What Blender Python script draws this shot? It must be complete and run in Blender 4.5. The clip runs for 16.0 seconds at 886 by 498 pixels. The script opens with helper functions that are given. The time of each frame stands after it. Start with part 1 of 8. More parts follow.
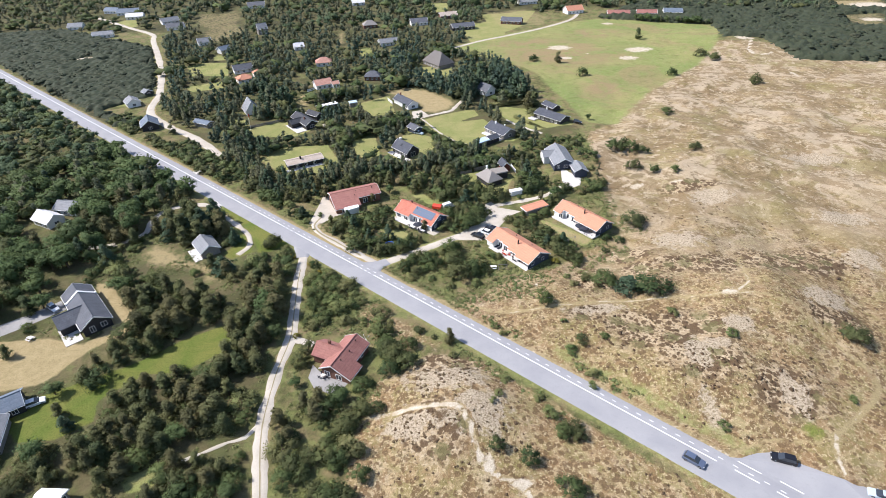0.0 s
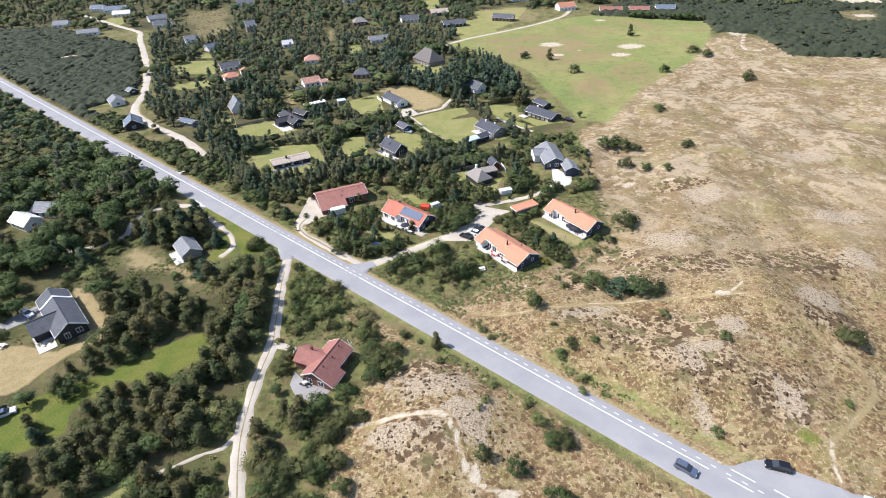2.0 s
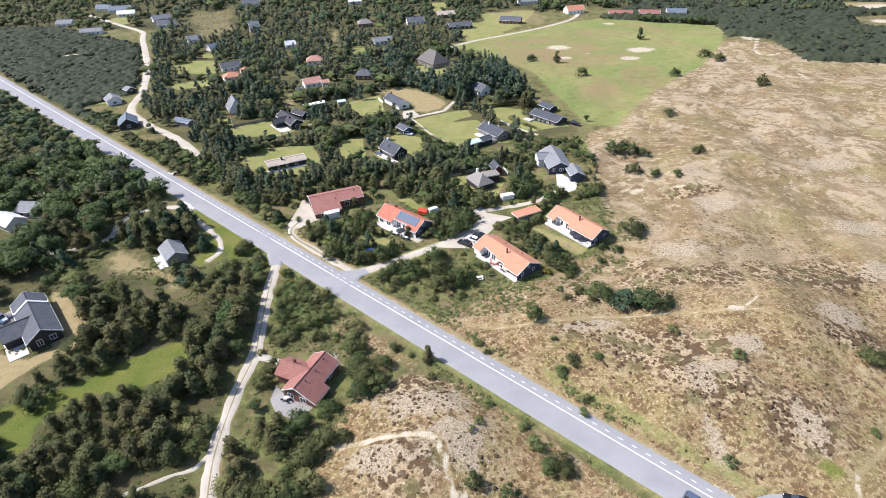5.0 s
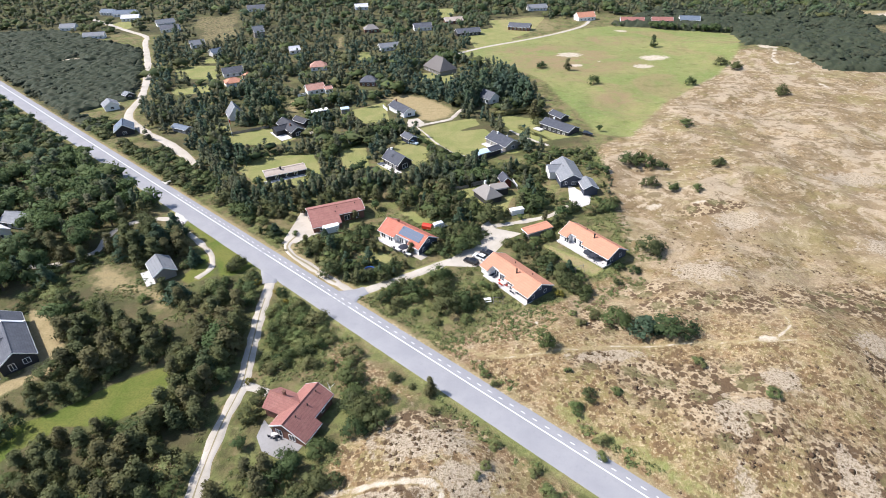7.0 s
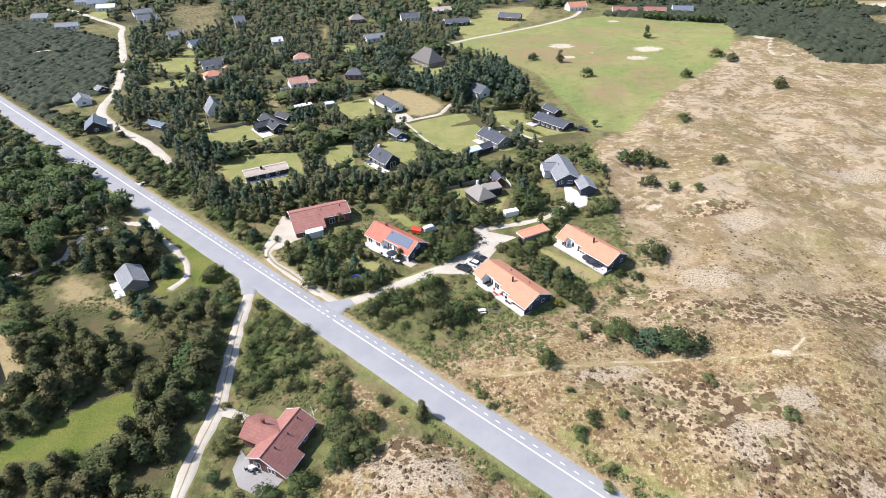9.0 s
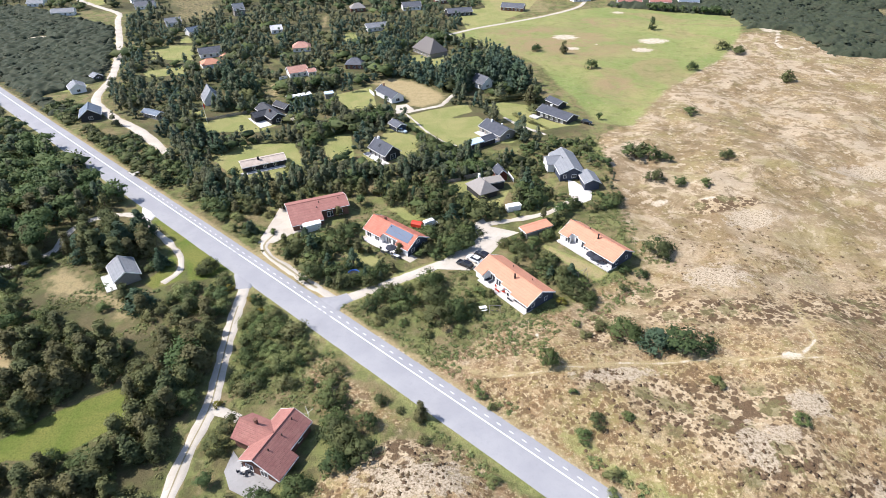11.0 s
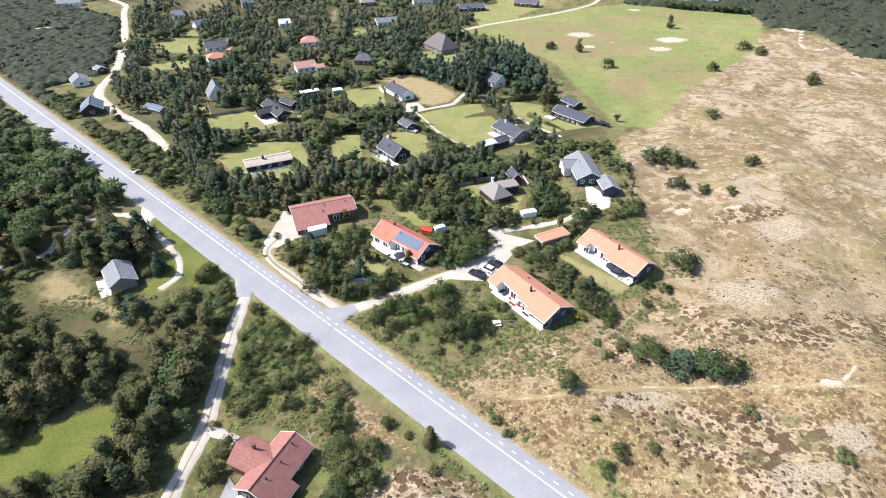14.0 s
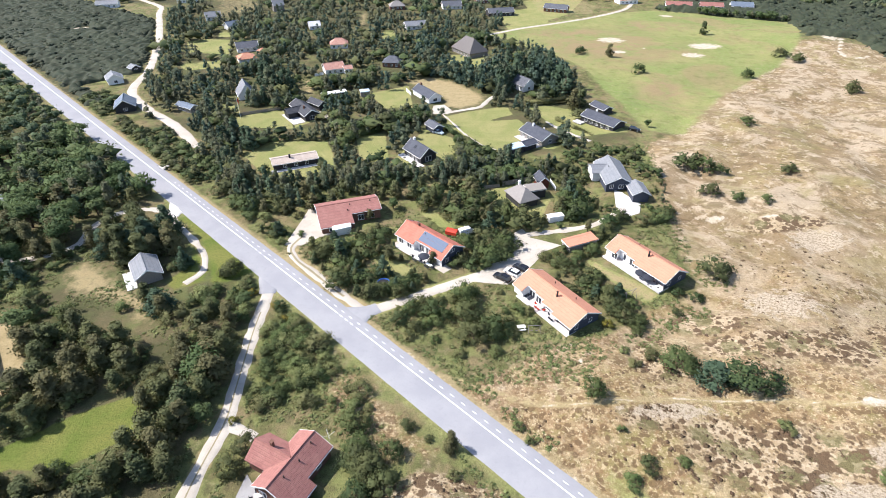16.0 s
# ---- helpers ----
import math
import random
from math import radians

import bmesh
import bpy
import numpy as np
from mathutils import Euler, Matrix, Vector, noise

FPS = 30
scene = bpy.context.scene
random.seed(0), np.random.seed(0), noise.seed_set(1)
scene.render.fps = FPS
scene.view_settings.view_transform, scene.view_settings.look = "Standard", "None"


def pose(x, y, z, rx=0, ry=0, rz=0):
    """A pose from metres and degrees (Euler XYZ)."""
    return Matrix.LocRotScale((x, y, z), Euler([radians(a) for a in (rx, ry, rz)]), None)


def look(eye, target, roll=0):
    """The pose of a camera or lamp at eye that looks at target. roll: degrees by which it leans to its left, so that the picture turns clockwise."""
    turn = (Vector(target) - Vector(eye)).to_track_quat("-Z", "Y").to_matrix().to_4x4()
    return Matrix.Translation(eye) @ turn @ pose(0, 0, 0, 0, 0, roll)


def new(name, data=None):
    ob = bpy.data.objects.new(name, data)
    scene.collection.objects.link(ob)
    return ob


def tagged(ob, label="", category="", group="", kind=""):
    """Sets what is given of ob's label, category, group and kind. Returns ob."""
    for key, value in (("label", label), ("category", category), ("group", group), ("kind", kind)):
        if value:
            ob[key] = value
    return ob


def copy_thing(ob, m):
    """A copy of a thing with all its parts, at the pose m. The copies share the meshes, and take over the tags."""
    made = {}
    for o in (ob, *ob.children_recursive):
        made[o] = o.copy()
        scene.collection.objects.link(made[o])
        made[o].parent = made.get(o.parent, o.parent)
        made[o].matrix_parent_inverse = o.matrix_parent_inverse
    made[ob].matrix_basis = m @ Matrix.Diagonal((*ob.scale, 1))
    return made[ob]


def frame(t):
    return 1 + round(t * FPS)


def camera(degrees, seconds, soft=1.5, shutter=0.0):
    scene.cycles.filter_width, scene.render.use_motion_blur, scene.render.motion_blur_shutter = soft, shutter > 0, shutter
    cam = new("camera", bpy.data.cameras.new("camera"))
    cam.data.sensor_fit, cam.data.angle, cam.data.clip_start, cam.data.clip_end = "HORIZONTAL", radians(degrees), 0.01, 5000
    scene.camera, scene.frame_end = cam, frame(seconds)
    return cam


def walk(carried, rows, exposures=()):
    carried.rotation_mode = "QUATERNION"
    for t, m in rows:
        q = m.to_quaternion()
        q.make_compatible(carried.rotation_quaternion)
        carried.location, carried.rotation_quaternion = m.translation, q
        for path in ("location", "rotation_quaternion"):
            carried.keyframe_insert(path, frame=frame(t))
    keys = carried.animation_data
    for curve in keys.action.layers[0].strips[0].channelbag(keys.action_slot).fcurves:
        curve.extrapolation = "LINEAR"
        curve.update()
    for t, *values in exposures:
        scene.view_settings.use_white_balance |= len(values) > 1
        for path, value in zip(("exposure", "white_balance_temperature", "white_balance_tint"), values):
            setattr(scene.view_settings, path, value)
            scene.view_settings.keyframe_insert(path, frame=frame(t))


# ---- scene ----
# ---------------------------------------------------------------- camera
cam = camera(78.2, 16.0, soft=0.55)
PATH = [
    (0, (0.00, -0.00, 99.00), (-0.03, 82.67, 42.73), -1.89),
    (0.5, (0.60, 0.96, 98.74), (0.78, 83.69, 42.57), -1.91),
    (1, (1.04, 1.93, 98.24), (1.58, 84.52, 41.86), -1.84),
    (1.5, (1.81, 2.75, 97.93), (2.45, 85.25, 41.43), -1.86),
    (2, (2.40, 3.73, 97.55), (3.24, 86.18, 40.96), -1.85),
    (2.5, (3.17, 4.65, 97.04), (4.12, 87.12, 40.49), -1.84),
    (3, (3.80, 5.58, 96.37), (4.79, 88.15, 39.96), -1.77),
    (3.5, (4.33, 6.44, 95.46), (5.31, 88.96, 38.99), -1.67),
    (4, (4.84, 7.44, 94.77), (5.46, 90.07, 38.44), -1.62),
    (6.5, (5.83, 18.88, 91.04), (4.48, 102.37, 36.02), -1.39),
    (7, (5.68, 21.70, 90.35), (4.30, 105.31, 35.51), -1.34),
    (7.5, (5.59, 24.93, 89.54), (4.20, 108.58, 34.76), -1.29),
    (8, (5.29, 28.01, 89.23), (4.31, 112.03, 35.01), -1.40),
    (8.5, (5.20, 30.24, 89.04), (5.36, 113.64, 33.86), -1.34),
    (11, (4.98, 35.31, 87.28), (5.59, 117.18, 29.86), -0.49),
    (11.5, (4.79, 37.01, 86.70), (4.33, 118.98, 29.43), -0.39),
    (12, (4.55, 39.09, 86.42), (3.31, 121.04, 29.13), -0.35),
    (12.5, (4.27, 40.78, 86.49), (3.01, 122.83, 29.34), -0.46),
    (13, (4.00, 42.07, 86.30), (3.28, 123.58, 28.37), -0.12),
    (13.5, (3.68, 42.71, 86.02), (3.29, 124.05, 27.85), 0.03),
    (14, (3.47, 43.27, 85.69), (3.05, 124.71, 27.67), 0.04),
    (14.5, (3.20, 43.64, 85.11), (2.43, 125.28, 27.36), 0.03),
    (15, (3.01, 44.04, 84.55), (0.66, 125.82, 27.06), -0.05),
    (15.5, (2.84, 44.24, 84.09), (-0.59, 126.19, 26.88), -0.06),
    (16, (2.66, 44.31, 83.60), (-1.72, 126.27, 26.47), -0.05),
]
walk(cam, [(t, look(eye, target, roll)) for t, eye, target, roll in PATH], [(0, 0.58, 6200, 14), (4, 0.57, 6200, 14), (7, 0.60, 6200, 14), (8.5, 0.65, 6200, 14), (11, 0.72, 6200, 14), (14, 0.79, 6200, 14), (16, 0.82, 6200, 14)])

# ---------------------------------------------------------------- sky and sun
SUN_AZ, SUN_EL = radians(172), radians(47)      # direction towards the sun, counted from +x
world = bpy.data.worlds.new("sky")
scene.world = world
world.use_nodes = True
wn = world.node_tree.nodes
sky = wn.new("ShaderNodeTexSky")
sky.sky_type, sky.sun_disc = "NISHITA", False
sky.sun_elevation, sky.sun_rotation = SUN_EL, radians(90) - SUN_AZ
world.node_tree.links.new(sky.outputs[0], wn["Background"].inputs[0])
wn["Background"].inputs[1].default_value = 0.13
sun = new("sun", bpy.data.lights.new("sun", "SUN"))
sun.data.energy, sun.data.angle, sun.data.color = 4.8, radians(0.55), (1.0, 0.955, 0.885)
sun.matrix_world = look((math.cos(SUN_AZ) * math.cos(SUN_EL) * 400, math.sin(SUN_AZ) * math.cos(SUN_EL) * 400 + 150, math.sin(SUN_EL) * 400), (0, 150, 0))


# ---------------------------------------------------------------- materials
class Mat:
    """A node material in the making: each call adds a node and gives its output."""

    def __init__(self, name, rough=0.8, metal=0.0, spec=0.3):
        self.m = bpy.data.materials.new(name)
        self.m.use_nodes = True
        self.t = self.m.node_tree
        self.b = self.t.nodes["Principled BSDF"]
        self.b.inputs["Roughness"].default_value = rough
        self.b.inputs["Metallic"].default_value = metal
        self.b.inputs["Specular IOR Level"].default_value = spec

    def put(self, v, s):
        if hasattr(v, "is_linked"):
            self.t.links.new(v, s)
        elif isinstance(v, tuple):
            s.default_value = (*v, 1) if len(v) == 3 and len(s.default_value) == 4 else v
        else:
            s.default_value = v

    def pos(self, local=False):
        if local:
            return self.t.nodes.new("ShaderNodeTexCoord").outputs["Object"]
        return self.t.nodes.new("ShaderNodeNewGeometry").outputs["Position"]

    def island(self):
        return self.t.nodes.new("ShaderNodeNewGeometry").outputs["Random Per Island"]

    def chance(self):
        return self.t.nodes.new("ShaderNodeObjectInfo").outputs["Random"]

    def attr(self, name):
        n = self.t.nodes.new("ShaderNodeAttribute")
        n.attribute_name = name
        return n.outputs["Fac"]

    def noise(self, at, size, detail=3.0, rough=0.55, bend=0.0):
        n = self.t.nodes.new("ShaderNodeTexNoise")
        self.put(at, n.inputs["Vector"])
        n.inputs["Scale"].default_value = 1.0 / size
        n.inputs["Detail"].default_value, n.inputs["Roughness"].default_value, n.inputs["Distortion"].default_value = detail, rough, bend
        return n.outputs["Fac"]

    def cells(self, at, size, out="Distance"):
        n = self.t.nodes.new("ShaderNodeTexVoronoi")
        self.put(at, n.inputs["Vector"])
        n.inputs["Scale"].default_value = 1.0 / size
        return n.outputs[out]

    def wave(self, at, size, axis="Y", bend=0.0):
        n = self.t.nodes.new("ShaderNodeTexWave")
        self.put(at, n.inputs["Vector"])
        n.bands_direction, n.wave_profile = axis, "SAW"
        n.inputs["Scale"].default_value = 0.314 / size
        n.inputs["Distortion"].default_value, n.inputs["Detail"].default_value = bend, 1.0
        return n.outputs["Fac"]

    def ramp(self, v, lo, hi, a=0.0, b=1.0):
        n = self.t.nodes.new("ShaderNodeMapRange")
        n.interpolation_type = "SMOOTHSTEP"
        for s, x in zip(n.inputs, (v, lo, hi, a, b)):
            self.put(x, s)
        return n.outputs[0]

    def mix(self, f, a, b, how="MIX"):
        n = self.t.nodes.new("ShaderNodeMix")
        n.data_type, n.blend_type = "RGBA", how
        self.put(f, n.inputs[0]), self.put(a, n.inputs[6]), self.put(b, n.inputs[7])
        return n.outputs[2]

    def calc(self, how, a, b=0.5):
        n = self.t.nodes.new("ShaderNodeMath")
        n.operation = how
        self.put(a, n.inputs[0]), self.put(b, n.inputs[1])
        return n.outputs[0]

    def done(self, colour, bump=None, depth=0.05, rough=None):
        self.put(colour, self.b.inputs["Base Color"])
        if rough is not None:
            self.put(rough, self.b.inputs["Roughness"])
        if bump is not None:
            n = self.t.nodes.new("ShaderNodeBump")
            n.inputs["Distance"].default_value, n.inputs["Strength"].default_value = depth, 1.0
            self.put(bump, n.inputs["Height"])
            self.t.links.new(n.outputs[0], self.b.inputs["Normal"])
        return self.m


def painted(name, colour, rough=0.6, wear=0.25, size=0.6, local=True, metal=0.0, spec=0.3):
    """Paint, wood or metal of one colour, with stains and fine grain."""
    k = Mat(name, rough, metal, spec)
    p = k.pos(local)
    dark = tuple(c * (1 - wear) for c in colour)
    light = tuple(min(1, c * (1 + 0.5 * wear)) for c in colour)
    c = k.mix(k.noise(p, size, 5.0, 0.65), dark, light)
    return k.done(c, k.noise(p, 0.08), 0.01)


def tiled(name, colour, second, row=0.34):
    """Roof tiles in rows along the local x axis."""
    k = Mat(name, 0.75, 0.0, 0.25)
    p = k.pos(True)
    c = k.mix(k.ramp(k.noise(p, 1.6, 4.0, 0.7), 0.3, 0.7), colour, second)
    c = k.mix(k.ramp(k.noise(p, 0.3, 2.0), 0.35, 0.75, 0.0, 0.35), c, tuple(v * 0.55 for v in colour))
    w = k.calc("ADD", k.wave(p, row, "Z"), k.wave(p, 0.25, "X"))
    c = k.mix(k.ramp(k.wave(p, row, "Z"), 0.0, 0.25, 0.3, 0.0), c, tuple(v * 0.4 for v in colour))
    return k.done(c, w, 0.03)


def leaves(name, dark, light, tip, brown, whole=False):
    """Foliage. whole: a joined wood, whose trees carry a tint of their own."""
    k = Mat(name, 0.75, 0.0, 0.15)
    r = k.attr("tint") if whole else k.chance()
    c = k.mix(r, dark, light)
    c = k.mix(k.ramp(k.island(), 0.45, 1.0, 0.0, 0.5), c, tip)
    own = k.calc("FRACT", k.calc("MULTIPLY", r, 7.31))
    c = k.mix(k.ramp(k.calc("ADD", own, k.noise(k.pos(), 14, 2.0)), 0.85, 1.35, 0.0, 0.42), c, brown)
    c = k.mix(k.ramp(k.noise(k.pos(), 1.1, 2.0), 0.4, 0.7, 0.0, 0.3), c, tuple(v * 0.6 for v in dark))
    m = k.done(c)
    through_leaf, both = k.t.nodes.new("ShaderNodeBsdfTranslucent"), k.t.nodes.new("ShaderNodeMixShader")
    k.put(c, through_leaf.inputs["Color"])
    both.inputs[0].default_value = 0.3
    out = k.t.nodes["Material Output"]
    k.t.links.new(k.b.outputs[0], both.inputs[1])
    k.t.links.new(through_leaf.outputs[0], both.inputs[2])
    k.t.links.new(both.outputs[0], out.inputs["Surface"])
    return m


def ground_material():
    k = Mat("soil_and_grass", 0.95, 0.0, 0.1)
    p = k.pos()
    big, mid, small, fine = k.noise(p, 38, 3.0), k.noise(p, 9, 4.0, 0.6, 0.6), k.noise(p, 2.2, 4.0, 0.65), k.noise(p, 0.45, 3.0, 0.7)
    edge = k.calc("MULTIPLY", k.calc("SUBTRACT", small, 0.5), 0.7)

    def zone(name, lo=0.35, hi=0.65):
        return k.ramp(k.calc("ADD", k.attr(name), edge), lo, hi)

    # floor of the scrub: moss, dry grass, needles
    c = k.mix(k.ramp(mid, 0.38, 0.62), (0.108, 0.116, 0.041), (0.215, 0.170, 0.087))
    c = k.mix(k.ramp(k.noise(p, 5, 3.0), 0.46, 0.60, 0.0, 0.75), c, (0.180, 0.195, 0.070))
    c = k.mix(k.ramp(k.noise(p, 3.0, 4.0, 0.7), 0.54, 0.66, 0.0, 0.4), c, (0.270, 0.225, 0.125))
    c = k.mix(k.ramp(small, 0.45, 0.7, 0.0, 0.65), c, (0.070, 0.062, 0.032))
    # needle litter under the woods
    n = k.mix(k.ramp(small, 0.35, 0.65), (0.050, 0.052, 0.026), (0.085, 0.076, 0.040))
    c = k.mix(k.calc("MULTIPLY", k.attr("litter"), k.ramp(k.noise(p, 16, 3.0), 0.36, 0.62, 1.0, 0.45)), c, n)
    # dune heath: dry grass, pale lichen, heather, moss
    d = k.mix(k.ramp(big, 0.40, 0.60), (0.375, 0.285, 0.165), (0.295, 0.218, 0.124))
    d = k.mix(k.ramp(k.noise(p, 17, 5.0, 0.62, 1.2), 0.50, 0.62, 0.0, 0.7), d, (0.40, 0.325, 0.235))
    d = k.mix(k.ramp(k.noise(p, 30, 5.0, 0.6, 1.5), 0.50, 0.62, 0.0, 0.8), d, (0.225, 0.195, 0.078))
    d = k.mix(k.ramp(mid, 0.50, 0.66, 0.0, 0.6), d, (0.315, 0.232, 0.115))
    rough_patch = k.ramp(k.noise(p, 24, 5.0, 0.62, 1.0), 0.44, 0.55)
    d = k.mix(k.calc("MULTIPLY", rough_patch, k.ramp(k.noise(p, 5.0, 5.0, 0.68), 0.46, 0.60, 0.0, 0.7)), d, (0.190, 0.118, 0.070))
    d = k.mix(k.calc("MULTIPLY", rough_patch, k.ramp(k.noise(p, 2.4, 4.0, 0.7), 0.54, 0.64, 0.0, 0.75)), d, (0.44, 0.36, 0.265))
    d = k.mix(k.ramp(k.noise(p, 3.4, 5.0, 0.72), 0.51, 0.66, 0.0, 0.62), d, (0.150, 0.108, 0.058))
    d = k.mix(k.ramp(k.noise(p, 8.5, 6.0, 0.7, 0.6), 0.50, 0.59, 0.0, 0.75), d, (0.175, 0.132, 0.070))
    d = k.mix(k.ramp(k.noise(p, 11, 6.0, 0.68, 0.6), 0.53, 0.62, 0.0, 0.75), d, (0.46, 0.375, 0.255))
    d = k.mix(k.ramp(k.noise(p, 1.3, 4.0, 0.75), 0.54, 0.66, 0.0, 0.5), d, (0.105, 0.078, 0.044))
    d = k.mix(k.ramp(k.noise(p, 1.9, 3.0, 0.75), 0.60, 0.70, 0.0, 0.6), d, (0.47, 0.39, 0.29))
    d = k.mix(k.calc("MULTIPLY", rough_patch, k.ramp(k.cells(p, 1.3), 0.15, 0.38, 0.6, 0.0)), d, (0.105, 0.072, 0.042))
    ragged = k.calc("MULTIPLY", k.calc("SUBTRACT", k.noise(p, 0.7, 3.0), 0.5), 0.7)
    drift = k.calc("MULTIPLY", k.calc("SUBTRACT", k.noise(p, 4.5, 3.0), 0.5), 1.5)
    coarse = k.attr("coarse")
    strong = lambda f: k.calc("MULTIPLY", coarse, f)  # noqa: E731
    d = k.mix(strong(k.ramp(k.noise(p, 6.5, 5.0, 0.68, 0.8), 0.44, 0.56, 0.0, 0.65)), d, (0.225, 0.195, 0.082))
    d = k.mix(strong(k.ramp(k.noise(p, 4.2, 5.0, 0.7, 0.6), 0.47, 0.58, 0.0, 0.75)), d, (0.235, 0.150, 0.082))
    d = k.mix(strong(k.ramp(k.noise(p, 1.6, 5.0, 0.72), 0.50, 0.60, 0.0, 0.55)), d, (0.435, 0.335, 0.200))
    d = k.mix(strong(k.ramp(k.calc("SUBTRACT", k.calc("ADD", k.cells(p, 1.4), ragged), drift), 0.32, 0.46, 0.8, 0.0)), d, (0.140, 0.092, 0.050))
    d = k.mix(strong(k.ramp(k.noise(p, 0.7, 4.0, 0.75), 0.54, 0.62, 0.0, 0.75)), d, (0.51, 0.42, 0.27))
    # farther dunes: broad patches of pale lichen, dry grass and dark heath
    far = k.calc("SUBTRACT", 1.0, coarse)
    wide = lambda f: k.calc("MULTIPLY", far, f)  # noqa: E731
    d = k.mix(wide(k.ramp(k.noise(p, 26, 6.0, 0.62, 1.5), 0.46, 0.57)), d, (0.430, 0.350, 0.250))
    d = k.mix(wide(k.ramp(k.noise(p, 34, 5.0, 0.6, 1.0), 0.52, 0.62, 0.0, 0.8)), d, (0.270, 0.230, 0.110))
    d = k.mix(wide(k.ramp(k.noise(p, 13, 6.0, 0.66, 1.2), 0.49, 0.59, 0.0, 0.85)), d, (0.235, 0.172, 0.100))
    d = k.mix(wide(k.ramp(k.noise(p, 5.0, 6.0, 0.7, 0.8), 0.53, 0.62, 0.0, 0.8)), d, (0.165, 0.125, 0.072))
    d = k.mix(wide(k.ramp(k.noise(p, 3.2, 5.0, 0.72), 0.55, 0.63, 0.0, 0.8)), d, (0.50, 0.420, 0.310))
    # thick heather: dark round tussocks on pale lichen and sand
    h = k.mix(k.ramp(k.noise(p, 6, 4.0, 0.65, 0.8), 0.38, 0.60), (0.405, 0.322, 0.215), (0.295, 0.220, 0.130))
    h = k.mix(k.ramp(k.noise(p, 0.9, 4.0, 0.72), 0.50, 0.60, 0.0, 0.85), h, (0.54, 0.445, 0.31))
    tuft = k.calc("SUBTRACT", k.calc("ADD", k.cells(p, 1.7), ragged), drift)
    h = k.mix(k.ramp(tuft, 0.40, 0.56, 0.92, 0.0), h, (0.105, 0.068, 0.040))
    h = k.mix(k.ramp(k.calc("ADD", k.cells(p, 0.8), ragged), 0.28, 0.40, 0.7, 0.0), h, (0.105, 0.072, 0.044))
    h = k.mix(k.ramp(k.calc("ADD", k.cells(p, 5.5), ragged), 0.30, 0.42, 0.7, 0.0), h, (0.150, 0.142, 0.066))
    d = k.mix(1.0, k.mix(zone("heather"), d, h), (1.0, 0.975, 0.92), "MULTIPLY")
    c = k.mix(zone("heath"), c, d)
    # pale lichen and bare sand between the heather
    li = k.mix(k.ramp(fine, 0.4, 0.65), (0.45, 0.375, 0.275), (0.27, 0.212, 0.135))
    c = k.mix(k.ramp(k.calc("ADD", k.attr("lichen"), k.calc("MULTIPLY", k.calc("SUBTRACT", small, 0.5), 1.7)), 0.42, 0.62, 0.0, 0.85), c, li)
    # field
    f = k.mix(k.ramp(big, 0.35, 0.65), (0.190, 0.240, 0.074), (0.275, 0.268, 0.104))
    f = k.mix(k.ramp(mid, 0.4, 0.7, 0.0, 0.6), f, (0.20, 0.225, 0.072))
    f = k.mix(k.ramp(k.noise(p, 40, 4.0, 0.6, 1.0), 0.47, 0.62, 0.0, 0.8), f, (0.27, 0.215, 0.105))
    f = k.mix(k.ramp(small, 0.48, 0.72, 0.0, 0.5), f, (0.34, 0.27, 0.15))
    f = k.mix(k.ramp(k.noise(p, 5, 5.0, 0.7), 0.5, 0.68, 0.0, 0.5), f, (0.13, 0.145, 0.05))
    f = k.mix(k.calc("MULTIPLY", k.attr("dry"), k.ramp(k.noise(p, 13, 5.0, 0.65, 0.8), 0.36, 0.58)), f, (0.285, 0.205, 0.115))
    c = k.mix(zone("field"), c, f)
    # lawns and verges
    l = k.mix(k.ramp(mid, 0.3, 0.7), (0.222, 0.238, 0.082), (0.300, 0.278, 0.115))
    l = k.mix(k.ramp(fine, 0.4, 0.75, 0.0, 0.15), l, (0.14, 0.16, 0.045))
    c = k.mix(zone("lawn"), c, l)
    m = k.mix(k.ramp(mid, 0.3, 0.7), (0.112, 0.152, 0.030), (0.185, 0.185, 0.050))
    m = k.mix(k.ramp(fine, 0.4, 0.75, 0.0, 0.3), m, (0.06, 0.085, 0.02))
    c = k.mix(zone("meadow"), c, m)
    # worn yellow ground and bare sand
    y = k.mix(k.ramp(small, 0.3, 0.7), (0.385, 0.305, 0.165), (0.31, 0.245, 0.125))
    c = k.mix(zone("worn"), c, y)
    s = k.mix(k.ramp(small, 0.3, 0.7), (0.58, 0.51, 0.40), (0.46, 0.385, 0.28))
    c = k.mix(k.ramp(k.calc("ADD", k.attr("sand"), k.calc("MULTIPLY", k.calc("SUBTRACT", k.noise(p, 2.5, 5.0, 0.7), 0.5), 1.6)), 0.5, 0.9), c, s)
    c = k.mix(k.ramp(fine, 0.35, 0.8, 0.0, 0.28), c, (0.06, 0.05, 0.03), "MULTIPLY")
    return k.done(c, k.calc("ADD", k.calc("MULTIPLY", small, 1.5), k.calc("ADD", fine, k.noise(p, 0.2, 2.0))), 0.17)


def road_material(name, dark, light, stain):
    k = Mat(name, 0.9, 0.0, 0.2)
    p = k.pos()
    c = k.mix(k.ramp(k.noise(p, 6, 4.0), 0.3, 0.7), dark, light)
    c = k.mix(k.ramp(k.noise(p, 1.0, 5.0, 0.7), 0.5, 0.8, 0.0, 0.5), c, stain)
    c = k.mix(k.ramp(k.noise(p, 0.15, 2.0), 0.4, 0.8, 0.0, 0.25), c, stain)
    return k.done(c, k.noise(p, 0.1), 0.02)


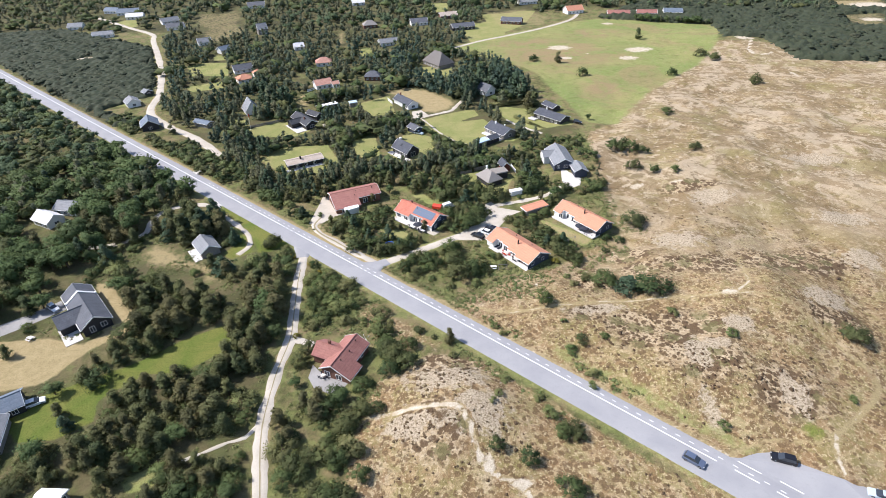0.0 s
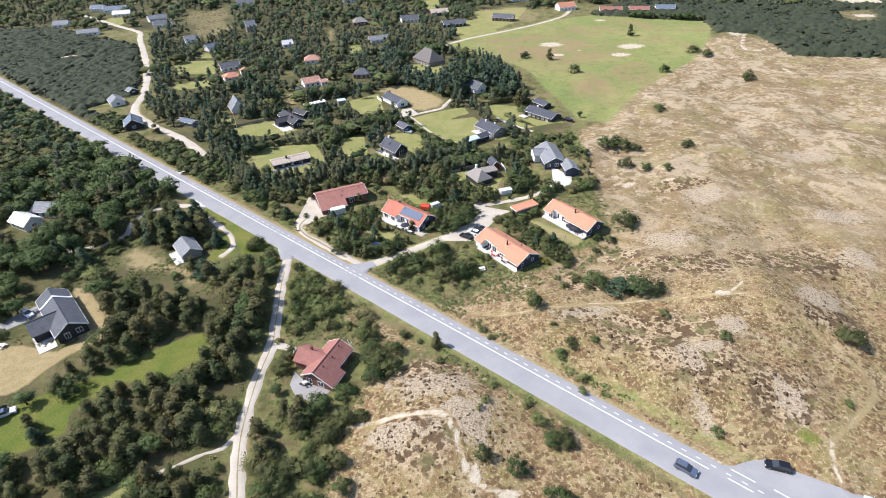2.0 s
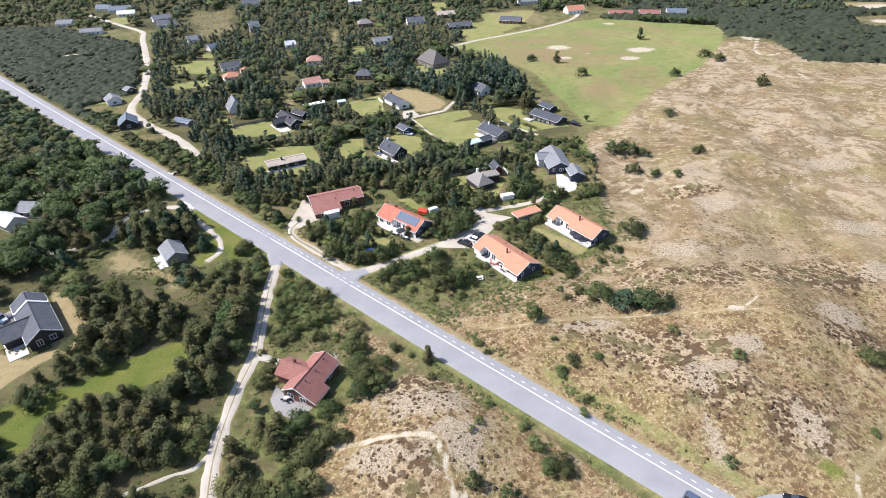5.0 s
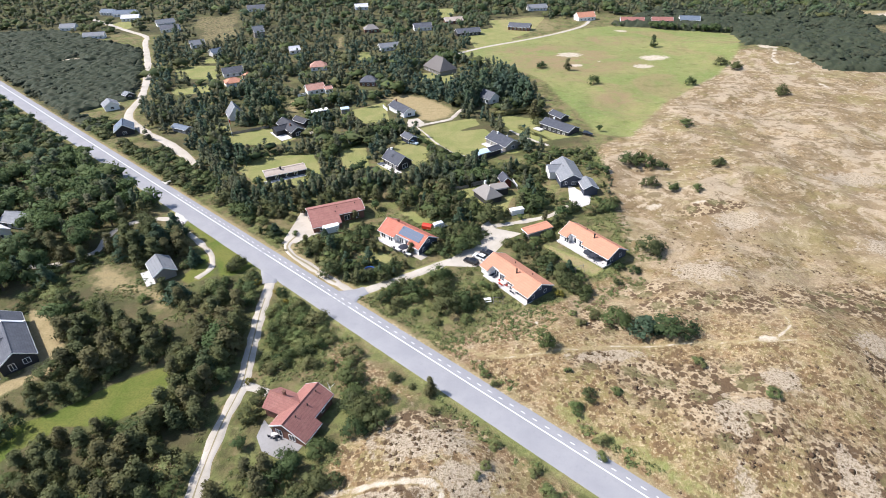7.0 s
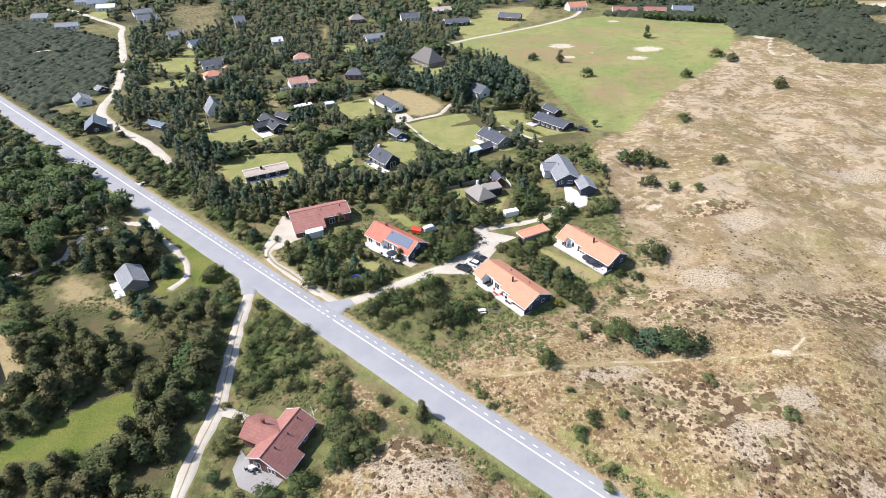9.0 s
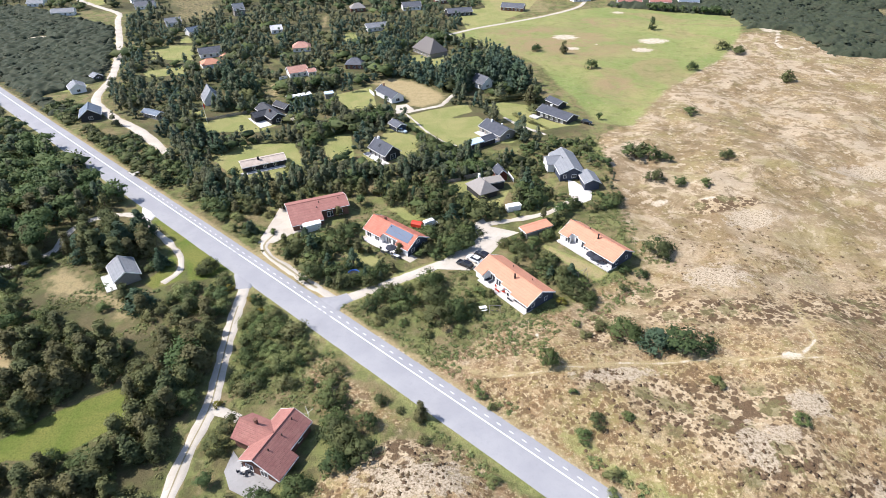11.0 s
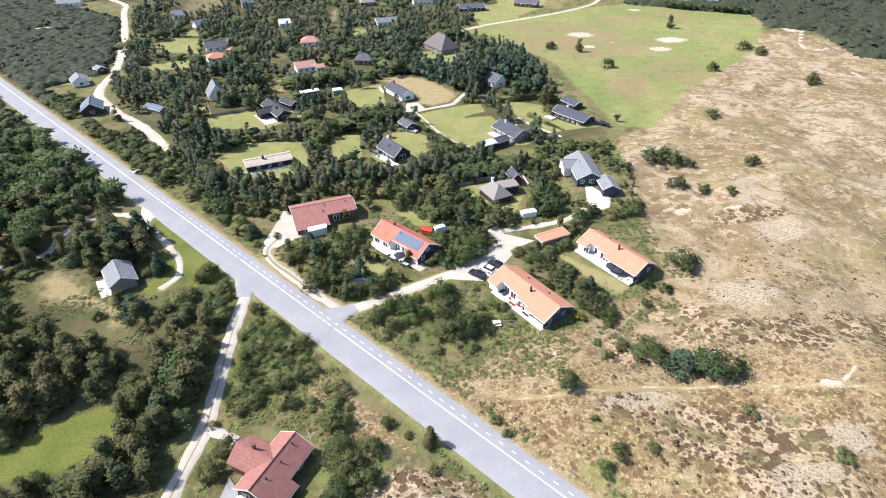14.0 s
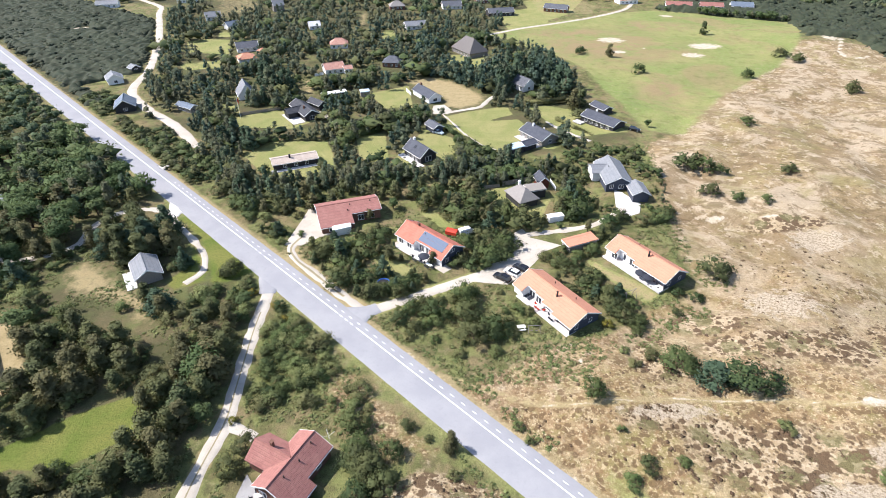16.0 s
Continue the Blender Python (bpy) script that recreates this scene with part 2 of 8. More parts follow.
GROUND = ground_material()
ASPHALT = road_material("asphalt", (0.27, 0.268, 0.278), (0.31, 0.306, 0.31), (0.22, 0.22, 0.23))
GRAVEL = road_material("pale_gravel", (0.41, 0.365, 0.30), (0.50, 0.45, 0.38), (0.27, 0.23, 0.165))
CONCRETE = road_material("concrete", (0.50, 0.47, 0.43), (0.60, 0.57, 0.53), (0.38, 0.35, 0.31))
GRAVEL_GREY = road_material("grey_gravel", (0.40, 0.36, 0.30), (0.48, 0.435, 0.37), (0.29, 0.25, 0.19))
RUT = road_material("dry_rut_grass", (0.24, 0.205, 0.125), (0.30, 0.25, 0.155), (0.16, 0.15, 0.08))
PAVING = road_material("grey_paving", (0.26, 0.25, 0.24), (0.32, 0.31, 0.30), (0.20, 0.19, 0.18))
MARKING = painted("road_marking", (0.74, 0.74, 0.74), 0.7, 0.2, 1.0, False)
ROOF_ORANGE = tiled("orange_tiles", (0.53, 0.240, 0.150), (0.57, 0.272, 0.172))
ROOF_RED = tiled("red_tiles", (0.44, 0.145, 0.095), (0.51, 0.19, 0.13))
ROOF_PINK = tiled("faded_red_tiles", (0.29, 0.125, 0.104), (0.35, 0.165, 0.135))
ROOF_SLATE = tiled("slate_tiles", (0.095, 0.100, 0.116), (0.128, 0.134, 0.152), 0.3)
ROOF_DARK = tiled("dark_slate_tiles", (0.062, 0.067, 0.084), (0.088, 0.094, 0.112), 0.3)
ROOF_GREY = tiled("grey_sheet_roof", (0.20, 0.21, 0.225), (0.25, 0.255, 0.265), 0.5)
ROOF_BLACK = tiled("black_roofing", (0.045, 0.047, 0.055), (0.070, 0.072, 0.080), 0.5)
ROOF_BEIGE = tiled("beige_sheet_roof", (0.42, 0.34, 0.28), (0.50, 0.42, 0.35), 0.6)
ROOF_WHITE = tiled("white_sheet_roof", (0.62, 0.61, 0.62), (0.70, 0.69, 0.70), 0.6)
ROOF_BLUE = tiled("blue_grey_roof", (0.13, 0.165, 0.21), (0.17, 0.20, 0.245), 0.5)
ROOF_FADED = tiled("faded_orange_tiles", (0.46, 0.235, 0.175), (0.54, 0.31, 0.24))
THATCH_OLD = painted("old_reed_thatch", (0.165, 0.150, 0.140), 0.95, 0.4, 0.5)
THATCH = painted("reed_thatch", (0.27, 0.248, 0.228), 0.95, 0.4, 0.5)
WHITE = painted("white_paint", (0.78, 0.77, 0.75), 0.6, 0.12)
BRICK = painted("brown_brick", (0.17, 0.085, 0.06), 0.9, 0.3, 0.3)
DARK_WOOD = painted("dark_boards", (0.040, 0.038, 0.040), 0.75, 0.3)
BLUE_WOOD = painted("blue_grey_boards", (0.055, 0.062, 0.085), 0.75, 0.3)
RED_WOOD = painted("red_boards", (0.16, 0.045, 0.03), 0.75, 0.3)
GREY_WOOD = painted("weathered_wood", (0.26, 0.235, 0.21), 0.9, 0.35, 0.3)
PLANK = painted("bleached_decking", (0.60, 0.57, 0.54), 0.85, 0.25, 0.4)
BARK = painted("bark", (0.11, 0.080, 0.055), 0.95, 0.4, 0.2, False)
STEEL = painted("grey_metal", (0.30, 0.31, 0.32), 0.45, 0.2, 0.5, True, 0.6, 0.5)
RUBBER = painted("rubber", (0.02, 0.02, 0.02), 0.85, 0.2)
CLOTH = painted("dark_cushions", (0.035, 0.038, 0.050), 0.9, 0.3)
SOLAR = painted("solar_cells", (0.11, 0.14, 0.20), 0.55, 0.15, 0.5, True, 0.0, 0.15)


def glass_material():
    k = Mat("window_glass", 0.06, 0.0, 0.6)
    return k.done(k.mix(k.noise(k.pos(), 1.5), (0.025, 0.03, 0.038), (0.05, 0.056, 0.066)))


GLASS = glass_material()


# ---------------------------------------------------------------- building helpers
def part(name, bm, material, parent, label=""):
    """Links a bmesh as one mesh object, under parent if there is one."""
    me = bpy.data.meshes.new(name)
    bm.to_mesh(me)
    bm.free()
    me.materials.append(material)
    ob = new(name, me)
    if parent is not None:
        ob.parent = parent
    return tagged(ob, label)


def bare(name, verts, faces, material, parent=None, smooth=False):
    me = bpy.data.meshes.new(name)
    me.from_pydata(verts, [], faces)
    me.materials.append(material)
    if smooth:
        me.polygons.foreach_set("use_smooth", [True] * len(me.polygons))
    me.update()
    ob = new(name, me)
    if parent is not None:
        ob.parent = parent
    return ob


def box(bm, x0, x1, y0, y1, z0, z1, m=None):
    v = [bm.verts.new((x, y, z)) for z in (z0, z1) for x, y in ((x0, y0), (x1, y0), (x1, y1), (x0, y1))]
    for f in ((3, 2, 1, 0), (4, 5, 6, 7), (0, 1, 5, 4), (1, 2, 6, 5), (2, 3, 7, 6), (3, 0, 4, 7)):
        bm.faces.new([v[i] for i in f])
    if m is not None:
        bmesh.ops.transform(bm, matrix=m, verts=v)
    return bm


def boxes(*all_of):
    bm = bmesh.new()
    for b in all_of:
        box(bm, *b)
    return bm


def tube(bm, points, radii, sides=6):
    """A tapered tube through points."""
    rings = []
    for n, (p, r) in enumerate(zip(points, radii)):
        a, b = Vector(points[max(n - 1, 0)]), Vector(points[min(n + 1, len(points) - 1)])
        q = (b - a).to_track_quat("Z", "Y")
        rings.append([bm.verts.new(Vector(p) + q @ Vector((r * math.cos(k * math.tau / sides), r * math.sin(k * math.tau / sides), 0))) for k in range(sides)])
    for a, b in zip(rings, rings[1:]):
        for k in range(sides):
            bm.faces.new((a[k], a[(k + 1) % sides], b[(k + 1) % sides], b[k]))
    bm.faces.new(rings[-1])
    bm.faces.new(rings[0][::-1])
    return bm


def prism(bm, outline, x0, x1):
    """An outline in y and z, drawn out along x."""
    a, b = ([bm.verts.new((x, y, z)) for y, z in outline] for x in (x0, x1))
    bm.faces.new(a[::-1]), bm.faces.new(b)
    for k in range(len(a)):
        j = (k + 1) % len(a)
        bm.faces.new((a[k], a[j], b[j], b[k]))
    return bm


def empty(name, label, category, m, group="", kind=""):
    ob = new(name)
    ob.empty_display_size = 0.3
    ob.matrix_world = m
    return tagged(ob, label, category, group, kind)


def inside(x, y, poly):
    x, y = np.asarray(x, float), np.asarray(y, float)
    hit = np.zeros(x.shape, bool)
    for (ax, ay), (bx, by) in zip(poly, poly[1:] + poly[:1]):
        if ay != by:
            hit ^= ((ay > y) != (by > y)) & (x < (bx - ax) * (y - ay) / (by - ay) + ax)
    return hit


def to_line(x, y, line):
    """Distance to a polyline."""
    x, y = np.asarray(x, float), np.asarray(y, float)
    best = np.full(x.shape, 1e9)
    for (ax, ay), (bx, by) in zip(line, line[1:]):
        dx, dy = bx - ax, by - ay
        t = np.clip(((x - ax) * dx + (y - ay) * dy) / (dx * dx + dy * dy), 0, 1)
        best = np.minimum(best, np.hypot(x - ax - t * dx, y - ay - t * dy))
    return best


def to_edge(x, y, poly):
    """Signed distance to an outline, positive inside."""
    d = to_line(x, y, poly + poly[:1])
    return np.where(inside(x, y, poly), d, -d)


def smooth_line(line, step=1.5):
    """Catmull-Rom through the points of a line."""
    p = [Vector((*line[0], 0)) * 2 - Vector((*line[1], 0))] + [Vector((*q, 0)) for q in line] + [Vector((*line[-1], 0)) * 2 - Vector((*line[-2], 0))]
    out = []
    for a, b, c, d in zip(p, p[1:], p[2:], p[3:]):
        n = max(2, int((c - b).length / step))
        for k in range(n):
            t = k / n
            q = 0.5 * (2 * b + (c - a) * t + (2 * a - 5 * b + 4 * c - d) * t * t + (3 * b - a - 3 * c + d) * t ** 3)
            out.append((q.x, q.y))
    return out + [tuple(line[-1])]


# ---------------------------------------------------------------- the plan
ROAD_X, ROAD_Y, ROAD_DX, ROAD_DY, ROAD_HALF = -49.9, 155.95, 0.7486, -0.663, 3.85
HILLS = [(80, 114, 5.0, 20), (62, 90, 3.0, 12), (2, 79, 4.2, 11), (107, 208, 3.5, 35), (30, 113, 2.0, 9), (205, 381, 5.0, 28)]
TRACK = [(-44.9, 145.0), (-44.3, 138), (-43.8, 130.2), (-41.9, 114.8), (-40.9, 105.8), (-41.7, 94), (-41.4, 80.5), (-40, 71.7), (-37.4, 61.4), (-34, 45), (-30, 20), (-26, -20), (-25, -70)]
SIDE_ROAD = [(-20.6, 137.6), (-15.6, 140.4), (-3.7, 147.3), (4.8, 152.4), (9.3, 154.6), (15.4, 159.5)]
LANE = [(-21, 138.5), (-24, 141.3), (-29, 145.5), (-36.2, 152.3), (-41.6, 157.2), (-44.6, 162.5), (-43, 168.5)]
FAR_TRACK = [(-95.6, 223.2), (-116.2, 245.8), (-134.6, 261.6), (-150.3, 278.7), (-156.5, 292.1), (-161.9, 316.3), (-183.4, 370.4), (-218.8, 443), (-230.5, 468.5), (-262.1, 497.4), (-312.2, 543.9)]
FIELD_TRACK = [(-2, 385), (10.8, 395.1), (32, 413.1), (54.3, 427.3), (83.1, 447.4), (110.9, 474.1), (124, 501.6)]
CABIN_TRACK = [(-85.5, 181), (-83, 175.5), (-79.8, 171.8), (-74.4, 166.8), (-69.6, 161.8), (-66.1, 157.3), (-64.1, 151), (-66.5, 146)]
TRACK_BRANCH = [(-41.8, 79.5), (-44.2, 75.4), (-47.5, 74.3), (-51, 72.5), (-56, 70)]
FOREST_DRIVE = [(-84, 178.5), (-93, 180.5), (-102, 176.5), (-104, 169), (-103, 161), (-109, 155), (-120, 153), (-132, 158)]
BACK_LANE = [(17, 172), (26.6, 174.2), (37.3, 177), (41.5, 179.8), (47, 184.5), (51, 190)]
SAND_DRIVE = [(-12.5, 264), (-8, 264), (-3, 266.4), (3, 269.4), (6.5, 271.5), (8.4, 275.5), (10.5, 281), (13, 286)]
HOUSE_DRIVE = [(-124, 111), (-117, 116.5), (-110, 123)]
DUNE_PATHS = [
    [(-2.5, 119.4), (0.4, 119.0), (6.1, 117.1), (11.5, 114.6), (16.7, 113), (21.8, 112.3), (27, 112.8), (40.6, 114.3), (60.5, 114.5), (72.9, 112.3), (82.1, 111.4), (90.5, 105.5), (93.4, 98), (96.4, 91.5), (98.6, 83.5), (86.3, 73.7), (79.6, 69.7), (77.8, 65.9), (77.1, 62)],
    [(88.6, 131.6), (85.5, 125.8), (83.3, 116.7), (77.4, 112.6)],
    [(-18, 78.9), (-12.9, 78.8), (-7.9, 79.6), (-0.4, 79.3), (2.6, 78.4), (4.8, 73), (5.6, 68.2), (7.1, 64.9), (11.3, 62.7), (13.9, 61), (15.2, 58.8), (16, 50)],
    [(23.3, 133.2), (24.5, 131), (25.9, 128.2), (26.2, 125), (27.2, 122.5), (28, 116)],
    [(57, 67.5), (66, 70), (76, 68.5)],
]
DUNE_PATHS += [
    [(68, 187.6), (82.8, 184.4), (92.2, 184.5), (102.8, 197), (115.5, 203.3), (130.5, 209.4), (155.8, 217), (162.7, 231.2), (169.4, 238.3), (179.9, 245.7)],
    [(86.5, 126.4), (90.5, 133.2), (88.1, 148.8), (85.2, 156.3)],
    [(214, 383), (206, 368), (198.5, 354), (201.2, 346), (212, 350)],
    [(-3, 120.6), (8.5, 124.8), (14, 127.5)],
]
FIELD = [(10.9, 396.6), (54.5, 429.1), (103.4, 460.4), (133.2, 470.6), (212.1, 434.7), (183.6, 374.6), (156.1, 336.5), (135.3, 317.2), (106.4, 283.3), (83.4, 249), (73.9, 249), (68, 286.5), (63.3, 330.1), (46.7, 363.3), (21.9, 380.3)]
MEADOW = [(-105, 84), (-94, 90.5), (-86, 94.5), (-78, 99), (-69, 107), (-60, 112), (-57, 107), (-57, 102), (-65.5, 95), (-74, 95), (-82, 87), (-80, 81), (-86, 76.5), (-94, 76)]
LAWNS = {
    "cabin": [(-72, 146), (-70, 151), (-72, 157), (-70, 157), (-72, 164), (-65, 156), (-61, 147), (-68, 143)],
    "verge": [(-83, 176), (-79, 179), (-49.5, 152.5), (-54, 148), (-60, 145.5), (-64, 154), (-72, 166)],
    "glade": [(-67, 66), (-62, 68.5), (-58, 68), (-60, 64), (-64, 63)],
    "long": [(-78, 219), (-72, 231), (-51, 233), (-43, 214), (-48, 202), (-62, 200)],
    "chimney_west": [(-41, 238), (-30, 241), (-25, 214), (-36, 219)],
    "chimney_east": [(-25, 214), (-15, 247), (-4, 238), (0, 221), (-7, 216)],
    "black": [(-95, 253), (-82, 265), (-61, 259), (-60, 253), (-67, 244), (-90, 244)],
}
LAWNS.update({
    "low": [(-9, 252), (22, 258), (35, 230), (11, 228), (1, 233)],
    "field_house": [(25, 278), (45, 272), (63, 243), (44, 239), (35, 252)],
    "hut": [(-44, 286), (-27, 298), (-22, 268), (-34, 268)],
    "far_white": [(-192, 303), (-169, 308), (-165, 295), (-184, 295)],
    "far_orange": [(-150, 326), (-131, 335), (-126, 321), (-144, 316)],
    "thatched": [(6, 196), (16, 201), (22, 187), (28, 193), (24, 180), (17, 183)],
    "thatched_house": [(-18, 336), (10, 328), (14, 338), (6, 350), (-14, 352)],
    "pine_gap": [(-157, 397), (-146, 395), (-144, 384), (-152, 382)],
    "far_garden": [(21, 440), (54, 444), (49, 413), (25, 409)],
    "long_garden": [(39, 503), (89, 516), (73, 468), (44, 463)],
})
LAWNS.update({
    "cottage": [(-108, 270), (-98, 268), (-93, 258), (-100, 262)],
    "solar_north": [(-12, 183), (0, 182), (3, 175), (-5, 175)],
    "solar_south": [(-24, 161), (-18, 160), (-11, 155), (-15, 150)],
    "orange": [(33, 163), (39, 157), (50, 148), (45, 144), (36, 155)],
    "far_house": [(20, 440), (55, 440), (75, 465), (60, 480), (20, 470)],
})
LAWNS.update({
    "pine_lawn": [(-166.6, 370.9), (-157.7, 377.9), (-140.3, 375.8), (-131, 345.7), (-154.6, 348.3)],
    "track_lawn": [(-287, 532), (-274, 535), (-257, 502), (-269, 504)],
    "north_lawn": [(-7, 565), (12, 562), (11, 519), (-5, 522)],
    "drive_grass": [(-8.8, 259), (0, 265), (18, 273), (20, 263), (12, 258), (2, 246), (-4, 249)],
    "yellow_lawn": [(-54, 405), (-46, 404), (-44, 380), (-52, 380)],
})
WORN = {
    "far_heath": [(-212, 508), (-222, 552), (-200, 548), (-190, 566), (-176, 540), (-168, 500), (-152, 472), (-164, 432), (-186, 446), (-192, 480)],
    "far_meadow": [(42, 514), (81, 528), (97, 487), (88, 455), (48, 456)],
    "far_dune": [(345, 520), (395, 512), (372, 468), (340, 480)],
    "dune_slack": [(322, 460), (360, 462), (330, 411), (308, 421)],
    "far_gap": [(-79, 455), (-71, 454), (-66, 414), (-73, 415)],
    "red_yard": [(-81, 307), (-71, 306), (-66, 281), (-76, 282)],
    "grey_house": [(-122, 108), (-106, 109), (-96, 106), (-92, 110), (-106, 133.6), (-101, 131.9), (-86.6, 117), (-85.8, 110), (-92, 105), (-95, 100), (-98, 93), (-110, 90)],
    "old_heath": [(-101, 149), (-96, 157), (-80, 146), (-70, 142), (-64, 128), (-72, 130), (-80, 136), (-94, 139)],
    "bare_yard": [(-30, 303), (-20, 312), (-6, 306), (4, 294), (10, 284), (7, 274), (-2, 268), (-10, 271), (-10, 280), (-18, 292)],
}
YARDS = {
    "red_brown": [(-46.8, 163.8), (-45.4, 176.9), (-45, 184), (-42.9, 184), (-38.5, 172.3), (-31, 175.4), (-30, 172.4), (-38.3, 168), (-42.1, 163.8)],
    "orange": [(3.5, 150.5), (8, 157.5), (13, 160), (15.9, 165.2), (15, 172.3), (18.2, 175.4), (20, 171), (28.2, 167.6), (23.5, 164.5), (20.5, 159.5), (17, 154), (12.8, 149.6)],
    "grey": [(48.6, 201), (50.6, 195), (54.6, 190), (53, 184.5), (48.5, 181.5), (46.8, 188)], 
    "sand": [(-14, 262), (-13.5, 272), (-9, 273.5), (-5.5, 267), (-7, 262.5)],
    "moor_sand": [(-258, 398), (-247, 405), (-238, 398), (-249, 393)], "moor_hollow": [(-236, 395), (-229, 397), (-227, 391), (-234, 388)],
    "solar": [(-17.5, 166), (-3, 153.5), (-1, 155.5), (-15, 168.5)],
}
HEATH_EDGE = [(120, -200), (47, 62), (20, 95), (2, 116), (14, 124), (25, 130), (36, 134), (43, 141), (52, 145), (60, 151), (58, 163), (60, 176), (66, 232), (84, 248), (107, 283), (156, 336), (186, 378), (330, 330), (500, 330), (500, -200)]
HEATHER = [
    (60.8, 96, 13.5, 16),
    (75, 80.5, 8.6, 10),
    (48.5, 105, 8.6, 7),
    (38, 110, 9, 3.6),
    (66, 128.6, 19, 5),
    (-1.5, 93, 10.8, 8.7),
    (-3, 74, 9.6, 10.5),
    (94, 130, 9.7, 9),
    (58, 101, 20, 9),
    (43, 126, 7, 9),
    (56, 136.6, 10, 5),
    (78.5, 127.6, 11, 7),
    (100.5, 104.4, 8.5, 7),
    (108, 130, 16, 9),
    (92, 178, 14, 5),
]
LITTER = [
    [(-376, 436), (-155, 240), (-108, 201), (-81, 166), (-47, 139), (-43, 108), (-45, 81), (-40, 45), (-125, 45), (-190, 150), (-330, 250)],
    [(-129, 250), (-162, 336), (-178, 410), (6, 407), (33, 379), (48, 297), (57, 274), (64, 236), (30, 225), (-100, 225)],
    [(-370, 492), (-314, 494), (-214, 425), (-180, 357), (-164, 312), (-183, 290), (-150, 262), (-180, 272), (-254, 345), (-340, 425)],
    [(-560, 680), (400, 640), (396, 511), (330, 470), (116, 525), (13, 450), (-60, 440), (-218, 471), (-314, 494), (-420, 480), (-560, 560)],
    [(-218, 471), (-60, 440), (13, 450), (30, 425), (10, 398), (6, 407), (-178, 410), (-200, 420)],
    [(212, 438), (135, 478), (210, 560), (520, 560), (480, 330), (290, 330), (222, 338), (220, 380), (197, 386)],
]
HEATH_CORNER = [(-25, 124), (-18, 122), (3, 100), (-8, 97), (-18, 101), (-27, 112)]
HEATH_NEAR = [(-12, -200), (-22, 40), (-20, 76), (-16, 90), (-4, 98), (8, 96), (50, 58), (115, -200)]
SOLID = []          # footprints where nothing grows: centre, turn, half length, half width


def height(x, y):
    """The ground's height."""
    x, y = np.asarray(x, float), np.asarray(y, float)
    z = np.zeros(np.broadcast(x, y).shape)
    for hx, hy, a, r in HILLS:
        z = z + a * np.exp(-((x - hx) ** 2 + (y - hy) ** 2) / (2 * r * r))
    dune = 1 / (1 + np.exp(-(x - 40) / 8)) / (1 + np.exp(-(300 - y) / 20))
    z = z + dune * (1.3 * np.sin(x * 0.11 + 1.3 * np.sin(y * 0.07)) * np.cos(y * 0.09 + 0.6 * np.sin(x * 0.05)) + 0.42 * np.sin(x * 0.31 + y * 0.17) * np.sin(y * 0.27 - x * 0.1))
    d = np.abs((x - ROAD_X) * -ROAD_DY + (y - ROAD_Y) * ROAD_DX)
    k = np.clip((d - 5.5) / 9, 0, 1)
    return z * k * k * (3 - 2 * k)


def ground_at(x, y):
    return float(height(x, y))


def off_road(x, y):
    """Metres from the main road's middle; positive on the side of the dunes."""
    return (np.asarray(x) - ROAD_X) * -ROAD_DY + (np.asarray(y) - ROAD_Y) * ROAD_DX


def on_road(s, o):
    """The place s metres along the main road and o metres off its middle."""
    return ROAD_X + ROAD_DX * s - ROAD_DY * o, ROAD_Y + ROAD_DY * s + ROAD_DX * o


# ---------------------------------------------------------------- ground
def spaced(knots):
    """Coordinates from (place, step) knots: the step changes evenly between them."""
    out = [knots[0][0]]
    while out[-1] < knots[-1][0]:
        out.append(out[-1] + np.interp(out[-1], [k[0] for k in knots], [k[1] for k in knots]))
    return np.array(out)


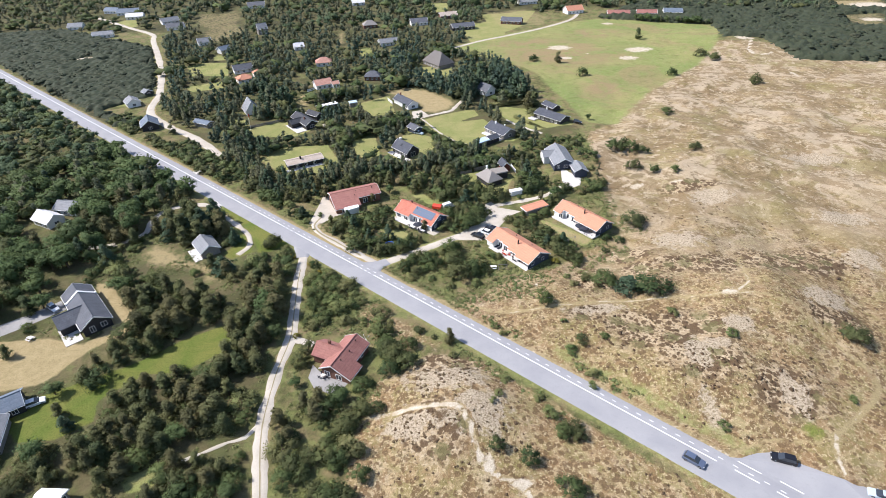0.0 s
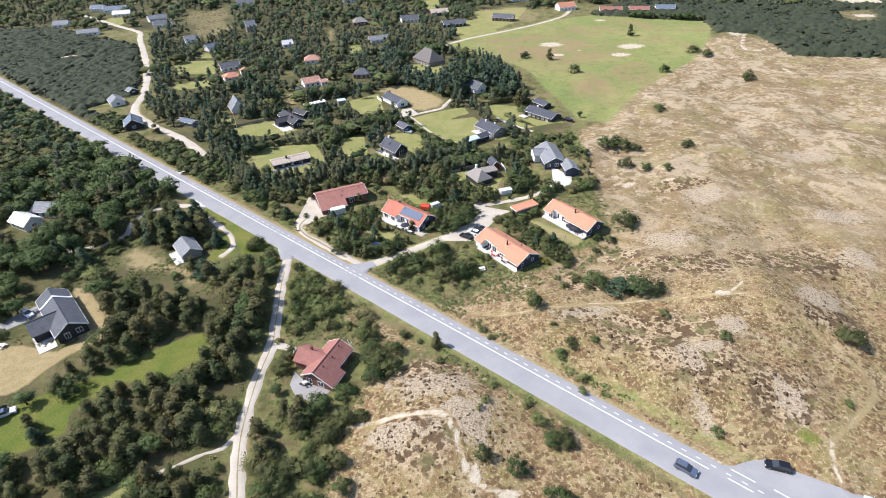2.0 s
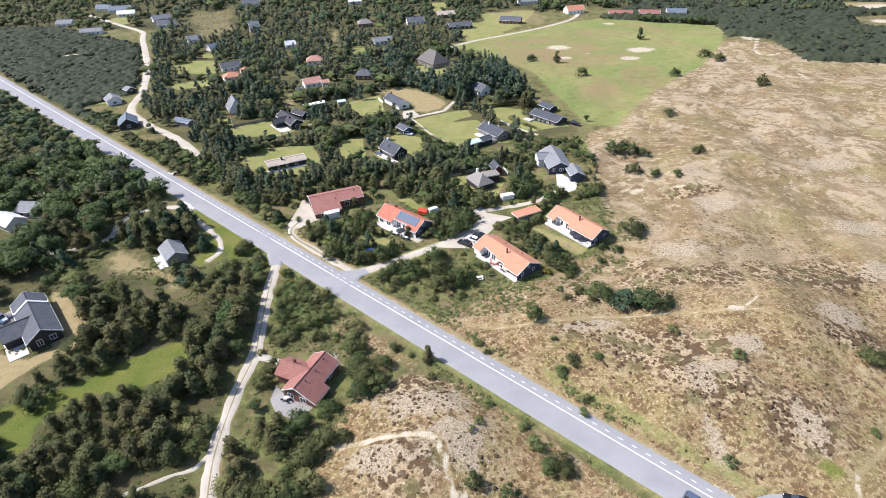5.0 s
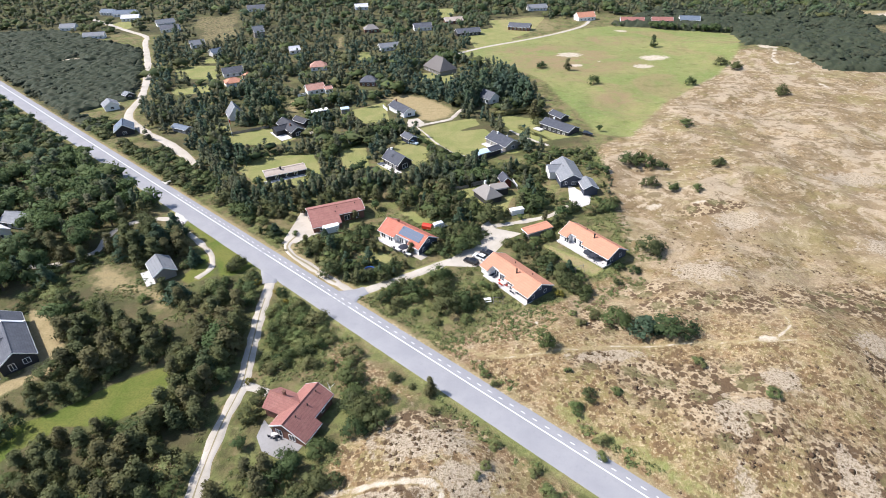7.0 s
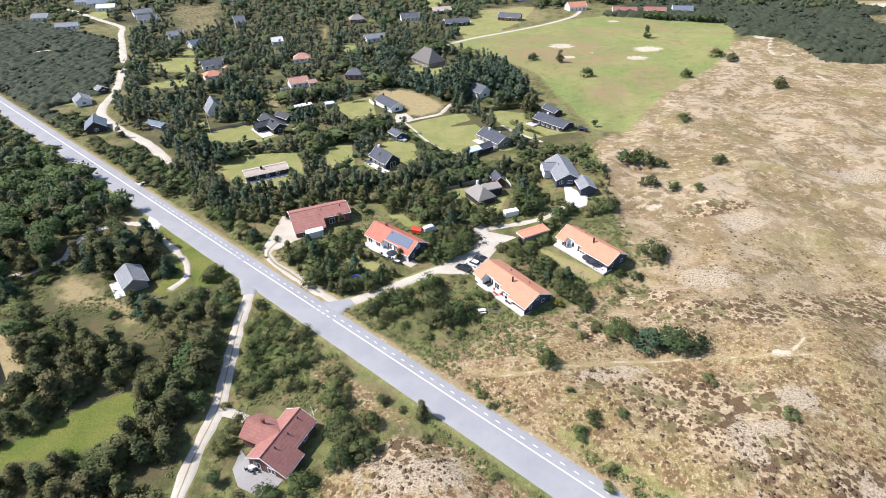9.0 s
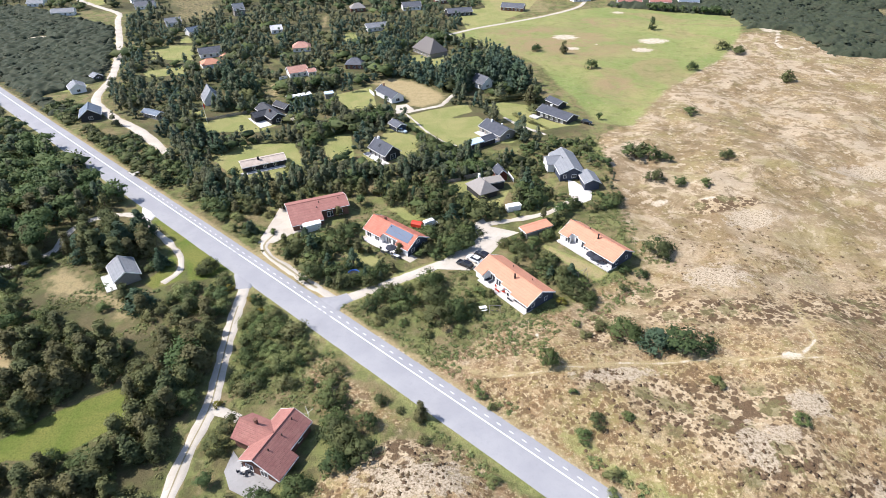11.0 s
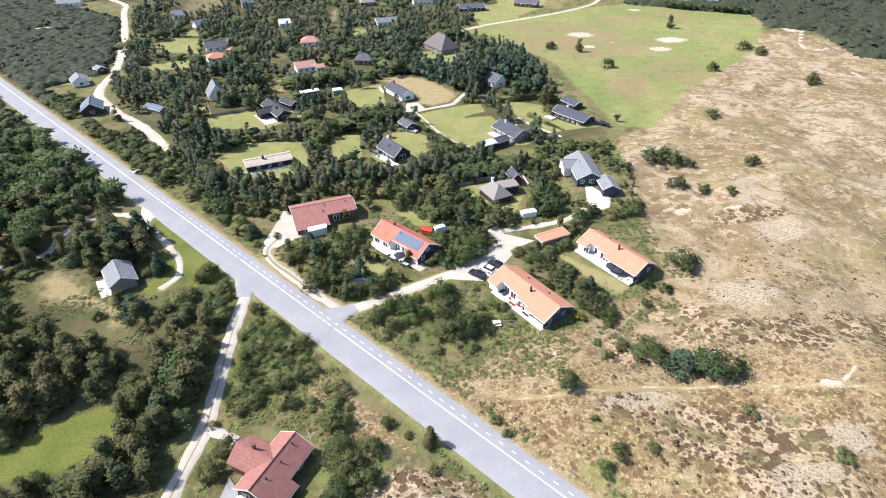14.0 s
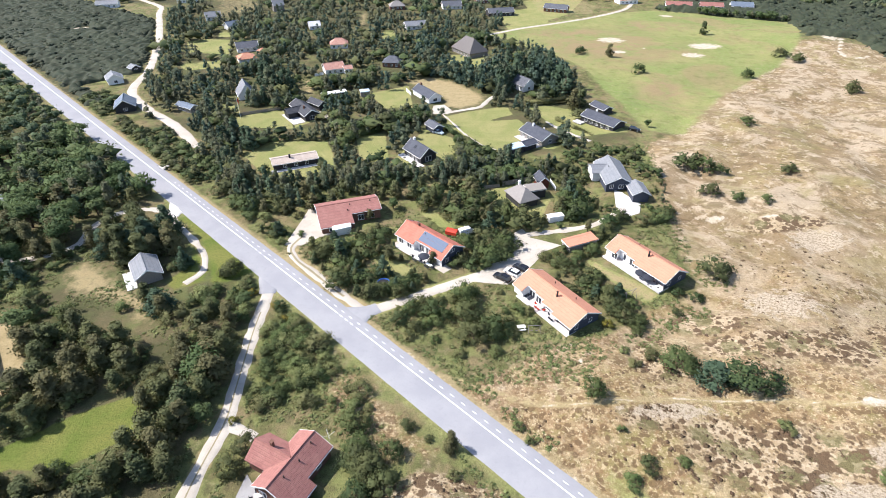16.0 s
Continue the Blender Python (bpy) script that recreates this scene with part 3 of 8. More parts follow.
def make_ground():
    xs = spaced([(-4000, 600), (-700, 40), (-330, 5), (-135, 1.5), (-60, 1.15), (110, 1.15), (150, 1.8), (300, 5), (700, 40), (4000, 600)])
    ys = spaced([(-2000, 400), (0, 14), (48, 1.2), (60, 0.9), (200, 1.1), (300, 1.9), (480, 4), (800, 40), (4500, 600)])
    gx, gy = np.meshgrid(xs, ys)
    gz = height(gx, gy)
    nx, ny = len(xs), len(ys)
    verts = np.stack([gx, gy, gz], -1).reshape(-1, 3)
    i = (np.arange(ny - 1)[:, None] * nx + np.arange(nx - 1)).ravel()
    faces = np.stack([i, i + 1, i + nx + 1, i + nx], -1)
    me = bpy.data.meshes.new("ground")
    me.vertices.add(len(verts))
    me.vertices.foreach_set("co", verts.ravel())
    me.loops.add(faces.size)
    me.loops.foreach_set("vertex_index", faces.ravel())
    me.polygons.add(len(faces))
    me.polygons.foreach_set("loop_start", np.arange(0, faces.size, 4))
    me.polygons.foreach_set("use_smooth", np.ones(len(faces), bool))
    me.update(calc_edges=True)
    x, y = verts[:, 0], verts[:, 1]
    soft = lambda d, w: np.clip(0.5 + d / w, 0, 1)  # noqa: E731
    zones = {}
    d = np.maximum(soft(to_edge(x, y, HEATH_EDGE), 6), soft(to_edge(x, y, HEATH_NEAR), 5))
    d = np.maximum(d, 0.6 * soft(to_edge(x, y, HEATH_CORNER), 9))
    zones["heath"] = d
    thick = np.zeros(len(x))
    for hx, hy, a, b in HEATHER:
        thick = np.maximum(thick, np.clip(1.3 - np.hypot((x - hx) / a, (y - hy) / b), 0, 1))
    zones["heather"] = 0.95 * thick
    zones["coarse"] = np.clip((190 - y) / 80, 0.08, 1.0)
    zones["field"] = soft(to_edge(x, y, FIELD) + 3, 10)
    dry = np.zeros(len(x))
    for fx, fy, a, b in ((80, 375, 48, 40), (60, 402, 30, 14), (92, 300, 14, 22), (118, 425, 30, 16)):
        dry = np.maximum(dry, np.clip(1.2 - np.hypot((x - fx) / a, (y - fy) / b), 0, 0.85))
    zones["dry"] = dry
    litter = np.zeros(len(x))
    for n, poly in enumerate(LITTER):
        litter = np.maximum(litter, (0.7 if n < 2 else 1.0) * soft(to_edge(x, y, poly), 6))
    zones["litter"] = litter
    zones["meadow"] = soft(to_edge(x, y, MEADOW), 2)
    lawn = np.zeros(len(x))
    for key, poly in LAWNS.items():
        if key in ("cabin", "verge"):
            zones["meadow"] = np.maximum(zones["meadow"], 0.72 * soft(to_edge(x, y, poly), 3))
        else:
            lawn = np.maximum(lawn, soft(to_edge(x, y, poly), 2.2))
    o = off_road(x, y)
    s = (x - ROAD_X) * ROAD_DX + (y - ROAD_Y) * ROAD_DY
    lawn = np.maximum(lawn, 0.5 * soft(6.6 - np.abs(o), 3) * (o < 0))
    zones["meadow"] = np.maximum(zones["meadow"], 0.25 * soft(6.2 - np.abs(o), 3) * (o < 0))
    zones["meadow"] = np.maximum(zones["meadow"], 0.6 * np.clip(1.5 - np.hypot((x - 75.5) / 3.2, (y - 70.7) / 2.6), 0, 1))
    zones["lawn"] = np.maximum(lawn, 0.7 * soft(2.6 - np.minimum(to_line(x, y, SIDE_ROAD), to_line(x, y, FAR_TRACK) + 0.4), 2))
    worn = np.zeros(len(x))
    for poly in WORN.values():
        worn = np.maximum(worn, (soft(to_edge(x, y, poly), 3) if poly is WORN["grey_house"] else (0.46 if poly is WORN["far_heath"] or poly is WORN["far_meadow"] or poly is WORN["dune_slack"] else 0.74 if poly is WORN["bare_yard"] else 0.58) * soft(to_edge(x, y, poly), 9)))
    worn = np.maximum(worn, 0.55 * soft(to_edge(x, y, LAWNS["orange"]), 2))
    for line, half in ((TRACK, 2.0), (LANE, 2.6), (SIDE_ROAD, 1.8), (CABIN_TRACK, 1.4), (FAR_TRACK, 2.8), (FIELD_TRACK, 2.3)):
        worn = np.maximum(worn, 0.66 * soft(half - to_line(x, y, line), 2.5))
    worn = np.maximum(worn, 0.6 * soft(6.0 - np.abs(o), 2.5) * (o > 0))
    zones["lawn"] = np.maximum(zones["lawn"], 0.52 * soft(2.6 - np.abs(o - 8.2), 3) * (s > 95) * (s < 150))
    for n, line in enumerate(DUNE_PATHS):
        worn = np.maximum(worn, (0.9 if n < 5 else 0.6) * soft((0.7 if n < 3 else 0.5) - to_line(x, y, smooth_line(line, 3)), 2.2))
    zones["worn"] = worn
    sand = np.zeros(len(x))
    for line, half in ((DUNE_PATHS[0][4:11], 0.2), (DUNE_PATHS[2], 0.6), (DUNE_PATHS[1], 0.3), (DUNE_PATHS[3], 0.2), (DUNE_PATHS[0][11:16], 0.1), (DUNE_PATHS[0][16:], 0.4), (DUNE_PATHS[6], 0.1), (DUNE_PATHS[7], 1.0)):
        sand = np.maximum(sand, 1.2 * soft(half - to_line(x, y, smooth_line(line, 3)), 1.1))
    for sx, sy, a, b in ((135.4, 375.3, 10, 7.5), (123, 356.6, 7, 5), (84.6, 387.2, 9, 7), (84.1, 361.6, 5, 3.5), (370, 492, 22, 14), (336, 440, 10, 8), (136, 455, 5.5, 4), (76, 112.5, 2.6, 1.3), (14, 62, 2.5, 1.2), (8, 66.5, 1.2, 2),
                         (29, 117, 1.6, 0.9), (74, 182, 4, 1.5), (88, 181, 3, 1), (205, 381, 4, 10), (100, 370, 1.6, 1.2), (120, 395, 2, 1.3), (205, 312, 2, 7), (-249, 399, 8, 5), (-232, 392, 4, 4)):
        sand = np.maximum(sand, np.clip(1.5 - np.hypot((x - sx) / a, (y - sy) / b), 0, 1))
    sand = np.maximum(sand, 0.8 * soft(0.9 - np.abs(np.abs(o) - ROAD_HALF - 0.3) * 1.3, 2) * (s > 50) * (s < 140) * (o > 0))
    zones["sand"] = sand
    lichen = np.zeros(len(x))
    for lx, ly, a, b in ((0, 88, 13, 6), (6, 78, 9, 9), (-8, 76, 8, 6), (74, 101, 5, 4), (60, 93, 4, 7), (66, 95, 5, 3), (57.3, 77, 2.5, 7), (76.5, 80, 4, 7), (40, 112, 12, 3), (102, 112, 8, 6), (74, 142, 11, 7), (96, 170, 10, 6), (125, 131, 9, 6), (135, 155, 12, 7), (150, 200, 14, 7)):
        lichen = np.maximum(lichen, 0.8 * np.clip(1.35 - np.hypot((x - lx) / a, (y - ly) / b), 0, 1))
    zones["lichen"] = lichen * (1 - np.clip(worn * 1.5, 0, 1))
    for name, v in zones.items():
        a = me.attributes.new(name, "FLOAT", "POINT")
        a.data.foreach_set("value", np.ascontiguousarray(v, dtype=np.float32))
    me.materials.append(GROUND)
    tagged(new("ground", me), "flat sandy ground with dry heath, lawns and dunes", "ground", kind="structure")


make_ground()


# ---------------------------------------------------------------- roads
def strip(name, line, half, material, label, lift=0.05, wander=0.0, step=1.5, category="road"):
    pts = smooth_line(line, step)
    verts, faces = [], []
    for n, (x, y) in enumerate(pts):
        a, b = pts[max(n - 1, 0)], pts[min(n + 1, len(pts) - 1)]
        t = Vector((b[0] - a[0], b[1] - a[1])).normalized()
        w = half + wander * noise.noise((x * 0.35, y * 0.35, 3))
        for e, drop in ((-1.15, -0.12), (-1, 0), (-0.33, 0.03), (0.33, 0.03), (1, 0), (1.15, -0.12)):
            px, py = x - t.y * w * e, y + t.x * w * e
            verts.append((px, py, ground_at(px, py) + lift + drop))
    for n in range(len(pts) - 1):
        for k in range(5):
            i = n * 6 + k
            faces.append((i, i + 1, i + 7, i + 6))
    ob = bare(name, verts, [f[::-1] for f in faces], material, None, True)
    return tagged(ob, label, category, kind="structure")


def main_road():
    verts, faces, s0, s1 = [], [], -430, 260
    n = int((s1 - s0) / 3)
    for k in range(n + 1):
        s = s0 + (s1 - s0) * k / n
        for o, z in ((-4.5, -0.1), (-3.9, 0.07), (-2, 0.10), (0, 0.12), (2, 0.10), (3.9, 0.07), (4.5, -0.1)):
            o += 0.12 * noise.noise((s * 0.2, o, 0)) if abs(o) > 3 else 0
            verts.append((*on_road(s, o), z))
    for k in range(n):
        for j in range(6):
            i = k * 7 + j
            faces.append((i, i + 7, i + 8, i + 1))
    tagged(bare("road", verts, faces, ASPHALT, None, True), "straight grey asphalt road with white markings", "road", kind="structure")
    lines = empty("road_marking", "white painted lines on grey asphalt", "road marking", Matrix(), kind="structure")

    def dash(s0, s1, o, half):
        v = [(*on_road(s, o + e * half), 0.135 - 0.011 * min(abs(o), 3.2)) for s in (s0, s1) for e in (-1, 1)]
        return bare("line", v, [(0, 2, 3, 1)], MARKING, lines)

    for a, b in ((-420, -8), (-2, 30), (37, 137.3)):
        dash(a, b, 1.4, 0.13)
    for a in (-7, -4.7, 30.8, 32.7, 34.6):
        dash(a, a + 1, 1.4, 0.13)
    s = -60.0
    while s < 170:
        dash(s, s + 1.0, 2.6, 0.09)
        s += 2.9
    for a, b, o in ((140.7, 145.3, 1.65), (148.3, 152.5, 1.85), (140.6, 145, 4.05), (148.2, 152.4, 4.6), (156, 160, 2.0), (156, 160, 4.8), (164, 190, 1.4)):
        dash(a, b, o, 0.12)


main_road()
strip("track", TRACK, 1.4, GRAVEL_GREY, "pale two-rut gravel track through pine scrub", 0.05, 0.5)


def rut_grass(line, first, label, half=0.09):
    p = smooth_line(line, 1.5)[first:]
    v = [(x + e * t[1], y - e * t[0], ground_at(x, y) + 0.1) for (x, y), t in zip(p, [Vector((b[0] - a[0], b[1] - a[1])).normalized() for a, b in zip(p, p[1:] + [p[-1]])][:-1] + [Vector((0, -1))]) for e in (-half + 0.08 * noise.noise((x, y, 0)), half + 0.08 * noise.noise((x, y, 5)))]
    tagged(bare("track_verge", v, [(2 * k, 2 * k + 2, 2 * k + 3, 2 * k + 1) for k in range(len(p) - 1)], RUT), label, "grass", kind="structure")


rut_grass(TRACK, 5, "low grass strip between the ruts of a gravel track", 0.14)
rut_grass(LANE, 4, "low grass strip between the ruts of a sandy lane", 0.3)
strip("side_road", SIDE_ROAD, 1.45, GRAVEL, "narrow pale gravel road leading to the houses", 0.06, 0.35)
strip("gravel_lane", LANE, 1.05, GRAVEL_GREY, "sandy gravel lane beside the road", 0.045, 0.5)
strip("far_track", FAR_TRACK, 1.8, GRAVEL, "pale sandy track winding between summer houses", 0.06, 0.8, 4)
strip("sandy_drive", SAND_DRIVE, 1.0, GRAVEL, "pale sandy drive behind a white house", 0.06, 0.4, 2)
strip("field_track", FIELD_TRACK, 1.4, GRAVEL, "pale sandy track along a grass field", 0.06, 0.4, 4)
strip("cabin_track", CABIN_TRACK, 0.85, GRAVEL, "two-rut sandy drive to a small cabin", 0.045, 0.5)
strip("footpath", [(-9, 262), (-4, 252), (0, 243), (7, 232), (12, 228)], 0.42, GRAVEL_GREY, "narrow sandy footpath between gardens", 0.05, 0.5)
strip("garden_drive", [(-62, 262), (-56, 257), (-52, 253)], 1.3, GRAVEL, "pale drive of a black house", 0.05, 0.3)
strip("garden_path", [(33, 256), (41, 243), (47, 235)], 0.6, GRAVEL_GREY, "narrow sandy path beside a long house", 0.05, 0.4)
strip("forest_drive", FOREST_DRIVE, 1.1, GRAVEL, "pale sandy drive through a pine wood", 0.05, 0.6)
strip("house_path", [(-40.2, 105.6), (-38.7, 105.2), (-36.8, 104.5), (-34.3, 103.3)], 1.0, GRAVEL_GREY, "short sandy way from the track to a red-roofed house", 0.05, 0.5)
strip("back_lane", BACK_LANE, 1.0, GRAVEL, "pale gravel lane between two yards", 0.05, 0.5)
strip("grass_track", TRACK_BRANCH, 0.45, GRAVEL_GREY, "short sandy track branching into a pine wood", 0.03, 0.5)
strip("house_drive", HOUSE_DRIVE, 2.6, PAVING, "grey paved drive of a slate-roofed house", 0.05, 0.2)


def flat(name, poly, material, label, lift=0.05, category="pavement"):
    bm = bmesh.new()
    top = [bm.verts.new((x, y, ground_at(x, y) + lift)) for x, y in poly]
    low = [bm.verts.new((x, y, ground_at(x, y) - 0.2)) for x, y in poly]
    f = bm.faces.new(top)
    for k in range(len(top)):
        j = (k + 1) % len(top)
        bm.faces.new((low[k], low[j], top[j], top[k]))
    f.normal_update()
    bmesh.ops.recalc_face_normals(bm, faces=bm.faces)
    bmesh.ops.triangulate(bm, faces=[f])
    return tagged(part(name, bm, material, None), label, category, kind="structure")


for key, what in (("sand", "pale sandy yard behind a white house"), ("red_brown", "pale gravel yard beside a red-brown roofed house"), ("orange", "pale gravel parking yard between orange-roofed houses"), ("solar", "pale paved terrace in front of a house")):
    flat("gravel_yard", YARDS[key], GRAVEL, what, 0.075)
flat("concrete_yard", YARDS["grey"], CONCRETE, "white concrete yard in front of a grey house", 0.09)


def mouth(label, start, inward, half, flare, deep, material):
    """The flared mouth of a side way at the main road: start lies on the road's edge."""
    t = Vector(inward).normalized()
    n = Vector((-t.y, t.x))
    along = Vector((ROAD_DX, ROAD_DY))
    verts, faces, steps = [], [], 14
    for k in range(steps + 1):
        d = deep * k / steps
        w = half + flare * (1 - k / steps) ** 2.6
        side = n.lerp(along if n.dot(along) > 0 else -along, (1 - k / steps) ** 2).normalized()
        for e, drop in ((-1.07, -0.16), (-1, 0), (-0.4, 0), (0.4, 0), (1, 0), (1.07, -0.16)):
            p = Vector(start) + t * (d - 1.3) + side * w * e
            z = 0.108 if abs(off_road(p.x, p.y)) > ROAD_HALF else 0.04
            verts.append((p.x, p.y, z + drop))
    for k in range(steps):
        for c in range(5):
            i = 6 * k + c
            faces.append((i, i + 1, i + 7, i + 6))
    ob = bare("junction", verts, faces, material, None, True)
    tagged(ob, label, "road", kind="structure")


mouth("asphalt mouth of a gravel track at the road", on_road(9.4, -3.75), (0.8, -7.6), 1.9, 3.2, 5.0, ASPHALT)
mouth("asphalt mouth of a side road at the main road", on_road(33.6, 3.75), (6.5, 4.2), 1.8, 3.6, 7.0, ASPHALT)
mouth("sandy mouth of a cabin drive at the road", on_road(-42.5, -3.8), (0.6, -7.0), 1.6, 4.2, 6.0, CONCRETE)
mouth("sandy mouth of a path at the road", on_road(-73.5, 3.8), (5.0, 5.5), 1.2, 2.6, 4.0, CONCRETE)
mouth("sandy mouth of a forest path at the road", on_road(-100.0, -3.8), (-4.0, -5.0), 1.0, 2.0, 3.5, GRAVEL)
flat("lay_by", [on_road(138.5, 3.6), (59.1, 66.5), (61, 67.1), (63, 67.5), (65.5, 67.5), (69.6, 64.9), (75.8, 60.9), (80, 58.9), (84, 57), (100, 47), on_road(175, 3.6)], ASPHALT, "asphalt lay-by beside the road", 0.055, "lay-by")


# ---------------------------------------------------------------- houses
def eaves(a, b, c=None, width=7.0):
    """Ridge ends and half width from the ends of the front eaves (and the eaves' end behind b)."""
    t = math.atan2(b[1] - a[1], b[0] - a[0])
    ux, uy = math.cos(t), math.sin(t)
    if c is not None:
        width = (c[0] - b[0]) * -uy + (c[1] - b[1]) * ux
    h = width / 2
    return (a[0] - uy * h, a[1] + ux * h), (b[0] - uy * h, b[1] + ux * h), h


def roof_slope(bm, x0, x1, wide, pitch, ridge, sgn, thick=0.22):
    e = ridge - pitch * wide
    prism(bm, [(0, ridge), (sgn * wide, e), (sgn * wide, e - thick), (0, ridge - thick)], x0, x1)
    return bm


def add_window(house, x, z, w, h, side, y, frame_mat=None, bars=1, along=True):
    """A window on a long wall (along) or on a gable; side: -1 or 1, the way it looks."""
    def b(u0, u1, d0, d1, z0, z1):
        d0, d1 = sorted((y + side * d0, y + side * d1))
        return (u0, u1, d0, d1, z0, z1) if along else (d0, d1, u0, u1, z0, z1)
    t = 0.1
    fr = [b(x - w / 2, x + w / 2, -0.02, 0.07, z, z + t), b(x - w / 2, x + w / 2, -0.02, 0.07, z + h - t, z + h)]
    for k in range(bars + 2):
        c = x - w / 2 + t / 2 + (w - t) * k / (bars + 1)
        fr.append(b(c - t / 2, c + t / 2, -0.02, 0.065, z + t, z + h - t))
    win = part("window", boxes(*fr), frame_mat or WHITE, house)
    part("pane", boxes(b(x - w / 2 + 0.02, x + w / 2 - 0.02, 0.005, 0.03, z + 0.02, z + h - 0.02)), GLASS, win)
    return win


def house(label, p, q, front, back=None, eave=2.3, ridge=4.6, roof=None, wall=None, trim=None, over=0.45, bays=(), chimney=(), windows=(), gable=(), flues=(), skylights=(), terrace=None, name="house", hip=False, category="house"):
    """A gabled house. p, q: ends of its ridge on the plan; front, back: half widths on the right and the left of the way from p to q.
    bays: (from, to, half width) along the ridge where the front is set back. Local x runs along the ridge; the front looks to -y."""
    back = back or front
    t = math.atan2(q[1] - p[1], q[0] - p[0])
    length = math.hypot(q[0] - p[0], q[1] - p[1])
    mx, my = (p[0] + q[0]) / 2, (p[1] + q[1]) / 2
    h = empty(name, label, category, pose(mx, my, ground_at(mx, my), 0, 0, math.degrees(t)))
    off = (back - front) / 2
    if my > 195:            # gardens stay open in front of the houses
        SOLID.append((mx, my - 9, 0, length / 2, 6))
    if my > 235:
        SOLID.append((mx, my - 12, 0, length / 2 - 0.5, 9))
    SOLID.append((mx - math.sin(t) * off, my + math.cos(t) * off, t, length / 2 + 0.5, (front + back) / 2 + 0.5))
    hl = length / 2
    ix = hl - over * 0.8
    pitch = (ridge - eave) / front
    bays = bays or [(-hl, hl, front)]
    at = lambda y: ridge - pitch * abs(y)  # noqa: E731
    if hip:
        hw = (front + back) / 2
        part("wall", boxes((-ix, ix, -hw + over, hw - over, -0.6, eave + 0.02)), wall or WHITE, h)
        bm = bmesh.new()
        e = [bm.verts.new((x, y, eave)) for x, y in ((-hl, -hw), (hl, -hw), (hl, hw), (-hl, hw))]
        u = [bm.verts.new((x, y, eave - 0.2)) for x, y in ((-hl, -hw), (hl, -hw), (hl, hw), (-hl, hw))]
        r = [bm.verts.new((s * max(0.4, hl - hw * 0.85), 0, ridge)) for s in (-1, 1)]
        for f in ((e[0], e[1], r[1], r[0]), (e[1], e[2], r[1]), (e[2], e[3], r[0], r[1]), (e[3], e[0], r[0]), u[::-1]):
            bm.faces.new(f)
        for k in range(4):
            bm.faces.new((u[k], u[(k + 1) % 4], e[(k + 1) % 4], e[k]))
        ro = part("roof", bm, roof, h)
        part("ridge_cap", tube(bmesh.new(), [(r_, 0, ridge) for r_ in (-max(0.4, hl - hw * 0.85), max(0.4, hl - hw * 0.85))], [0.16, 0.16], 6), roof, ro)
    else:
        bm = bmesh.new()
        for x0, x1, f, *deep in bays:
            f -= deep[0] if deep else over
            w0, w1 = max(x0, -ix), min(x1, ix)
            prism(bm, [(-f, -0.6), (back - over, -0.6), (back - over, at(back - over) - 0.2), (0, ridge - 0.2), (-f, at(f) - 0.2)], w0, w1)
        bmesh.ops.recalc_face_normals(bm, faces=bm.faces)
        part("wall", bm, wall or WHITE, h)
        bm = roof_slope(bmesh.new(), -hl, hl, back, pitch, ridge, 1)
        for x0, x1, f, *_ in bays:
            roof_slope(bm, x0, x1, f, pitch, ridge, -1)
        bmesh.ops.recalc_face_normals(bm, faces=bm.faces)
        ro = part("roof", bm, roof, h)
        for s, f in ((-1, bays[0][2]), (1, bays[-1][2])):
            x0, x1 = sorted((s * hl, s * (hl + 0.06)))
            for g, w in ((-1, f), (1, back)):
                part("barge_board", prism(bmesh.new(), [(0, ridge + 0.04), (g * (w + 0.03), at(w) + 0.04), (g * (w + 0.03), at(w) - 0.28), (0, ridge - 0.28)][:: -g * s], x0, x1), trim or WHITE, h)
        part("ridge_cap", tube(bmesh.new(), [(-hl, 0, ridge), (hl, 0, ridge)], [0.13, 0.13], 6), roof, ro)
        for x0, x1, f, *_ in bays:
            part("gutter", tube(bmesh.new(), [(x0, -f - 0.05, at(f) - 0.16), (x1, -f - 0.05, at(f) - 0.16)], [0.08, 0.08], 6), trim or WHITE, ro)
        part("gutter", tube(bmesh.new(), [(-hl, back + 0.05, at(back) - 0.16), (hl, back + 0.05, at(back) - 0.16)], [0.08, 0.08], 6), trim or WHITE, ro)
    for x, y, w, up, mat in chimney:
        zt = at(y)
        part("chimney", boxes((x - w / 2, x + w / 2, y - w / 2, y + w / 2, zt - 0.6, zt + up), (x - w / 2 - 0.06, x + w / 2 + 0.06, y - w / 2 - 0.06, y + w / 2 + 0.06, zt + up + 0.003, zt + up + 0.12)), mat, h)
    for x, y in flues:
        part("flue", tube(bmesh.new(), [(x, y, at(y) - 0.2), (x, y, at(y) + 0.45)], [0.12, 0.12], 8), RUBBER, h)
    for x, y in skylights:
        m = pose(x, y, at(y) + 0.02, math.degrees(math.atan(pitch)) * (1 if y < 0 else -1))
        sk = part("skylight", box(bmesh.new(), -0.5, 0.5, -0.65, 0.65, 0, 0.1, m), DARK_WOOD, h)
        part("pane", box(bmesh.new(), -0.42, 0.42, -0.57, 0.57, 0.1, 0.12, m), GLASS, sk)
    for x, zz, w, hh, side, bars in windows:
        f = next((b[2] - (b[3] if len(b) > 3 else over) for b in bays if b[0] <= x <= b[1]), front - over)
        add_window(h, x, zz, w, hh, side, -f if side < 0 else back - over, None, bars)
    for y, zz, w, hh, side, bars in gable:
        add_window(h, y, zz, w, hh, side, side * ix, None, bars, False)
    if terrace:
        x0, x1, y0, y1 = terrace
        part("terrace", boxes((x0, x1, y0, y1, -0.3, 0.16)), PLANK, h, "bleached wooden terrace")
    return h


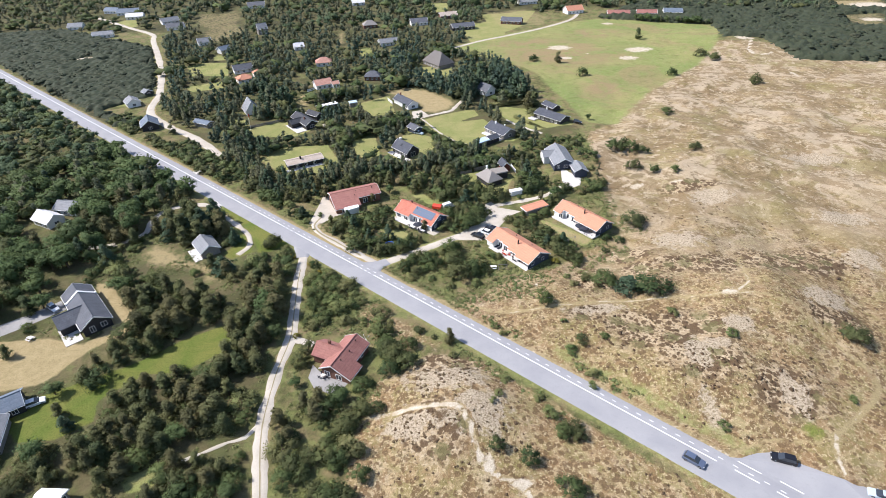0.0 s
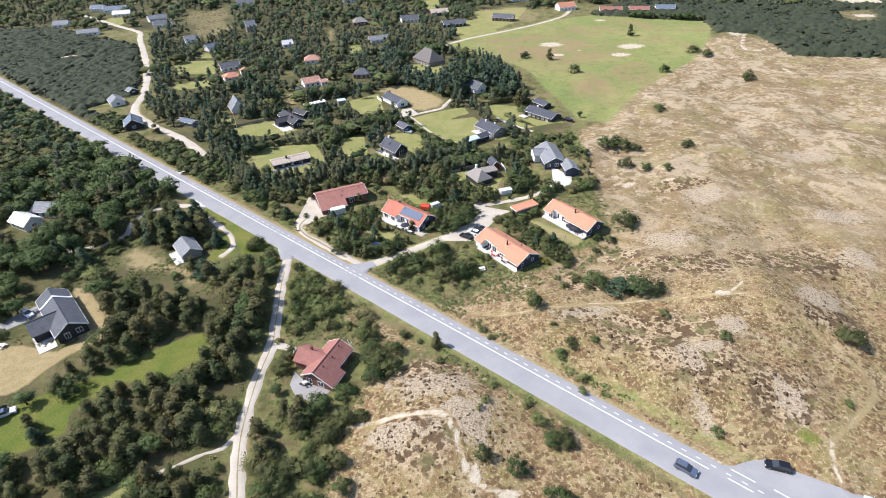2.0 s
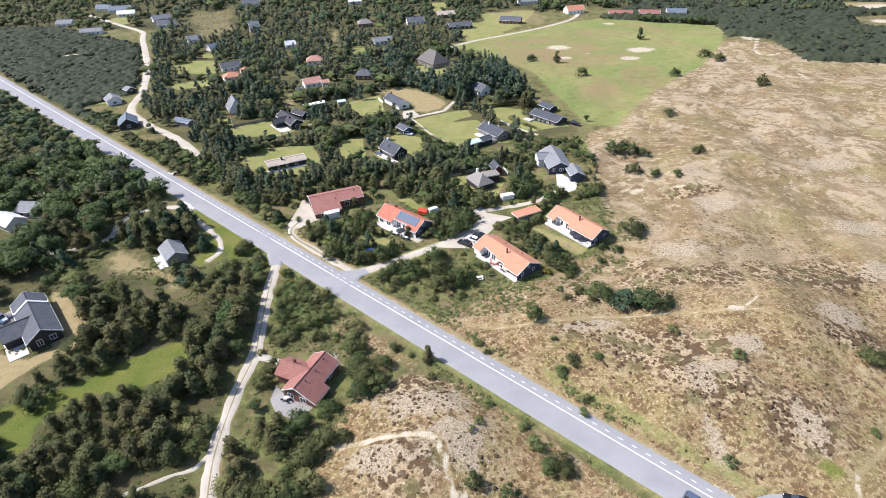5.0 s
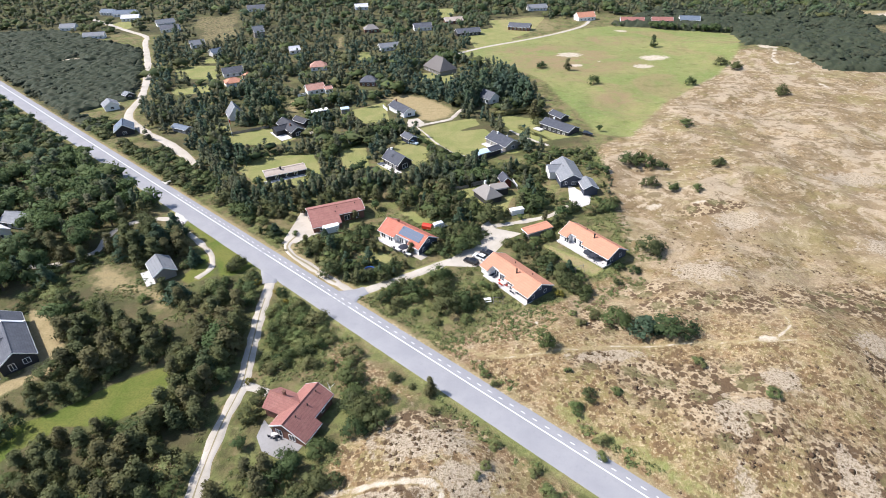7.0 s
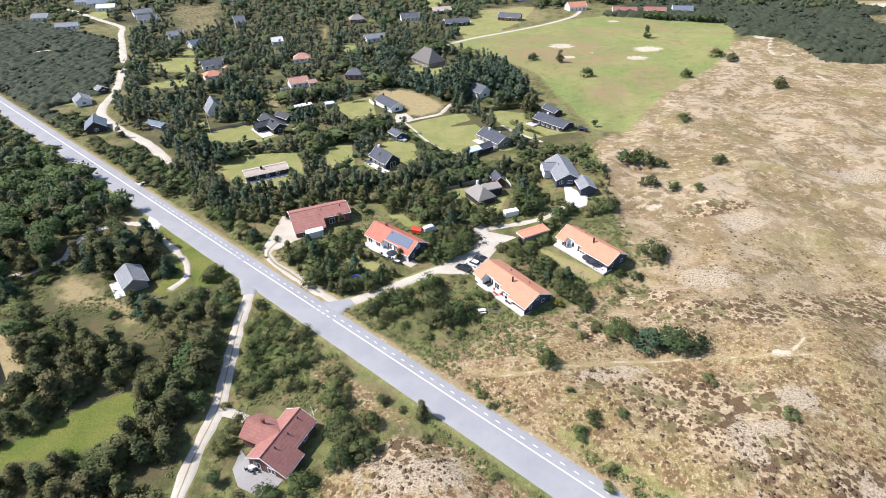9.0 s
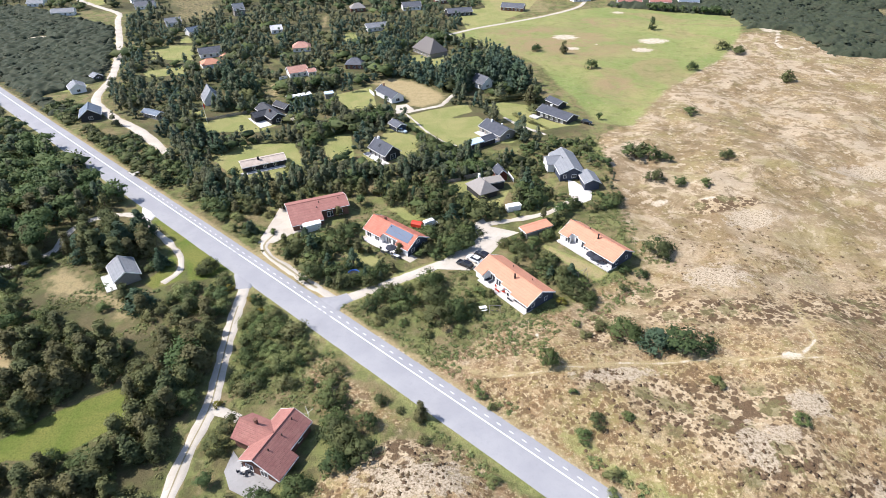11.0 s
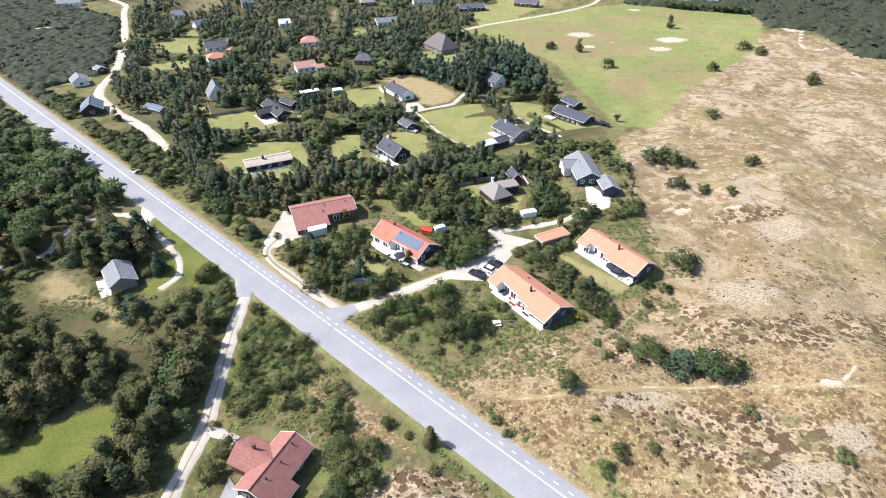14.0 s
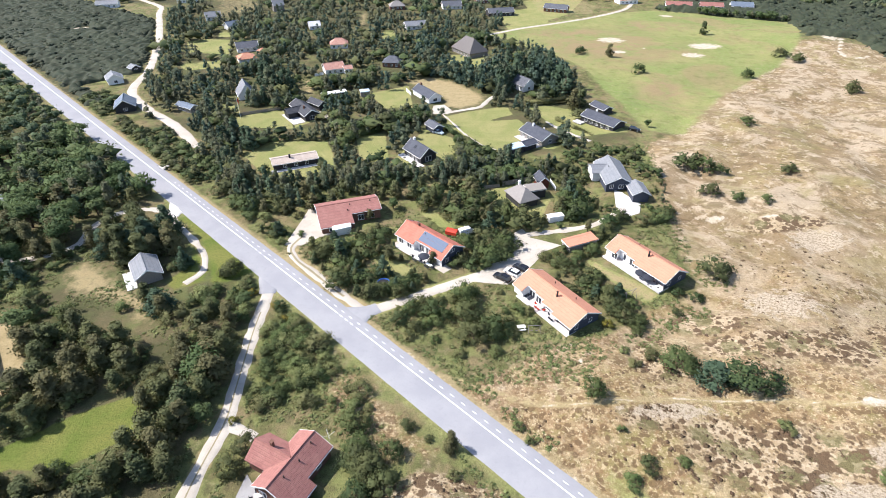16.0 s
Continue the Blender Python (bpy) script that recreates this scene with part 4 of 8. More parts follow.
def wing(h, x0, x1, y0, y1, eave, ridge, roof, wall, windows=()):
    """A cross wing of a house, with its ridge along the house's y axis."""
    m = pose((x0 + x1) / 2, (y0 + y1) / 2, 0, 0, 0, 90)
    hl, hw = (y1 - y0) / 2, (x1 - x0) / 2
    pitch = (ridge - eave) / hw
    i = hw - 0.4
    bm = prism(bmesh.new(), [(-i, -0.6), (i, -0.6), (i, ridge - pitch * i - 0.2), (0, ridge - 0.2), (-i, ridge - pitch * i - 0.2)], -hl + 0.35, hl - 0.35)
    bmesh.ops.recalc_face_normals(bm, faces=bm.faces)
    bmesh.ops.transform(bm, matrix=m, verts=bm.verts)
    wg = part("wing", bm, wall, h)
    bm = roof_slope(roof_slope(bmesh.new(), -hl, hl, hw, pitch, ridge, 1), -hl, hl, hw, pitch, ridge, -1)
    bmesh.ops.recalc_face_normals(bm, faces=bm.faces)
    bmesh.ops.transform(bm, matrix=m, verts=bm.verts)
    part("wing_roof", bm, roof, wg)
    bm = tube(bmesh.new(), [(-hl, 0, ridge), (hl, 0, ridge)], [0.13, 0.13], 6)
    bmesh.ops.transform(bm, matrix=m, verts=bm.verts)
    part("wing_ridge", bm, roof, wg)
    return wg


def flat_house(label, corners, tall, roof, wall, name="shed", fall=0.0, edge=None):
    """A flat-roofed building on four corners of the plan, in order."""
    mx, my = (sum(c[k] for c in corners) / 4 for k in (0, 1))
    z = ground_at(mx, my)
    h = empty(name, label, "building", pose(mx, my, z))
    t = math.atan2(corners[1][1] - corners[0][1], corners[1][0] - corners[0][0])
    l, w = math.dist(corners[0], corners[1]), math.dist(corners[1], corners[2])
    SOLID.append((mx, my, t, l / 2 + 0.4, w / 2 + 0.4))
    rel = [Vector((x - mx, y - my, 0)) for x, y in corners]
    for nm, k, z0, z1, mat in (("wall", 0.93, -0.5, tall - 0.1, wall), ("roof", 1.0, tall - 0.1, tall + 0.12, roof), ("roof_edge", 1.02, tall - 0.2, tall - 0.1, edge or WHITE)):
        bm = bmesh.new()
        lo = [bm.verts.new(v * k + Vector((0, 0, z0))) for v in rel]
        up = [bm.verts.new(v * k + Vector((0, 0, z1 + (fall if j > 1 else 0)))) for j, v in enumerate(rel)]
        bm.faces.new(up), bm.faces.new(lo[::-1])
        for j in range(4):
            bm.faces.new((lo[j], lo[(j + 1) % 4], up[(j + 1) % 4], up[j]))
        bmesh.ops.recalc_face_normals(bm, faces=bm.faces)
        part(nm, bm, mat, h)
    return h


def row(n, l, z=0.15, w=1.6, hh=1.95, shift=0.0, side=-1):
    return [(l * ((k + 0.5) / n - 0.5) + shift, z, w, hh, side, 1) for k in range(n)]


def gabled(label, a, b, c=None, width=7.0, **more):
    p, q, h = eaves(a, b, c, width)
    return house(label, p, q, h, **more)


# the two long orange-roofed holiday houses
house_a = gabled("long white holiday house with an orange tiled roof and wooden terrace", (13.7, 147.3), (25.2, 131.9), (33.7, 137.1), eave=2.1, ridge=4.6, roof=ROOF_ORANGE, bays=[(-9.6, -6.2, 4.9), (-6.2, -3.4, 3.0), (-3.4, -0.4, 3.3), (-0.4, 3.6, 4.0, 1.4), (3.6, 9.61, 4.7, 2.0)],
                 chimney=[(1.4, -1.1, 0.3, 1.3, RUBBER)], windows=row(2, 5, 0.2, 1.8, 1.9, -3.6) + row(3, 8, 0.2, 1.8, 1.9, 3.3), gable=[(-2.4, 0.8, 1.0, 1.2, 1, 0), (1.9, 0.8, 1.0, 1.2, 1, 0), (0, 2.6, 0.9, 0.9, 1, 0)], flues=[(4, 2.4), (-3, 2.6)], terrace=(-7.5, 9.4, -5.4, -2.3))
house_b = gabled("long white holiday house with an orange tiled roof beside dunes", (38.5, 163.2), (49.6, 148.0), (57.6, 152.6), eave=2.1, ridge=4.6, roof=ROOF_ORANGE, bays=[(-9.41, -6.0, 4.5), (-6.0, -3.6, 2.9), (-3.6, -0.6, 3.3), (-0.6, 9.41, 4.2, 2.0)],
                 chimney=[(1.2, -0.9, 0.3, 1.3, RUBBER)], windows=row(4, 9.5, 0.2, 1.8, 1.9, -2.7) + row(2, 5, 0.2, 1.8, 1.9, 5), gable=[(-2.2, 0.8, 1.0, 1.2, 1, 0), (1.7, 0.8, 1.0, 1.2, 1, 0)], flues=[(-4, 2.2)], terrace=(-8.8, 9.2, -5.6, -2.0))
# dark boards on the gable away from the sun: its shade is in their colour
for h, half, k in ((house_a, 4.5, 9.26), (house_b, 4.1, 9.07)):
    part("gable_cladding", prism(bmesh.new(), [(-half, -0.2), (half, -0.2), (half, 2.2), (0, 4.35), (-half, 2.2)], k, k + 0.03), BLUE_WOOD, h, "dark blue boarded gable end")
flat_house("low carport with a pale orange roof", [(29.6, 164.0), (38.0, 168.2), (36.3, 171.4), (27.9, 167.2)], 2.0, ROOF_ORANGE, GREY_WOOD, "carport", 0.35)
solar_house = gabled("red-roofed white house with solar panels above its terrace", (-17.0, 167.3), (-3.7, 155.6), (2.2, 162.2), eave=2.35, ridge=5.0, roof=ROOF_RED, bays=[(-8.87, -1.8, 4.43), (-1.8, 4.0, 3.2), (4.0, 8.87, 4.43)],
                     chimney=[(-4.6, 0.7, 0.55, 0.8, BRICK)], windows=row(2, 6.5, 0.2, 1.8, 1.9, -5.2) + row(2, 5, 0.2, 1.8, 1.9, 1.2), gable=[(0, 2.6, 1.4, 1.0, 1, 1), (-2, 0.6, 1.2, 1.3, 1, 1), (2, 0.6, 1.2, 1.3, 1, 1)], flues=[(-0.5, -1.0)], terrace=(-7, 4.5, -6.3, -2.8))
# dark wood gable, its shaded side darkened by colour as well
part("gable_cladding", prism(bmesh.new(), [(-4.0, -0.2), (4.0, -0.2), (4.0, 2.3), (0, 4.75), (-4.0, 2.3)], 8.52, 8.55), BLUE_WOOD, solar_house, "dark blue boarded gable end")
PITCH_S = (5.0 - 2.35) / 4.43
rails = bmesh.new()
for y in (-0.5, -1.4, -1.9, -2.8):
    box(rails, -1.3, 7.8, -0.03, 0.03, 0, 0.07, pose(0, y, 5.0 + PITCH_S * y + 0.01, math.degrees(math.atan(PITCH_S))))
array = part("solar_array", rails, STEEL, solar_house, "blue solar panels on aluminium rails")
for j in range(7):
    for k in range(2):
        m = pose(-0.58 + 1.24 * j, -0.95 - 1.30 * k, 5.0 - PITCH_S * (0.95 + 1.30 * k) + 0.08, math.degrees(math.atan(PITCH_S)))
        part("panel", box(bmesh.new(), -0.61, 0.61, -0.74, 0.74, 0, 0.06, m), SOLAR, array)
house("brick house with a wide red-brown tiled roof", (-40.8, 176.4), (-24.0, 183.3), 7.8, 4.6, wall=BRICK, eave=2.1, ridge=4.7, roof=ROOF_PINK, bays=[(-9.08, 0.4, 7.8), (0.4, 9.08, 4.4)], windows=[(-6, 0.3, 1.6, 1.2, -1, 1), (3, 0.4, 1.8, 1.8, -1, 1), (6, 0.4, 1.8, 1.8, -1, 1)], flues=[(0.5, -1.2), (6.5, -1.0), (-0.5, -3.0)])
flat_house("white flat-roofed lean-to by the red-brown house", [(-34.4, 168.3), (-29.6, 170.8), (-30.4, 173.0), (-35.0, 170.6)], 2.1, WHITE, WHITE, "lean_to")

# the near red-roofed house beside the track
near_house = house("pink-red tiled house with a cross wing and paved yard", (-27.5, 91.0), (-22.5, 101.9), 3.6, 3.6, eave=2.7, ridge=4.7, roof=ROOF_PINK, wall=BRICK, bays=[(-6.0, -0.6, 5.2), (-0.6, 6.0, 3.6)], gable=[(-1.6, 0.4, 1.6, 1.7, -1, 1), (1.6, 0.4, 1.6, 1.7, -1, 1)], flues=[(-3, -1.0), (0.5, -1.2), (4, -0.8)], windows=[(-3.5, 0.9, 1.2, 1.1, -1, 0), (2.5, 0.9, 1.2, 1.1, -1, 0)])
wing(near_house, -2.9, 3.2, 0.3, 8.0, 2.6, 4.66, ROOF_PINK, BRICK)
part("chimney", boxes((0.3, 0.8, 4.2, 4.7, 4.0, 5.5), (0.22, 0.88, 4.12, 4.78, 5.503, 5.6)), BRICK, near_house)
flat("paved_yard", [(-33.2, 96.2), (-31.2, 93.9), (-26.5, 91.6), (-23.5, 90.2), (-25.8, 85.8), (-31.6, 88.6), (-33.6, 92)], PAVING, "grey paved yard of a red-roofed house", 0.09)

# the slate-roofed house in the pine wood
grey_house = house("slate-roofed dark house with white windows and a wing", (-107.3, 126.4), (-93.5, 111.2), 4.0, 4.0, eave=2.6, ridge=5.3, roof=ROOF_SLATE, wall=DARK_WOOD, gable=[(-1.3, 0.5, 1.3, 1.9, 1, 1), (1.6, 0.9, 1.5, 1.5, 1, 1)])
wing(grey_house, -2.0, 5.8, -8.2, 0.0, 2.5, 4.8, ROOF_SLATE, DARK_WOOD)
part("roof_step", boxes((-5.1, -4.5, -4.1, 4.1, 2.4, 3.1)), WHITE, grey_house)
part("roof_step_cap", roof_slope(roof_slope(bmesh.new(), -5.2, -4.4, 4.1, 0.675, 5.5, 1, 0.5), -5.2, -4.4, 4.1, 0.675, 5.5, -1, 0.5), WHITE, grey_house)
part("terrace", boxes((2.0, 10.5, -8.4, -4.2, -0.3, 0.15)), CONCRETE, grey_house, "pale paved terrace")

gabled("small cabin with a pale grey metal roof", (-82.6, 150.8), (-77.2, 143.6), width=6.6, eave=2.1, ridge=4.1, roof=ROOF_GREY, wall=GREY_WOOD, windows=row(2, 6, 0.7, 1.2, 1.1), terrace=(-3.5, 4.5, -5.4, -3.0))
grey = gabled("grey sheet-roofed house with dark blue walls", (43.9, 212.6), (45.0, 196.5), width=9.0, eave=2.4, ridge=4.8, roof=ROOF_GREY, wall=BLUE_WOOD, gable=[(0.5, 0.8, 1.6, 1.3, 1, 1), (-2.5, 0.8, 1.2, 1.3, 1, 1)], flues=[(-1, -1.5)])
wing(grey, -6.5, 0.5, -6.8, 0.0, 2.4, 4.0, ROOF_GREY, WHITE)
gabled("dark garage with a grey sheet roof", (51.2, 197.7), (51.8, 190.2), width=5.6, eave=2.2, ridge=3.6, roof=ROOF_GREY, wall=BLUE_WOOD, name="garage", category="garage")
gabled("dark wooden house with slate roof and white chimney", (-21.2, 222.8), (-14.2, 214.4), (-7.6, 218.0), eave=2.4, ridge=5.4, roof=ROOF_DARK, wall=DARK_WOOD, chimney=[(-3.6, 0.2, 0.7, 0.8, WHITE)], skylights=[(-0.5, -1.6)], windows=row(3, 8, 0.2, 1.5, 1.9), gable=[(0, 0.3, 2.4, 1.9, 1, 1)], terrace=(-6, 7.2, -5.6, -3.0))
gabled("long grey house with a dark slate roof", (21.0, 241.8), (28.7, 230.8), (36.6, 234.5), eave=2.4, ridge=4.6, roof=ROOF_DARK, wall=GREY_WOOD, chimney=[(-3, -0.4, 0.6, 0.8, WHITE), (2, 0.6, 0.4, 0.6, WHITE)], windows=row(4, 11, 0.4, 1.5, 1.7), gable=[(0, 0.8, 1.8, 1.3, 1, 1)], terrace=(-6.5, 6, -6.4, -3.8))
flat_house("flat-roofed outbuilding with a pale blue roof", [(17.3, 222.9), (22.4, 226.3), (20.2, 229.9), (15.4, 226.4)], 2.5, painted("pale_blue_felt", (0.42, 0.55, 0.64), 0.7), DARK_WOOD, "outbuilding")
gabled("small dark annex with a grey roof", (22.4, 226.3), (27.4, 230.2), width=4.5, eave=2.3, ridge=3.3, roof=ROOF_DARK, wall=DARK_WOOD, name="annex")
gabled("long black house with a black roof", (46.0, 255.2), (56.6, 242.9), (61.9, 249.2), eave=2.4, ridge=4.1, roof=ROOF_DARK, wall=DARK_WOOD, windows=row(5, 13, 0.4, 1.3, 1.6), chimney=[(-4, 0.8, 0.6, 0.8, WHITE)], terrace=(-9.5, -5.5, -6.4, -3.6))
gabled("black annex with a black roof", (52.4, 270.8), (57.0, 263.2), width=5.5, eave=2.3, ridge=3.6, roof=ROOF_DARK, wall=DARK_WOOD, name="annex")
black = gabled("black wooden house with a black roof and pale terrace", (-74.2, 264.0), (-64.0, 250.8), width=7.0, eave=2.4, ridge=4.4, roof=ROOF_BLACK, wall=DARK_WOOD, gable=[(0, 0.6, 2.2, 1.4, 1, 1)], terrace=(-4.5, 8.5, -8.4, -3.4), chimney=[(3, -1.2, 0.6, 0.9, BRICK)])
wing(black, -3.2, 2.2, -8.0, 0.0, 2.3, 3.8, ROOF_BLACK, DARK_WOOD)
gabled("black wooden outbuilding with a black roof", (-67.8, 268.6), (-61.2, 263.1), width=5.0, eave=2.2, ridge=3.6, roof=ROOF_BLACK, wall=DARK_WOOD, name="outbuilding")
flat_house("long dark shed with a white roof edge", [(-62.5, 276.0), (-52.8, 281.7), (-54.4, 284.8), (-64.2, 279.2)], 2.3, WHITE, DARK_WOOD, "shed")
flat_house("small shed with a pale blue roof", [(-46.6, 280.8), (-42.6, 282.4), (-43.8, 286.0), (-47.8, 284.4)], 2.3, painted("pale_blue_roofing", (0.45, 0.55, 0.62), 0.7), GREY_WOOD, "shed")
gabled("white house with a dark roof and white gables", (-24.3, 286.4), (-15.8, 273.8), width=7.0, eave=2.3, ridge=4.4, roof=ROOF_DARK, wall=WHITE, chimney=[(-5, 0, 0.6, 0.9, BRICK)], gable=[(0, 0.5, 2.0, 1.4, 1, 1)])
gabled("long low black house with a beige roof", (-63.2, 206.8), (-49.2, 213.6), width=6.6, eave=2.25, ridge=3.2, roof=ROOF_BEIGE, wall=DARK_WOOD, bays=[(-7.8, 7.8, 3.3)], chimney=[(-1.5, -0.6, 0.6, 0.9, RUBBER)], windows=row(3, 11, 0.5, 1.2, 1.3), terrace=(-8.5, 8.0, -4.6, -2.5))
gabled("thatched cottage with a white chimney", (13.6, 193.6), (18.0, 185.6), width=7.0, eave=2.2, ridge=5.0, roof=THATCH, wall=DARK_WOOD, chimney=[(-2.2, 0.3, 0.6, 0.9, WHITE)], hip=True)
flat_house("flat grey-roofed extension of the thatched cottage", [(21.4, 192.0), (26.6, 193.9), (25.4, 198.2), (19.6, 196.4)], 2.8, GREY_WOOD, DARK_WOOD, "extension")
gabled("red wooden shed with a slate roof", (23.2, 203.9), (24.6, 198.6), (28.3, 200.6), eave=2.3, ridge=4.2, roof=ROOF_DARK, wall=RED_WOOD, name="shed", category="shed")
flat_house("white-roofed garden pavilion among bushes", [(26.0, 178.4), (30.4, 179.8), (29.7, 181.8), (25.3, 180.4)], 1.7, WHITE, WHITE, "pavilion")
gabled("small dark shed beside a lawn", (-15.5, 246.5), (-11.5, 241.0), width=5.0, eave=2.2, ridge=3.4, roof=ROOF_SLATE, wall=BLUE_WOOD, name="shed", category="shed")

SOLID.append((-139, 161, 0, 10, 7))         # the white houses in the wood keep an open front

# houses farther off
FAR_HOUSES = [
    ("low white house with an orange hipped roof", (-118.6, 327.0), (-110.6, 332.0), 8.5, 2.4, 4.6, ROOF_ORANGE, WHITE, True),
    ("small white house with an orange hipped roof", (-112.2, 339.2), (-107.0, 342.6), 6.5, 2.4, 4.4, ROOF_ORANGE, WHITE, True),
    ("white house with a blue-grey slate roof", (-127.6, 348.1), (-116.9, 353.6), 7.5, 2.4, 5.0, ROOF_SLATE, WHITE, False),
    ("white house with a faded orange roof", (-69.6, 311.5), (-60.6, 316.2), 8.0, 2.5, 4.8, ROOF_FADED, WHITE, False),
    ("small white annex with a faded orange roof", (-60.5, 313.5), (-56.5, 315.6), 5.0, 2.4, 3.6, ROOF_FADED, WHITE, False),
    ("white house with a faded red roof", (-78.2, 358.9), (-67.9, 361.1), 8.0, 2.4, 5.0, ROOF_FADED, WHITE, True),
    ("brick house with a dark hipped roof", (-43.9, 326.2), (-34.0, 325.6), 8.0, 2.4, 5.0, ROOF_SLATE, BRICK, True),
    ("large house with a high thatched roof", (-9.5, 359.0), (1.0, 343.5), 12.5, 2.4, 8.6, THATCH_OLD, GREY_WOOD, True),
    ("white house with a slate roof between spruces", (21.0, 297.5), (26.3, 290.7), 7.0, 2.6, 5.6, ROOF_SLATE, WHITE, False),
    ("white house with a grey roof on a lawn", (-173.5, 297.0), (-168.5, 290.5), 7.5, 2.4, 4.6, ROOF_GREY, WHITE, False),
    ("dark shed with a pale roof", (-170.8, 312.5), (-167.0, 309.5), 5.0, 2.3, 3.6, ROOF_GREY, DARK_WOOD, False),
    ("dark house with a pale blue metal roof", (-150.0, 264.5), (-145.5, 255.5), 8.5, 2.3, 5.2, ROOF_BLUE, DARK_WOOD, False),
]
FAR_HOUSES += [
    ("long blue-grey roofed shed", (-122.4, 261.8), (-113.6, 256.9), 4.6, 2.2, 3.2, ROOF_BLUE, GREY_WOOD, False),
    ("steep grey cottage among pines", (-104.0, 282.0), (-99.5, 273.5), 8.0, 1.8, 6.8, ROOF_GREY, WHITE, False),
    ("white house with a pale roof in a pine wood", (-147.0, 169.5), (-138.5, 165.0), 7.0, 2.4, 4.6, ROOF_WHITE, WHITE, False),
    ("grey-roofed house in a pine wood", (-143.0, 176.0), (-133.6, 174.0), 7.5, 2.4, 4.4, ROOF_GREY, WHITE, False),
    ("blue-roofed house beside a meadow", (-107.0, 77.0), (-96.5, 84.5), 6.5, 2.4, 4.2, ROOF_BLUE, DARK_WOOD, False),
    ("grey-roofed shed beside a lawn", (-103.5, 80.0), (-100.0, 71.0), 5.5, 2.4, 3.8, ROOF_GREY, GREY_WOOD, False),
    ("small white-roofed shed under pines", (-80.5, 60.0), (-75.0, 59.6), 3.5, 2.2, 2.8, WHITE, GREY_WOOD, False),
    ("far white house with a grey roof", (-314.0, 495.0), (-302.0, 497.0), 9.0, 2.5, 5.0, ROOF_GREY, WHITE, False),
    ("far long house with a pale roof", (-275.0, 460.0), (-260.0, 464.0), 8.0, 2.5, 4.6, ROOF_GREY, WHITE, False),
    ("far white house between pines", (-224.0, 481.0), (-210.0, 484.0), 9.0, 2.5, 5.2, ROOF_SLATE, WHITE, False),
    ("far white house with a blue roof", (-300.0, 553.0), (-280.0, 556.0), 10.0, 2.5, 5.2, ROOF_BLUE, WHITE, False),
    ("far grey house among pines", (-180.0, 566.0), (-164.0, 570.0), 10.0, 2.5, 5.2, ROOF_SLATE, WHITE, False),
]
FAR_HOUSES += [
    ("far grey cottage between pines", (-177.0, 424.0), (-168.0, 429.0), 7.0, 2.5, 5.0, ROOF_GREY, WHITE, False),
    ("far white cottage with a blue roof", (-152.0, 399.0), (-146.0, 406.0), 7.0, 2.4, 4.6, ROOF_BLUE, WHITE, False),
    ("far house with a brown roof", (-58.0, 464.0), (-47.0, 467.0), 9.0, 2.5, 5.5, THATCH, BRICK, True),
    ("far white house with a dark roof", (-20.0, 468.0), (-6.0, 471.0), 9.0, 2.5, 5.2, ROOF_SLATE, WHITE, False),
    ("far white cottage between pines", (-40.0, 405.0), (-27.0, 410.0), 7.5, 2.5, 4.6, ROOF_GREY, WHITE, False),
    ("far dark house beside a lawn", (13.0, 446.0), (31.0, 451.0), 9.0, 2.5, 4.8, ROOF_SLATE, DARK_WOOD, False),
    ("far brick house on a lawn", (52.0, 466.0), (68.0, 460.0), 9.0, 2.5, 4.8, ROOF_SLATE, BRICK, False),
    ("far house with an orange roof", (112.0, 493.0), (127.0, 497.0), 10.0, 2.8, 6.0, ROOF_ORANGE, WHITE, False),
    ("far house with a brown roof beside the field", (142.0, 479.0), (160.0, 476.0), 8.0, 2.5, 4.8, ROOF_PINK, WHITE, False),
    ("far long house with a red roof", (166.0, 478.0), (182.0, 475.0), 8.0, 2.5, 4.6, ROOF_PINK, BRICK, False),
    ("far blue-roofed house beside the field", (188.0, 478.0), (203.0, 475.0), 9.0, 2.5, 5.0, ROOF_BLUE, WHITE, False),
]
FAR_HOUSES += [
    ("far white house beside a sandy track", (-281.0, 531.0), (-266.0, 534.0), 9.0, 2.5, 5.0, ROOF_WHITE, WHITE, False),
    ("far tall grey house on a heath", (-140.0, 454.0), (-133.0, 458.0), 8.0, 4.2, 8.0, ROOF_GREY, GREY_WOOD, False),
    ("far white cottage deep in the wood", (-79.0, 563.0), (-67.0, 566.0), 9.0, 2.6, 5.0, ROOF_WHITE, WHITE, False),
    ("far low house with a brown roof", (4.0, 491.0), (19.0, 494.0), 9.0, 2.5, 4.8, ROOF_BEIGE, BRICK, False),
    ("far grey-roofed house behind a field", (78.0, 541.0), (95.0, 544.0), 9.0, 2.5, 5.0, ROOF_GREY, WHITE, False),
    ("far small white house between tall pines", (-101.0, 402.0), (-94.0, 405.0), 7.0, 2.4, 4.6, ROOF_WHITE, WHITE, False),
    ("far grey-roofed house with white gables", (-236.0, 503.0), (-224.0, 512.0), 8.0, 2.5, 5.2, ROOF_GREY, WHITE, False),
    ("far blue-grey roofed house at a sandy track", (-318.0, 565.0), (-304.0, 562.0), 9.0, 2.5, 5.0, ROOF_BLUE, WHITE, False),
]
for label, a, b, w, eave, ridge, roof, wall, hip in FAR_HOUSES:
    n = math.dist(a, b)
    gabled(label, a, b, width=w, eave=eave, ridge=ridge, roof=roof, wall=wall, hip=hip, windows=[] if eave < 2 else row(max(2, int(n / 3.2)), n * 0.85, 0.5, 1.3, 1.3), gable=[] if hip else [(0, 0.6, 1.6, 1.3, 1, 1)])


